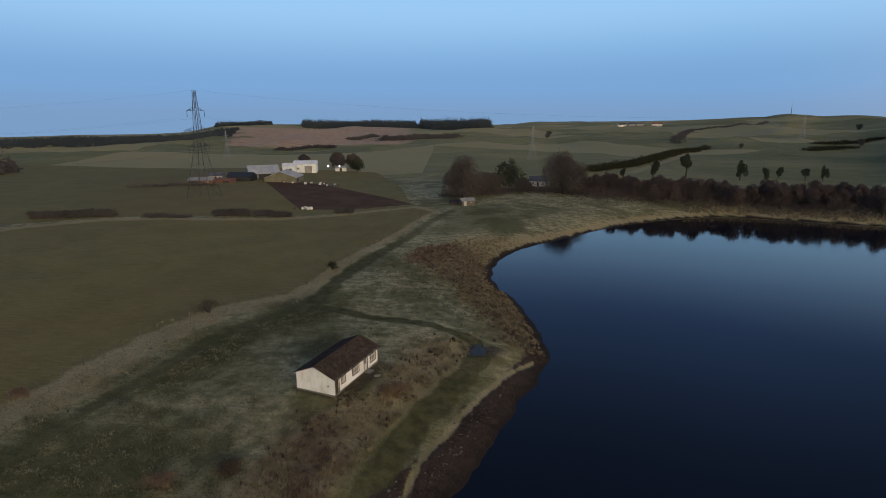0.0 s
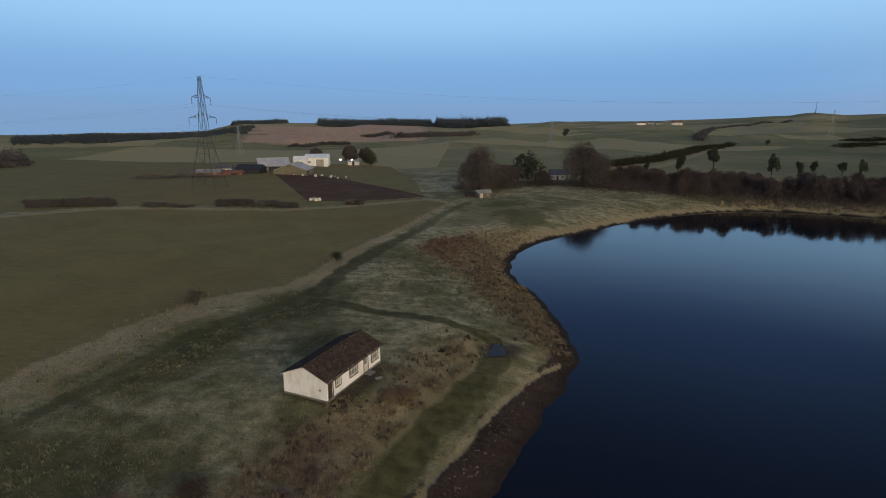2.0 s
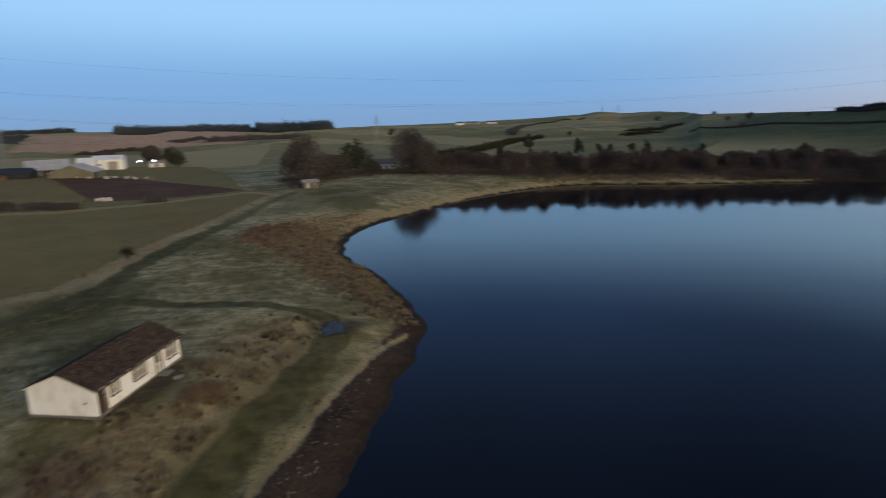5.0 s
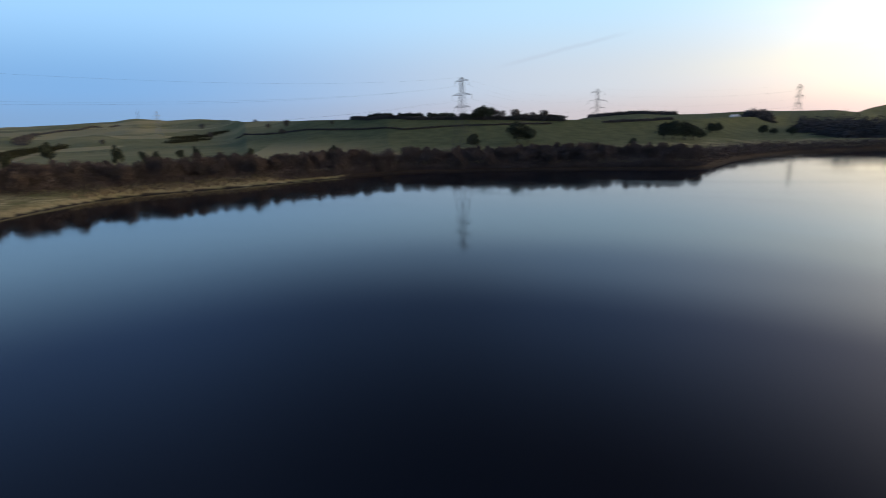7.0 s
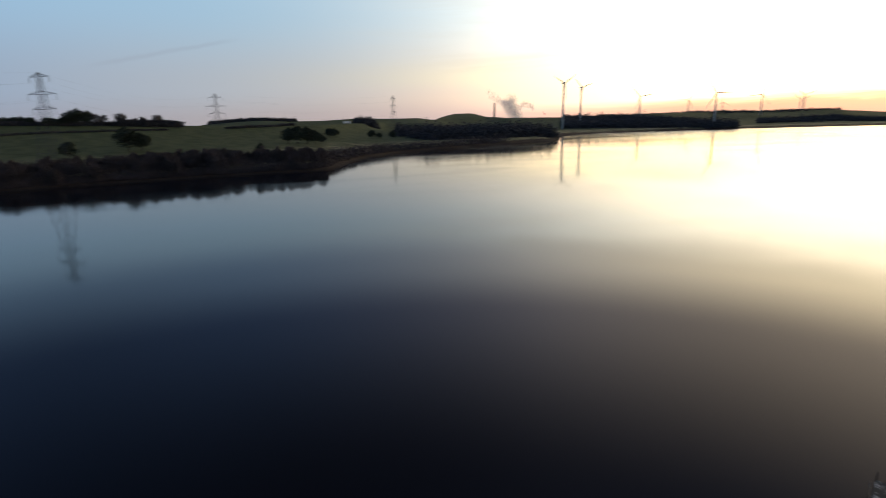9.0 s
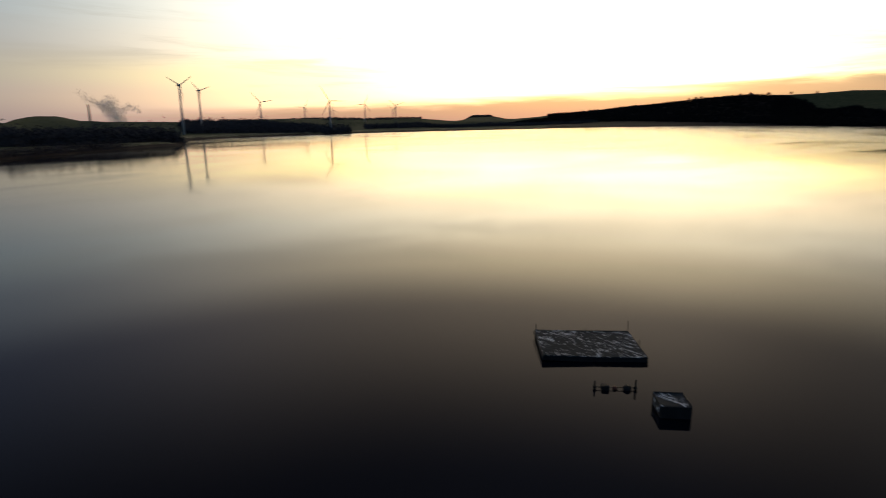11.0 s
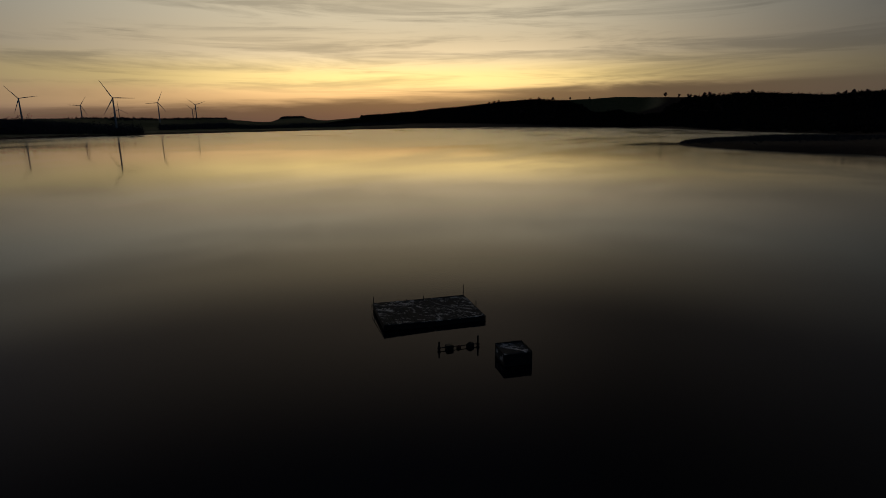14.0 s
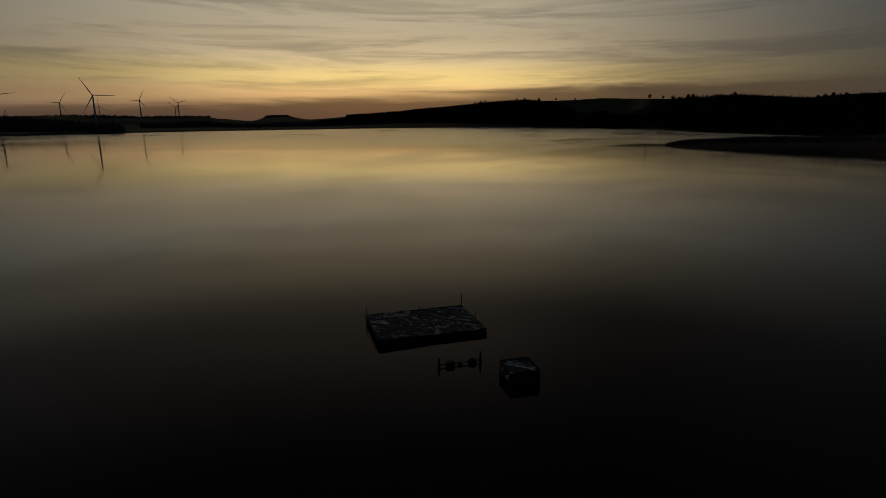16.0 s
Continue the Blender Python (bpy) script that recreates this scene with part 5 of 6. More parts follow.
def build_turbine(az, dist, hub_z, blade, spin, face):
    x, y = 2.6 + dist * math.sin(radians(az)), 27.6 + dist * math.cos(radians(az))
    z = land(x, y)
    h = hub_z - z
    t = thing("wind_turbine", "white three-bladed wind turbine at rest on the far shore", "wind turbine", (x, y, z), -az + face, "wind turbines")
    bm = bmesh.new()
    rod(bm, (0, 0, -1), (0, 0, h), 1.9, 1.1, 16)
    part("tower", bm, TOWER_WHITE, t, "", True)
    bm = bmesh.new()
    box(bm, (0, 1.6, h + 1.2), (2.4, 6.0, 2.4), 0, 0.5)
    part("nacelle", bm, TOWER_WHITE, t)
    bm = bmesh.new()
    rod(bm, (0, -2.4, h + 1.2), (0, -4.4, h + 1.2), 1.5, 0.6, 12)
    hub = part("hub", bm, TOWER_WHITE, t)
    for k in range(3):
        a = radians(spin + 120 * k)
        u = Vector((math.cos(a), 0, math.sin(a)))
        n = Vector((-math.sin(a), 0, math.cos(a)))
        bm = bmesh.new()
        rings = []
        for s, chord, thick in ((0.0, 1.0, 0.9), (0.12, 1.5, 0.6), (0.25, 1.6, 0.4), (0.6, 1.1, 0.25), (0.97, 0.5, 0.12), (1.0, 0.2, 0.08)):
            c = Vector((0, -3.4, h + 1.2)) + u * (s * blade)
            rings.append([bm.verts.new(c + n * chord * e + Vector((0, thick * f, 0))) for e, f in ((-0.35, 0), (0, -0.5), (0.65, 0), (0, 0.5))])
        for p, q in zip(rings, rings[1:]):
            for i in range(4):
                bm.faces.new((p[i], p[(i + 1) % 4], q[(i + 1) % 4], q[i]))
        bm.faces.new(rings[0][::-1]), bm.faces.new(rings[-1])
        part("blade", bm, TOWER_WHITE, hub)


for row in ((111.2, 950, 78, 26, 34, 35), (112.84, 1100, 78, 24, 20, 40), (118.31, 1390, 68.4, 31, 10, 0), (122.5, 1900, 71.2, 31, 58, 5), (124.94, 1130, 61.8, 34, 0, 0), (125.32, 2600, 77.2, 36, 92, 5),
            (128.48, 1700, 74.4, 31, 66, 0), (131.33, 2600, 78.3, 34, 20, 10), (131.61, 2000, 78.4, 32, 20, 0)):
    build_turbine(*row)

# ---------------------------------------------------------------- trees, bushes and hedges
BARK = plain("grey_brown_bark", (0.055, 0.045, 0.038), 0.95, var=0.4, scale=1.0)
TWIGS = foliage("bare_winter_twigs", (0.064, 0.057, 0.056), (0.125, 0.109, 0.103))
# a little haze is put into these ruddy twig and needle tones
TWIGS_RED = foliage("ruddy_birch_and_alder_twigs", (0.064, 0.051, 0.048), (0.128, 0.100, 0.093), weight=0.55)
NEEDLES = foliage("dark_pine_needles", (0.029, 0.036, 0.026), (0.070, 0.081, 0.055))
GORSE = foliage("dark_gorse", (0.016, 0.018, 0.009), (0.050, 0.048, 0.024))
BRAMBLE = foliage("brown_bramble_stems", (0.046, 0.034, 0.027), (0.110, 0.082, 0.064))
# tones raised and purpled to stand in for haze over far woods
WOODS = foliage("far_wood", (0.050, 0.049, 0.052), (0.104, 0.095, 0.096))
# the blue of distance haze is mixed into this conifer colour
HAZED_SPRUCE = foliage("haze_blue_spruce", (0.044, 0.057, 0.070), (0.066, 0.083, 0.098))
# near-black copy of far_wood: the backlit hill's shade is in its colour
WOODS_SHADED = foliage("shadowed_hillside_wood", (0.008, 0.009, 0.008), (0.017, 0.017, 0.015))
DEAD_STEMS = foliage("dead_brown_stems", (0.120, 0.082, 0.058), (0.24, 0.17, 0.12))
STRAW = foliage("straw_coloured_grass", (0.115, 0.092, 0.054), (0.36, 0.298, 0.195), patch=0.8, weight=0.55)
RUSSET = foliage("russet_bracken_and_dock", (0.085, 0.060, 0.044), (0.275, 0.205, 0.145), patch=0.7, weight=0.55)
RUDDY = foliage("ruddy_willowherb_stems", (0.092, 0.060, 0.048), (0.27, 0.188, 0.148), patch=0.7, weight=0.5)
RUSH = foliage("dull_green_rushes", (0.074, 0.076, 0.042), (0.270, 0.254, 0.160), patch=0.7, weight=0.55)


def flakes(centres, sizes, rng, flat=0.45):
    """Many small crossed slivers as one point cloud mesh: (n, 3) centres and sizes."""
    n = len(centres)
    d = rng.normal(size=(n, 3))
    d[:, 2] = np.abs(d[:, 2]) * 0.8 + 0.2
    d /= np.linalg.norm(d, axis=1, keepdims=True)
    e = np.cross(d, rng.normal(size=(n, 3)))
    e /= np.linalg.norm(e, axis=1, keepdims=True) + 1e-9
    s = sizes[:, None]
    a, b = centres - d * s, centres + d * s
    quad = np.stack([a - e * s * flat * 0.6, a + e * s * flat * 0.6, b + e * s * flat * 0.4, b - e * s * flat * 0.4], 1)
    return quad.reshape(-1, 3)


def quads_mesh(name, verts, mat):
    me = bpy.data.meshes.new(name)
    n = len(verts)
    me.vertices.add(n)
    me.vertices.foreach_set("co", verts.astype(np.float32).ravel())
    me.loops.add(n)
    me.loops.foreach_set("vertex_index", np.arange(n, dtype=np.int32))
    me.polygons.add(n // 4)
    me.polygons.foreach_set("loop_start", np.arange(0, n, 4, dtype=np.int32))
    me.update(calc_edges=True)
    me.materials.append(mat)
    return me


def crown_cloud(rng, count, clumps, low, wide, high, hollow=0.5, lean=0.30):
    """Points gathered in uneven clumps through an egg-shaped crown."""
    c = rng.normal(size=(clumps, 3))
    c /= np.linalg.norm(c, axis=1, keepdims=True)
    c *= rng.uniform(hollow, 1.0, (clumps, 1)) * 0.78
    size = rng.uniform(0.22, 0.46, clumps)
    k = rng.integers(0, clumps, count)
    p = rng.normal(size=(count, 3))
    p /= np.linalg.norm(p, axis=1, keepdims=True)
    p = c[k] + p * (size[k] * rng.uniform(0.35, 1.0, count) ** 0.5)[:, None]
    taper = 1 - lean * np.clip(p[:, 2:3], -1, 1)
    return np.concatenate([p[:, :2] * wide * taper, low + (p[:, 2:3] + 1) / 2 * (high - low)], 1)


def tree(seed, high, wide, bole, kind, label, category="tree", group=""):
    """A trunk with limbs under a crown of twigs or needles; local origin at the foot."""
    rng = np.random.default_rng(seed)
    ob = thing("tree", label, category, (0, 0, 0), 0, group)
    bm = bmesh.new()
    lean = Vector(rng.normal(size=3) * 0.03)
    top = Vector((lean.x * high, lean.y * high, high * 0.72))
    r = high * 0.022
    rod(bm, (0, 0, -0.5), top * 0.4, r * 1.3, r * 0.9, 7)
    rod(bm, top * 0.4, top, r * 0.9, r * 0.3, 6)
    for k in range(9):
        s = rng.uniform(0.25, 0.95)
        a = rng.uniform(0, 6.28)
        p = top * s
        q = p + Vector((math.cos(a) * wide * 0.62 * (1.1 - s * 0.5), math.sin(a) * wide * 0.62 * (1.1 - s * 0.5), high * rng.uniform(0.10, 0.24)))
        rod(bm, p, q, r * 0.45, r * 0.15, 5)
        for _ in range(2):
            m = p.lerp(q, rng.uniform(0.4, 0.8))
            rod(bm, m, m + Vector(rng.normal(size=3)) * wide * 0.22 + Vector((0, 0, high * 0.08)), r * 0.2, r * 0.07, 4)
    part("trunk", bm, BARK, ob)
    if kind == "pine":
        pts = crown_cloud(rng, 2400, 11, high * bole, wide, high, 0.45, 0.05)
        v, mat = flakes(pts, rng.uniform(0.22, 0.42, len(pts)), rng, 0.8), NEEDLES
    elif kind == "conifer":
        pts = crown_cloud(rng, 2600, 46, high * bole, wide, high * 0.98, 0.35)
        f = np.clip((pts[:, 2] - high * bole) / (high * (1 - bole)), 0, 1)
        pts[:, :2] *= np.interp(f, [0, 0.15, 0.7, 1], [0.8, 1.05, 0.95, 0.72])[:, None]
        v, mat = flakes(pts, rng.uniform(0.25, 0.5, len(pts)), rng, 0.8), NEEDLES
    else:
        count = 15000 if kind == "big" else 2400
        pts = crown_cloud(rng, count, 44 if kind == "big" else 26, high * bole, wide, high, 0.45, 0.15 if kind == "big" else -0.12)
        v, mat = flakes(pts, rng.uniform(0.3, 0.7, len(pts)) * (0.95 if kind == "big" else 1.0), rng, 0.20 if kind == "big" else 0.22), (TWIGS if kind != "alder" else TWIGS_RED)
    crown = new("crown", quads_mesh("crown", v, mat))
    crown.parent = ob
    return ob


def set_down(ob, x, y, turn=0.0, size=1.0):
    ob.matrix_basis = Matrix.Translation((x, y, land(x, y) - 0.1)) @ Matrix.Rotation(turn, 4, "Z")
    ob.scale = (size, size, size)
    return ob


set_down(tree(1, 18.0, 9.8, 0.0, "big", "large round bare-twigged tree at the meadow edge"), 8.2, 224)
set_down(tree(2, 9.5, 5.0, 0.04, "big", "small bare tree beside the round one"), 17, 232)
set_down(tree(3, 14.6, 10.5, -0.1, "conifer", "dense dark evergreen clump with a jagged top"), 30.6, 252)
set_down(tree(4, 19.0, 10.8, 0.0, "big", "broad bare-twigged tree beside the white cottage"), 53, 238)
set_down(tree(5, 9.5, 7.5, 0.06, "big", "low bare thicket tree between the evergreens"), 20, 246)
set_down(tree(6, 6.0, 4.5, 0.05, "big", "low bare thicket tree behind the meadow"), 36.5, 246)
set_down(tree(7, 9.0, 4.6, 0.05, "conifer", "dark rounded evergreen beside the farmyard"), -52, 332)
set_down(tree(8, 11, 5.5, 0.10, "big", "bare tree among the farm buildings"), -66, 345)
set_down(tree(9, 10, 5.0, 0.10, "big", "bare tree behind the pale farm shed"), -58, 352)
set_down(tree(10, 9.5, 4.0, 0.15, "big", "bare tree behind the olive barn"), -86, 340)

PINE = [tree(20 + k, 13.5, 4.3, (0.10, 0.30, 0.0)[k], "pine", "tall dark pine with a ragged crown over bare woodland", "pine tree", "lakeside pines") for k in range(3)]
spots = [(119, 308), (138, 308), (158, 288), (170, 284), (190, 284), (200, 285), (186, 300), (207, 250), (100, 300), (236, 218)]
for k, (x, y) in enumerate(spots):
    size = (0.88, 1.12, 0.82, 0.66, 0.58, 0.62, 0.56, 0.56, 0.5, 0.56)[k]
    if k < 3:
        set_down(PINE[k], x, y, 0.0, size)
    else:
        set_down(copy_thing(PINE[k % 3], Matrix.Identity(4)), x, y, k * 1.3, size)


def along(line, count, spread, seed):
    """Places scattered along a line in plan, on dry land."""
    rng = np.random.default_rng(seed)
    pts = np.array(line, float)
    seg = np.linalg.norm(np.diff(pts, axis=0), axis=1)
    cum = np.concatenate([[0], np.cumsum(seg)])
    s = rng.uniform(0, cum[-1], count)
    x = np.interp(s, cum, pts[:, 0]) + rng.normal(0, spread, count)
    y = np.interp(s, cum, pts[:, 1]) + rng.normal(0, spread, count)
    ok = shore_distance(x, y) > 2.0
    return np.stack([x, y], 1)[ok]


WOOD_LINE = [(62, 240), (90, 229), (112, 224), (132, 214), (150, 206), (172, 198), (196, 189), (216, 177), (235, 158), (252, 132), (267, 104), (278, 78), (286, 56), (296, 44)]
ALDERS = [tree(40 + k, 9.8, 4.0, 0.05, "alder", "bare ruddy alder in the lakeside wood", "tree", "lakeside wood") for k in range(6)]
for k, (x, y) in enumerate(along(WOOD_LINE, 280, 6.0, 77)):
    size = (0.66 + 0.24 * ((k * 37) % 17) / 17) * (1.08 if x < 160 else 0.92)
    if 226 < x < 252 and 172 < y < 212:
        size *= 0.5
    src = ALDERS[k % 6]
    set_down(src if k < 6 else copy_thing(src, Matrix.Identity(4)), x, y, k * 2.4, size)

DOME = [tree(60 + k, 11.5, 5.6, 0.12, "conifer", "dark broad evergreen tree by the lakeside pasture", "tree", "pasture evergreens") for k in range(2)]
for k, (x, y, size) in enumerate(((326, 145, 1.25), (331, 140, 0.95), (424, 72, 1.1), (428, 66, 1.25), (431, 59, 1.2), (436, 54, 1.0), (441, 49, 0.7), (294, 160, 0.8), (352, 80, 0.5), (505, 46, 0.8), (513, 42, 0.8), (562, 8, 0.8), (574, -14, 0.8), (566, 0, 0.6))):
    set_down(DOME[k] if k < 2 else copy_thing(DOME[k % 2], Matrix.Identity(4)), x, y, k * 1.7, size)

OAK = [tree(70 + k, 12, 5.6, 0.12, "bare", "bare field tree standing on the ridge", "tree", "ridge trees") for k in range(3)]
ridge_spots = [(415, 545, 0.75), (352, 372, 0.55), (700, 930, 1.1), (431, 205, 0.75), (440, 192, 0.85), (444, 184, 0.55), (449, 180, 0.6), (455, 172, 0.8), (433, 201, 0.7), (446, 176, 0.5), (424, 232, 0.5),
               (407, 318, 0.35), (395, 352, 0.4), (174, 905, 1.0), (295, 543, 0.5), (1350, 1500, 1.8), (161, 849, 0.8), (417, 430, 0.7), (430, 470, 0.5)]
for k, (x, y, size) in enumerate(ridge_spots):
    set_down(OAK[k] if k < 3 else copy_thing(OAK[k % 3], Matrix.Identity(4)), x, y, k * 2.1, size)
for x, y, size in ((424, 219, 0.95), (427, 214, 1.1), (430, 210, 0.95), (428, 217, 0.8)):
    tagged(set_down(copy_thing(DOME[0], Matrix.Identity(4)), x, y, x, size), "dark evergreen in a tight clump on the crest", "tree", "crest evergreens")
# wind-shaped shelter belt along the crest
for k in range(30):
    f = k / 29
    x, y = 404 + 14 * f, 315 - 92 * f
    if k % 9 == 7:
        continue
    belt = set_down(copy_thing(DOME[k % 2], Matrix.Identity(4)), x + (k % 3) * 2, y, k * 0.9, 0.5)
    belt.scale = (0.62, 0.62, 0.46 + 0.10 * ((k * 7) % 5) / 5)
    tagged(belt, "wind-shaped dark evergreen in the shelter belt on the crest", "tree", "shelter belt")


def thicket(name, label, line, count, spread, low, high, mat, seed, size=(0.25, 0.6), flat=0.3, category="shrubs", kind="stuff", even=0.62):
    """A dense band of growth along a line, as one mesh."""
    rng = np.random.default_rng(seed + 1000)
    base = along(line, count, spread, seed)
    n = len(base)
    lump = even + (1 - even) * waves(base[:, 0], base[:, 1], 16, seed, 3)
    z = height_at(base[:, 0], base[:, 1]) + rng.uniform(0.0, 1.0, n) ** 0.8 * np.maximum(lump, 0.25) * rng.uniform(low, high, n)
    v = flakes(np.column_stack([base, z]), rng.uniform(*size, n), rng, flat)
    return tagged(new(name, quads_mesh(name, v, mat)), label, category, kind=kind)


thicket("undergrowth", "dense ruddy scrub under the lakeside wood", WOOD_LINE, 115000, 8.5, 3.0, 7.4, TWIGS_RED, 5, (0.25, 0.65), 0.2)
thicket("scrub", "low brown scrub on the lake bank below the wood", [(165, 186), (188, 177), (206, 169), (223, 155), (241, 125), (257, 93), (267, 65), (275, 46), (285, 36)], 60000, 2.4, 1.0, 3.4, TWIGS_RED, 25, (0.25, 0.6), 0.2)
thicket("scrub", "dark scrub along the far lake bank", [(296, 44), (320, 38), (345, 30), (404, 6), (446, -34), (500, -90), (528, -118)], 16000, 7.0, 3.0, 6.5, TWIGS_RED, 6, (0.3, 0.8), 0.4)
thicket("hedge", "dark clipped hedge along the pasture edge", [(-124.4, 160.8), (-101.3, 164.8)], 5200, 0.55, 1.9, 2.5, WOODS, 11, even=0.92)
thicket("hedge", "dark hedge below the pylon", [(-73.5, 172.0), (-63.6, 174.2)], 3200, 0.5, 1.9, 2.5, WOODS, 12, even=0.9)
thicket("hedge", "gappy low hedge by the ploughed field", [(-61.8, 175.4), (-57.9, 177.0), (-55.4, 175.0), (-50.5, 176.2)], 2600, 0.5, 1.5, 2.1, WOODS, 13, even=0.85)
thicket("hedge", "straggling hedge along the farm road", [(-140, 240), (-118, 246), (-104, 246)], 1500, 1.2, 1.2, 2.4, TWIGS, 14)
thicket("gorse", "dark gorse bank on the slope behind the wood", [(92, 340), (107, 358), (126, 374), (166, 430), (219, 512), (273, 572)], 26000, 3.2, 2.0, 5.5, GORSE, 15, (0.35, 0.8), 0.5)
thicket("gorse", "gorse patch on the far pasture", [(338, 506), (402, 539)], 3500, 4.0, 1.5, 3.5, GORSE, 16, (0.4, 0.8), 0.5)
thicket("gorse", "long dark gorse patch on the hillside", [(404, 593), (442, 598), (480, 602)], 5000, 4.0, 1.5, 4.5, GORSE, 17, (0.4, 0.9), 0.5)
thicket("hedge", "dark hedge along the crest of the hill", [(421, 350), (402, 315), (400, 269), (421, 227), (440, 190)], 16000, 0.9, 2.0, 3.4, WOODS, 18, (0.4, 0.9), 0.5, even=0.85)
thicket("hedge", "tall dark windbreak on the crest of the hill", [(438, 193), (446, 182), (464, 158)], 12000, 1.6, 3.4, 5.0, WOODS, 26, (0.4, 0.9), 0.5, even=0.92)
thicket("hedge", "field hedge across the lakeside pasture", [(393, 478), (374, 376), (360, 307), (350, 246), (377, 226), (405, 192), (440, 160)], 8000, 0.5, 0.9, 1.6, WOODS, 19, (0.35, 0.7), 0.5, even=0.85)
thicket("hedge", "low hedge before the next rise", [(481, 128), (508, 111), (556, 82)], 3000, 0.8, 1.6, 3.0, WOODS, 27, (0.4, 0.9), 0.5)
thicket("scrub", "low bare scrub at the meadow edge by the cottage", [(2, 232), (16, 238), (34, 248), (62, 244)], 8000, 3.0, 1.0, 3.4, TWIGS, 20)
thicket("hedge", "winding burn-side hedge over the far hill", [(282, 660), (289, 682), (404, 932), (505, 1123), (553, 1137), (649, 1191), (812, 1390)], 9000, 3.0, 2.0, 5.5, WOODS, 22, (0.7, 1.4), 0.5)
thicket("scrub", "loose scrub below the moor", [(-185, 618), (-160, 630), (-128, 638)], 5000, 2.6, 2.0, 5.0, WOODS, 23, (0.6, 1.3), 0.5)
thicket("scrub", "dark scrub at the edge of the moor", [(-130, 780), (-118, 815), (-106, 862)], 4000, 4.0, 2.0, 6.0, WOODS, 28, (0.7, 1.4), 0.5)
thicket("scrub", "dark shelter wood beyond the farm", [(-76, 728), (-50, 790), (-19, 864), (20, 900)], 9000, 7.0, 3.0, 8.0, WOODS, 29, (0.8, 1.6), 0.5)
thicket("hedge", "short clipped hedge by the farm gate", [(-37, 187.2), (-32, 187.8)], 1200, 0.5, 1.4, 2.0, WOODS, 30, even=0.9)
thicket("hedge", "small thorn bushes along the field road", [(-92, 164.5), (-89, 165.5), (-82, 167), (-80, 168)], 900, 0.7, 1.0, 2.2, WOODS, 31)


def polar(az, dist):
    return (2 + dist * math.sin(radians(az)), 16 + dist * math.cos(radians(az)))


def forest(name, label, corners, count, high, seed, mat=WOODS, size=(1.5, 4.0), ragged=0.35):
    """Far plantation or wood as one mass of crowns of uneven height: corners are bearing and distance."""
    rng = np.random.default_rng(seed)
    poly = np.array([polar(*c) for c in corners])
    lo, hi = poly.min(0), poly.max(0)
    each = 11
    p = rng.uniform(lo, hi, (count * 2, 2))
    p = p[inside(poly, p[:, 0], p[:, 1]) & (shore_distance(p[:, 0], p[:, 1]) > 3)][:count // each]
    tall = high * (0.85 + 0.2 * waves(p[:, 0], p[:, 1], 90, seed, 3)) * np.exp(rng.normal(0, ragged * 0.5, len(p)))
    foot = height_at(p[:, 0], p[:, 1])
    out = []
    for k in range(each):
        s = rng.uniform(size[0], size[1], len(p))
        up_there = rng.uniform(0.0, 1.0, len(p)) if k < 8 else rng.uniform(0.0, 0.45, len(p))
        q = p + rng.normal(0, 1.0, p.shape) * (tall * 0.22 * (1.15 - up_there))[:, None]
        z = foot + tall * up_there - s * 0.3
        out.append(flakes(np.column_stack([q, z]), s * (1.35 - 0.8 * up_there), rng, 0.7))
    return tagged(new(name, quads_mesh(name, np.concatenate(out), mat)), label, "woodland", kind="stuff")


forest("plantation", "dark conifer plantation on the far skyline", [(-22.6, 1420), (-17.4, 1440), (-17.4, 1520), (-22.6, 1520)], 9000, 11, 31, mat=HAZED_SPRUCE, size=(1.2, 2.4), ragged=0.28)
forest("plantation", "dark square conifer plantation on the skyline", [(-14.4, 1360), (-2.9, 1330), (-2.9, 1510), (-14.4, 1510)], 26000, 17, 32, mat=HAZED_SPRUCE, size=(1.3, 2.8), ragged=0.28)
forest("plantation", "tall rounded conifer block on the skyline", [(-2.4, 1330), (-1.6, 1270), (3.9, 1270), (5.0, 1330), (4.8, 1500), (-2.4, 1500)], 20000, 22, 33, mat=HAZED_SPRUCE, size=(1.3, 3.0), ragged=0.28)
forest("far_wood", "long dark wood along the low skyline", [(-40, 800), (-30, 790), (-22, 860), (-20.5, 1100), (-28, 980), (-40, 930)], 30000, 6.5, 34, mat=HAZED_SPRUCE, size=(0.9, 1.8), ragged=0.28)
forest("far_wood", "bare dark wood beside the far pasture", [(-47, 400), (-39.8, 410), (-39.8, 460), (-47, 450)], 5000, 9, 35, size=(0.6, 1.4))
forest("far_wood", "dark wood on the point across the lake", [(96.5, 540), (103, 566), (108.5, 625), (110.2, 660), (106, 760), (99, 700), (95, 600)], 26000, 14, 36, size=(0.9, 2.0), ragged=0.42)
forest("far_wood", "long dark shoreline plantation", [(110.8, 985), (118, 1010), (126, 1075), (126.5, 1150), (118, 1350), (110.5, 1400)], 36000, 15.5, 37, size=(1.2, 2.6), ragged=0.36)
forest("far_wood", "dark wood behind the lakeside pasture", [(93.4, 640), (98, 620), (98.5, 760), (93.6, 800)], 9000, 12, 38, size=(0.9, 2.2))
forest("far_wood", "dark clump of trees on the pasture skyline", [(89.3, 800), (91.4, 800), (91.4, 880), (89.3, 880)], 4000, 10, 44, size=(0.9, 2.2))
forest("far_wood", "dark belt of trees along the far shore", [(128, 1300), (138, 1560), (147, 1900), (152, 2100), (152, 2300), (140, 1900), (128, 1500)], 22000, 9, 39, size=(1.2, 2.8))
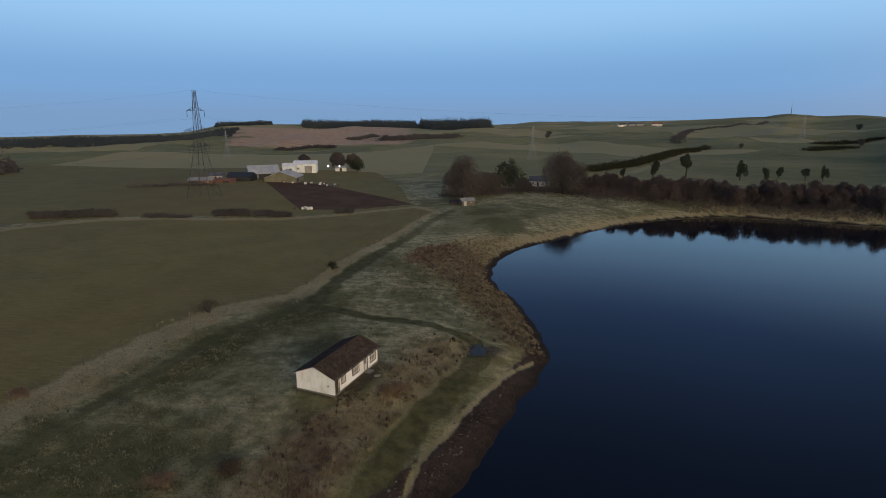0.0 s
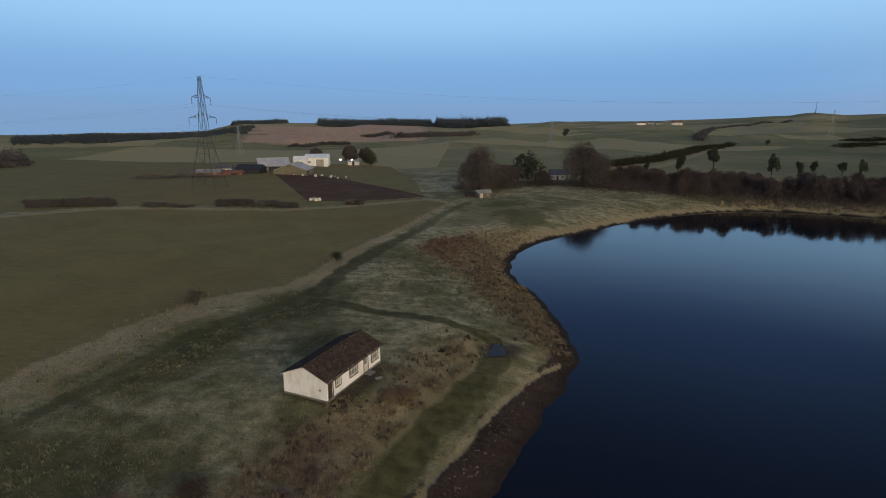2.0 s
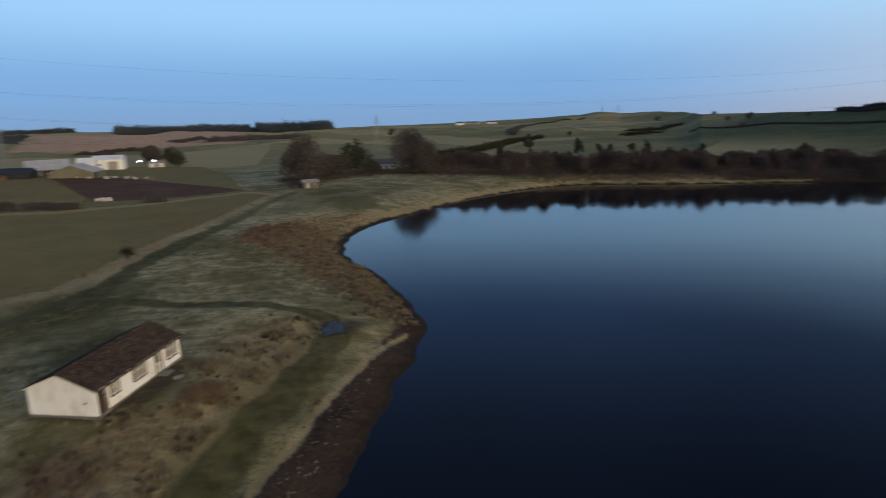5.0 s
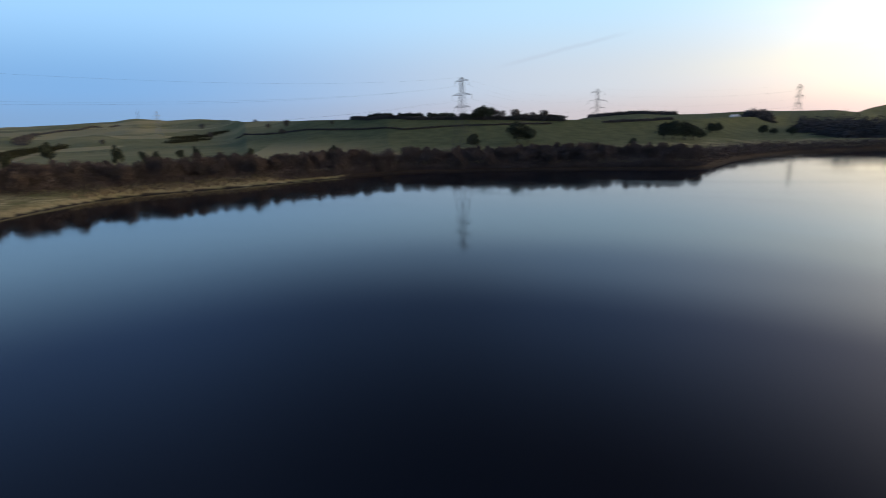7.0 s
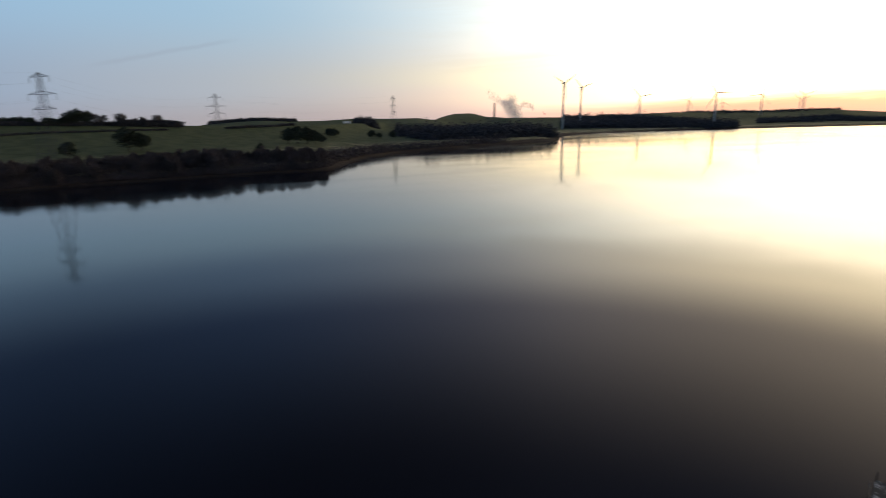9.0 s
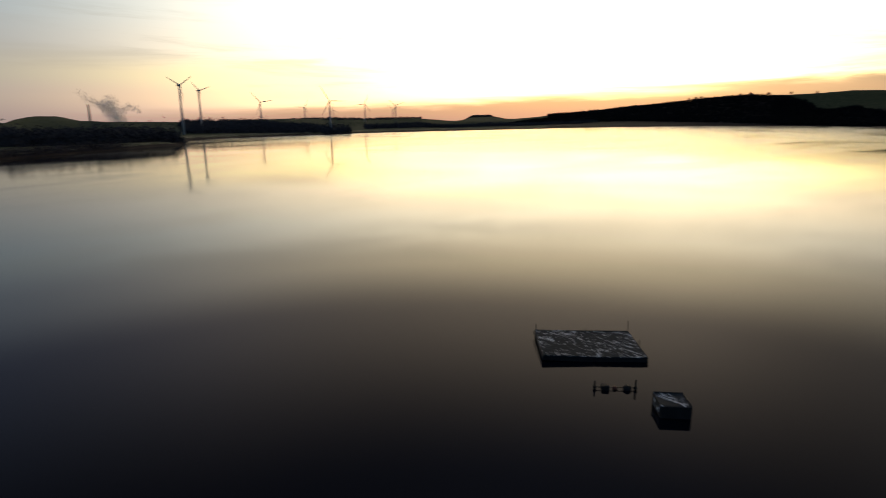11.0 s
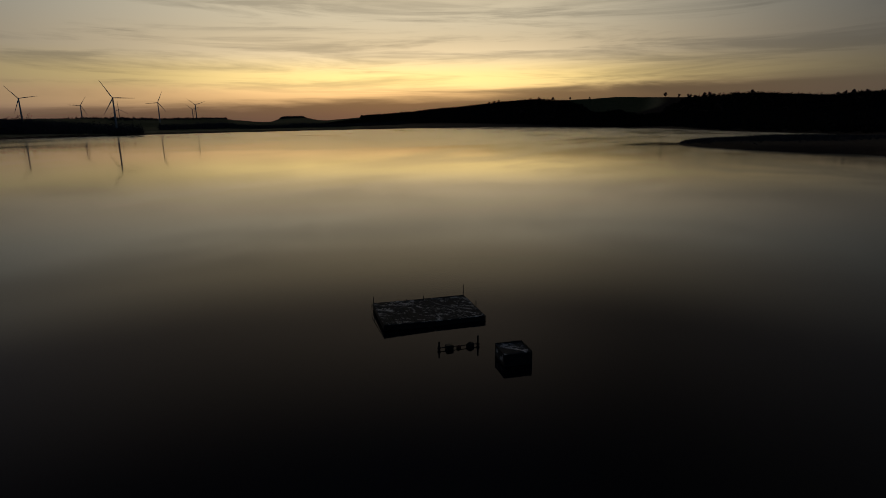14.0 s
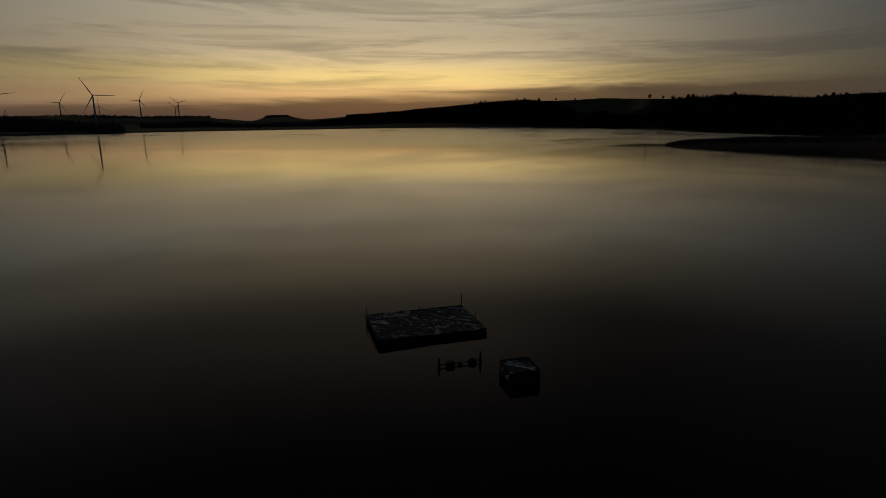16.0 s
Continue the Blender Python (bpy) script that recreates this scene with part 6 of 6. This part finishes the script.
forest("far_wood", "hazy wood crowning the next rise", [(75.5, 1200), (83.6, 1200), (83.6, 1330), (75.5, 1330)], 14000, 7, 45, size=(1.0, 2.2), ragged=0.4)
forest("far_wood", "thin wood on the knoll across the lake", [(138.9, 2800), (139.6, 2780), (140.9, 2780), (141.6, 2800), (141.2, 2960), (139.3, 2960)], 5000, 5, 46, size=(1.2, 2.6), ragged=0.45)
forest("far_wood", "low thin wood running down to the far shore", [(142.5, 2060), (147.2, 2100), (147.2, 2500), (144, 2300)], 8000, 8, 47, mat=WOODS_SHADED, size=(1.2, 3.0), ragged=0.45)
forest("hillside_wood", "dark wooded hillside above the far shore", [(147, 2100), (155, 2130), (162, 2080), (169, 1990), (169, 2330), (163, 2620), (156, 2720), (147, 2750)], 70000, 11, 40, mat=WOODS_SHADED, size=(1.8, 4.2))
forest("hillside_wood", "dark lower wood under the open hilltop", [(167, 2000), (173, 1700), (178, 1480), (178.5, 1900), (175.5, 1960), (173, 2120), (170.5, 2160), (169.5, 2300), (167, 2350)], 60000, 11, 41, mat=WOODS_SHADED, size=(1.8, 4.2))
forest("hillside_wood", "dark wood above the reedy spit", [(174, 1640), (178, 1440), (184, 1010), (192, 830), (200, 780), (214, 780), (214, 1440), (200, 1700), (190, 1790), (184, 1900), (179.5, 2030), (177.2, 1990), (176.5, 1850), (174.5, 1800)], 120000, 11, 42, mat=WOODS_SHADED, size=(1.6, 3.8))
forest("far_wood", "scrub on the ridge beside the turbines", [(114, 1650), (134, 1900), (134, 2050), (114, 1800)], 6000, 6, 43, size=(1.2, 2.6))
# single trees along the skyline across the lake
for k, (az, dist, size) in enumerate(((151.1, 2640, 1.5), (154.9, 2640, 1.0), (155.8, 2640, 1.2), (160.2, 2590, 1.5), (160.7, 2590, 1.7), (161.2, 2590, 1.6), (163.1, 2510, 1.4), (164.4, 2490, 1.6), (165.2, 2470, 1.7), (166.6, 2430, 1.5), (168.3, 2390, 1.3),
                                      (170.2, 2340, 1.1), (177.2, 2110, 1.7), (178.4, 2060, 1.3), (179.2, 2030, 1.2), (180.6, 1980, 1.4), (181.0, 1960, 1.6), (183.4, 1860, 1.2), (184.5, 1820, 1.6), (190.8, 1690, 1.3), (191.3, 1685, 1.5), (191.9, 1680, 1.6), (192.8, 1670, 1.4))):
    lone = set_down(copy_thing(ALDERS[k % 6], Matrix.Identity(4)), *polar(az, dist), k * 1.9, size)
    tagged(lone, "bare tree standing out on the wooded skyline", "tree", "skyline trees")


def build_bush(x, y, high, wide, seed, mat, label):
    rng = np.random.default_rng(seed)
    ob = thing("bush", label, "bush", (x, y, land(x, y)))
    bm = bmesh.new()
    for k in range(14):
        a = rng.uniform(0, 6.28)
        rod(bm, (0, 0, -0.2), (math.cos(a) * wide * rng.uniform(0.2, 0.8), math.sin(a) * wide * rng.uniform(0.2, 0.8), high * rng.uniform(0.5, 0.95)), 0.03, 0.008, 4)
    part("stems", bm, BARK, ob)
    pts = crown_cloud(rng, 2200, 30, 0.0, wide * 1.15, high, 0.2)
    v = flakes(pts, rng.uniform(0.06, 0.24, len(pts)), rng, 0.10)
    crown = new("crown", quads_mesh("crown", v, mat))
    crown.parent = ob


for row in ((-24.4, 115.4, 2.3, 1.5, 1, GORSE, "dark rounded gorse bush at the field corner"), (-40.0, 87.2, 2.7, 2.3, 2, BRAMBLE, "brown bramble bush on the field edge"), (-5.6, 61.7, 1.5, 1.2, 3, DEAD_STEMS, "small brown bramble clump by the track"),
            (-7.1, 60.7, 1.4, 0.8, 4, DEAD_STEMS, "small rust-brown bramble clump"), (-20.5, 45.5, 1.5, 1.6, 5, BRAMBLE, "dark bramble at the edge of the bracken"), (-26, 43.5, 1.6, 1.8, 6, DEAD_STEMS, "dark bramble mound in rough grass"),
            (-50, 58, 1.0, 1.2, 7, DEAD_STEMS, "low dark bramble on the bank")):
    build_bush(*row)


def tufts(name, label, inside_of, count, high, size, mat, seed, category="grass", thin=0.035, gap=-0.15, dry_from=1.6):
    """Standing tussocks of dry growth over a patch, as one mesh of leaning blades."""
    rng = np.random.default_rng(seed)
    out = []
    for poly in inside_of:
        poly = np.array(poly, float)
        lo, hi = poly.min(0) - 3, poly.max(0) + 3
        p = rng.uniform(lo, hi, (int(count * 3), 2))
        keep = (signed(poly, p[:, 0], p[:, 1]) + rng.normal(0, 1.8, len(p)) < 0.0) & (shore_distance(p[:, 0], p[:, 1]) > dry_from)
        p = p[keep][:count]
        for line, half in TRACKS:
            p = p[far_from(rounded(line, 2, False), p[:, 0], p[:, 1]) > half * 1.15]
        p = p[far_from(PATH_PALE, p[:, 0], p[:, 1]) > 0.8]
        p = p[np.hypot(p[:, 0] - HUT[0], p[:, 1] - HUT[1]) > 5.2]
        lump = waves(p[:, 0], p[:, 1], 5.5, seed, 3)
        p = p[lump + rng.normal(0, 0.3, len(p)) > gap]
        for k in range(5):
            q = p + rng.normal(0, 0.14, p.shape)
            h = rng.uniform(*high, len(q))
            z = height_at(q[:, 0], q[:, 1])
            lean = rng.normal(0, 0.35, (len(q), 2)) * h[:, None]
            e = rng.normal(size=(len(q), 2))
            e /= np.linalg.norm(e, axis=1, keepdims=True)
            e *= size * thin * rng.uniform(0.5, 1.2, (len(q), 1))
            foot, tip = np.column_stack([q, z - 0.05]), np.column_stack([q + lean, z + h])
            side = np.column_stack([e, np.zeros(len(q))])
            out.append(np.stack([foot - side, foot + side, tip + side * 0.35, tip - side * 0.35], 1).reshape(-1, 3))
    return tagged(new(name, quads_mesh(name, np.concatenate(out), mat)), label, category, kind="stuff")


def tussocks(name, label, inside_of, count, high, wide, mat, seed, category="grass", blades=26, thin=0.03, patch=5.0, gap=-0.2):
    """Separate rounded tussocks with bare gaps between them, as one mesh of arching blades."""
    rng = np.random.default_rng(seed)
    out = []
    for poly in inside_of:
        poly = np.array(poly, float)
        lo, hi = poly.min(0) - 3, poly.max(0) + 3
        p = rng.uniform(lo, hi, (count * 4, 2))
        keep = (signed(poly, p[:, 0], p[:, 1]) + rng.normal(0, 1.5, len(p)) < 0.0) & (shore_distance(p[:, 0], p[:, 1]) > 1.2)
        p = p[keep][:count]
        for line, half in TRACKS:
            p = p[far_from(rounded(line, 2, False), p[:, 0], p[:, 1]) > half * 1.2]
        p = p[waves(p[:, 0], p[:, 1], patch, seed + 7, 3) + rng.normal(0, 0.2, len(p)) > gap]
        p = p[(far_from(PATH_PALE, p[:, 0], p[:, 1]) > 0.9) & (np.hypot(p[:, 0] - HUT[0], p[:, 1] - HUT[1]) > 6.0)]
        h = np.repeat(rng.uniform(*high, len(p)) * (0.8 + 0.4 * waves(p[:, 0], p[:, 1], 9, seed, 2)), blades)
        r = np.repeat(rng.uniform(*wide, len(p)), blades)
        q = np.repeat(p, blades, 0)
        a = rng.uniform(0, 2 * math.pi, len(q))
        k = np.sqrt(rng.uniform(0, 1, len(q)))
        d = np.column_stack([np.cos(a), np.sin(a)])
        foot_xy, tip_xy = q + d * (r * k * 0.35)[:, None], q + d * (r * k)[:, None]
        z = height_at(foot_xy[:, 0], foot_xy[:, 1])
        tip_z = z + np.maximum(h, 0.08) * (1.05 - 0.65 * k * k) * rng.uniform(0.75, 1.1, len(q))
        e = np.column_stack([-d[:, 1], d[:, 0], np.zeros(len(q))]) * (thin * rng.uniform(0.6, 1.4, (len(q), 1)))
        foot, tip = np.column_stack([foot_xy, z - 0.05]), np.column_stack([tip_xy, tip_z])
        out.append(np.stack([foot - e, foot + e, tip + e * 0.5, tip - e * 0.5], 1).reshape(-1, 3))
    return tagged(new(name, quads_mesh(name, np.concatenate(out), mat)), label, category, kind="stuff")


BANK = [(-6, 128), (2, 148), (20, 158), (16, 142), (12, 122), (14, 110), (8, 104), (-2, 112)]
HEAD = [(-8.5, 127), (-5, 138), (0.5, 142), (2.5, 137), (0, 128), (-3, 122)]
tussocks("straw_tussocks", "pale straw tussocks on the reedy bank", [BANK, RUST[2][0], TAN[0][0]], 1500, (0.25, 0.6), (0.25, 0.55), STRAW, 61, gap=0.0)
tussocks("brown_tussocks", "dead brown bracken and dock tussocks", [RUST[0][0]], 800, (0.3, 0.75), (0.25, 0.6), RUSSET, 62, "bracken", gap=0.0)
tussocks("ruddy_stems", "dull red dead willowherb at the head of the bank", [HEAD], 420, (0.35, 0.9), (0.25, 0.6), RUDDY, 67, "dead plants", gap=-0.5)
tussocks("ruddy_stems", "scattered dull red dead stems on the bank", [RUST[0][0], RUST[2][0]], 420, (0.3, 0.7), (0.25, 0.5), RUDDY, 68, "dead plants", gap=0.35)
tussocks("dead_dock", "ruddy dead dock and bracken below the hut", [RUST[1][0]], 260, (0.3, 0.7), (0.25, 0.55), RUDDY, 66, "bracken", gap=-0.1)
tussocks("dock_tussocks", "sparse dead dock among the bank grass", [RUST[2][0]], 420, (0.3, 0.7), (0.25, 0.6), RUSSET, 64, "bracken", gap=0.1)
tussocks("dark_dock", "dark brown rotted stems among the bank grass", [RUST[0][0], RUST[2][0], TAN[0][0]], 600, (0.25, 0.6), (0.25, 0.6), BRAMBLE, 69, "dead plants", gap=0.3)
tussocks("bank_rushes", "dull green rushes on the point", [RUST[2][0], BANK], 700, (0.2, 0.5), (0.25, 0.55), RUSH, 65, gap=0.0)
tussocks("rush_tussocks", "dull green rush tussocks over rough grazing", [[(-48, 58), (-40, 76), (-26, 90), (-12, 84), (0, 78), (-4, 70), (-12, 54), (-20, 40), (-45, 35)], [(-20, 92), (-18, 112), (-8, 135), (4, 112), (8, 90), (0, 84)]], 1600, (0.10, 0.28), (0.2, 0.5), RUSH, 63, blades=16, patch=11.0, gap=0.1)
tufts("dry_reeds", "straw-coloured reeds and rank grass along the bank", [p for p, _ in TAN[:2]], 9000, (0.12, 0.42), 1.0, STRAW, 51, thin=0.02, gap=0.0)
tufts("bracken", "dead brown bracken and dock stems", [p for p, _ in RUST], 3800, (0.12, 0.4), 1.0, RUSSET, 52, "bracken", thin=0.022, gap=0.4)
tufts("dry_grass", "pale rank grass between the bracken", [RUST[0][0], RUST[2][0]], 4000, (0.10, 0.3), 1.0, STRAW, 57, thin=0.02, gap=0.1)
tufts("shore_wrack", "low dead brown stems over the bare shore", [[(-8, 36), (-2, 49), (2, 56), (6, 63), (11, 72), (15, 80), (17, 79), (13, 71), (9, 63), (5, 54), (1, 47), (-6, 36)]], 9000, (0.04, 0.2), 1.0, BRAMBLE, 58, "dead plants", thin=0.03, gap=-0.1, dry_from=0.5)
tufts("rank_grass", "pale rank grass along the field fence", [[(-56, 42), (-48.7, 61), (-45.4, 75), (-42.3, 83.7), (-40.8, 89), (-37.4, 92), (-29.7, 96.7), (-26.7, 107.6), (-24.7, 118.5), (-20.3, 135.8), (-13.9, 155), (-6.5, 183.9), (-4.5, 183), (-11.5, 154), (-17.5, 134), (-21.8, 117), (-22.6, 108), (-25.4, 97), (-28.1, 91.6), (-34.3, 84.8), (-36.9, 73.4), (-38.8, 65.8), (-40.4, 60.6), (-43.4, 54), (-47, 40)]], 8000, (0.15, 0.5), 0.9, STRAW, 53, gap=0.1)
tufts("dark_rushes", "scattered dark rush clumps over rough grazing", [[(-50, 50), (-40, 76), (-26, 90), (-12, 86), (2, 80), (10, 86), (4, 112), (-8, 140), (-20, 118), (-26, 90), (-45, 35), (-20, 38), (-12, 40)]], 5000, (0.12, 0.38), 0.9, GORSE, 59, thin=0.05, gap=0.75)
tufts("rushes", "dull rush tussocks over rough grazing", [[(-48, 58), (-40, 76), (-26, 90), (-12, 84), (0, 78), (2, 72), (-4, 56), (-12, 40), (-45, 35)]], 16000, (0.10, 0.30), 0.9, RUSH, 54, gap=0.12)
tufts("rushes", "dull rush tussocks over the point", [[(-20, 92), (-18, 112), (-8, 135), (8, 112), (13, 90), (10, 80), (0, 84)]], 8000, (0.10, 0.32), 0.9, RUSH, 55, gap=0.12)
tufts("shore_reeds", "pale reed fringe on the far bank", [TAN[2][0]], 2500, (0.5, 1.3), 1.6, STRAW, 56, thin=0.10)


def build_fence(line, label):
    """Wire fence: posts and three wires along the line."""
    pts = rounded(line, 1, False)
    seg = np.linalg.norm(np.diff(pts, axis=0), axis=1)
    cum = np.concatenate([[0], np.cumsum(seg)])
    s = np.arange(0, cum[-1], 3.2)
    xs, ys = np.interp(s, cum, pts[:, 0]), np.interp(s, cum, pts[:, 1])
    zs = height_at(xs, ys)
    fence = thing("fence", label, "fence", (0, 0, 0))
    post = mesh_of("post", rods([((0, 0, -0.3), (0, 0, 1.15), 0.07, 0.06)], n=6), GREY_WOOD)
    for x, y, z in zip(xs, ys, zs):
        ob = new("post", post)
        ob.parent = fence
        ob.matrix_basis = pose(float(x), float(y), float(z), random.uniform(-4, 4), random.uniform(-4, 4), random.uniform(0, 90))
    for h in (0.4, 0.75, 1.05):
        for a in range(len(s) - 1):
            part("wire", rods([((xs[a], ys[a], zs[a] + h), (xs[a + 1], ys[a + 1], zs[a + 1] + h), 0.008)], n=3), STEEL, fence)


build_fence(FIELD_EDGE[2:], "post and wire fence along the field edge")


def build_mast(az, dist):
    x, y = polar(az, dist)
    mast = thing("radio_mast", "slim radio mast on the far hilltop", "mast", (x, y, land(x, y)))
    part("shaft", rods([((0, 0, -1), (0, 0, 26), 1.0, 0.4)], n=6), STEEL, mast)
    part("aerial", rods([((0, 0, 26), (0, 0, 34), 0.3, 0.15)], n=4), STEEL, mast)


build_mast(32.2, 2195)


def build_chimney(az, dist, high):
    x, y = polar(az, dist)
    z = land(x, y)
    stack = thing("chimney", "slim dark works chimney on the far plain", "chimney", (x, y, z))
    part("shaft", rods([((0, 0, -1), (0, 0, high), 5.0, 3.5)], n=12), CONCRETE, stack)
    part("rim", rods([((0, 0, high), (0, 0, high + 2), 4.2, 4.2)], n=12), CONCRETE, stack)


build_chimney(103.8, 3100, 75)


def steam_material():
    m = bpy.data.materials.new("steam")
    m.use_nodes = True
    net = Net(m.node_tree)
    lit, through_it = net.add("ShaderNodeBsdfDiffuse"), net.add("ShaderNodeBsdfTranslucent")
    net.put(lit.inputs[0], (0.94, 0.94, 0.95))
    net.put(through_it.inputs[0], (0.94, 0.93, 0.93))
    body, result = net.add("ShaderNodeMixShader"), net.add("ShaderNodeOutputMaterial")
    body.inputs[0].default_value = 0.8
    net.l.new(lit.outputs[0], body.inputs[1]), net.l.new(through_it.outputs[0], body.inputs[2])
    net.l.new(body.outputs[0], result.inputs[0])
    return m


STEAM = steam_material()


def build_steam(az, dist):
    """Billow of works steam: a cloud of fine shreds, thick at the core and thinning outwards."""
    rng = np.random.default_rng(8)
    x, y = polar(az, dist)
    z = land(x, y)
    out = []
    for dx, dz, r, count in ((30, 14, 30, 2600), (14, 40, 40, 5200), (-8, 66, 40, 4600), (-30, 88, 30, 2400), (-4, 104, 36, 3000), (-52, 96, 22, 800), (-78, 110, 22, 620), (-104, 128, 24, 420), (48, 74, 20, 560), (74, 88, 20, 520), (98, 78, 18, 420), (112, 62, 12, 200), (-128, 150, 20, 160)):
        p = rng.normal(size=(count, 3))
        p = p / np.linalg.norm(p, axis=1, keepdims=True) * (rng.uniform(0, 1, (count, 1)) ** 0.6) * r * 1.15
        side = p[:, 0] + dx
        q = np.column_stack([x + side * math.cos(radians(az)) + p[:, 1] * math.sin(radians(az)), y - side * math.sin(radians(az)) + p[:, 1] * math.cos(radians(az)), z + dz + p[:, 2]])
        out.append(flakes(q, rng.uniform(0.5, 1.3, count), rng, 0.9))
    return tagged(new("steam_plume", quads_mesh("steam_plume", np.concatenate(out), STEAM)), "pale grey plume of works steam on the horizon", "steam", kind="stuff")


build_steam(105.6, 3150)


thicket("spit_reeds", "dark low reed bed on the spit", [(4, -430), (-20, -420), (-60, -400), (-90, -440), (-60, -520)], 9000, 16, 0.4, 1.2, WOODS, 90, (0.5, 1.2), 0.5, "reeds")


def build_shingle():
    """Loose stones over the bare shore, as one mesh."""
    rng = np.random.default_rng(44)
    bm_pts = along([(-6, 39), (2, 49), (5, 54), (9, 64), (13.5, 71.5), (16, 78), (15, 90), (13, 104), (9, 121), (13, 140), (23, 154), (41, 169)], 6000, 1.8, 44)
    near = shore_distance(bm_pts[:, 0], bm_pts[:, 1])
    p = bm_pts[(near > 0.1) & (near < 5.5)]
    z = height_at(p[:, 0], p[:, 1])
    r = np.exp(rng.normal(-2.6, 0.45, len(p)))
    unit = np.array([(1, 0, 0), (0, 1, 0), (-1, 0, 0), (0, -1, 0), (0.2, 0.1, 0.75)])
    verts = np.column_stack([p, z])[:, None] + unit[None] * (r[:, None] * rng.uniform(0.7, 1.3, (len(p), 5)))[..., None]
    faces = np.array([(0, 1, 4), (1, 2, 4), (2, 3, 4), (3, 0, 4)])[None] + 5 * np.arange(len(p))[:, None, None]
    me = bpy.data.meshes.new("shingle")
    me.from_pydata(verts.reshape(-1, 3).tolist(), [], faces.reshape(-1, 3).tolist())
    me.materials.append(PEBBLE)
    return tagged(new("shingle", me), "loose grey-brown stones along the waterline", "stones", kind="stuff")


PEBBLE = foliage("loose_shore_stones", (0.040, 0.030, 0.024), (0.20, 0.165, 0.13))
build_shingle()
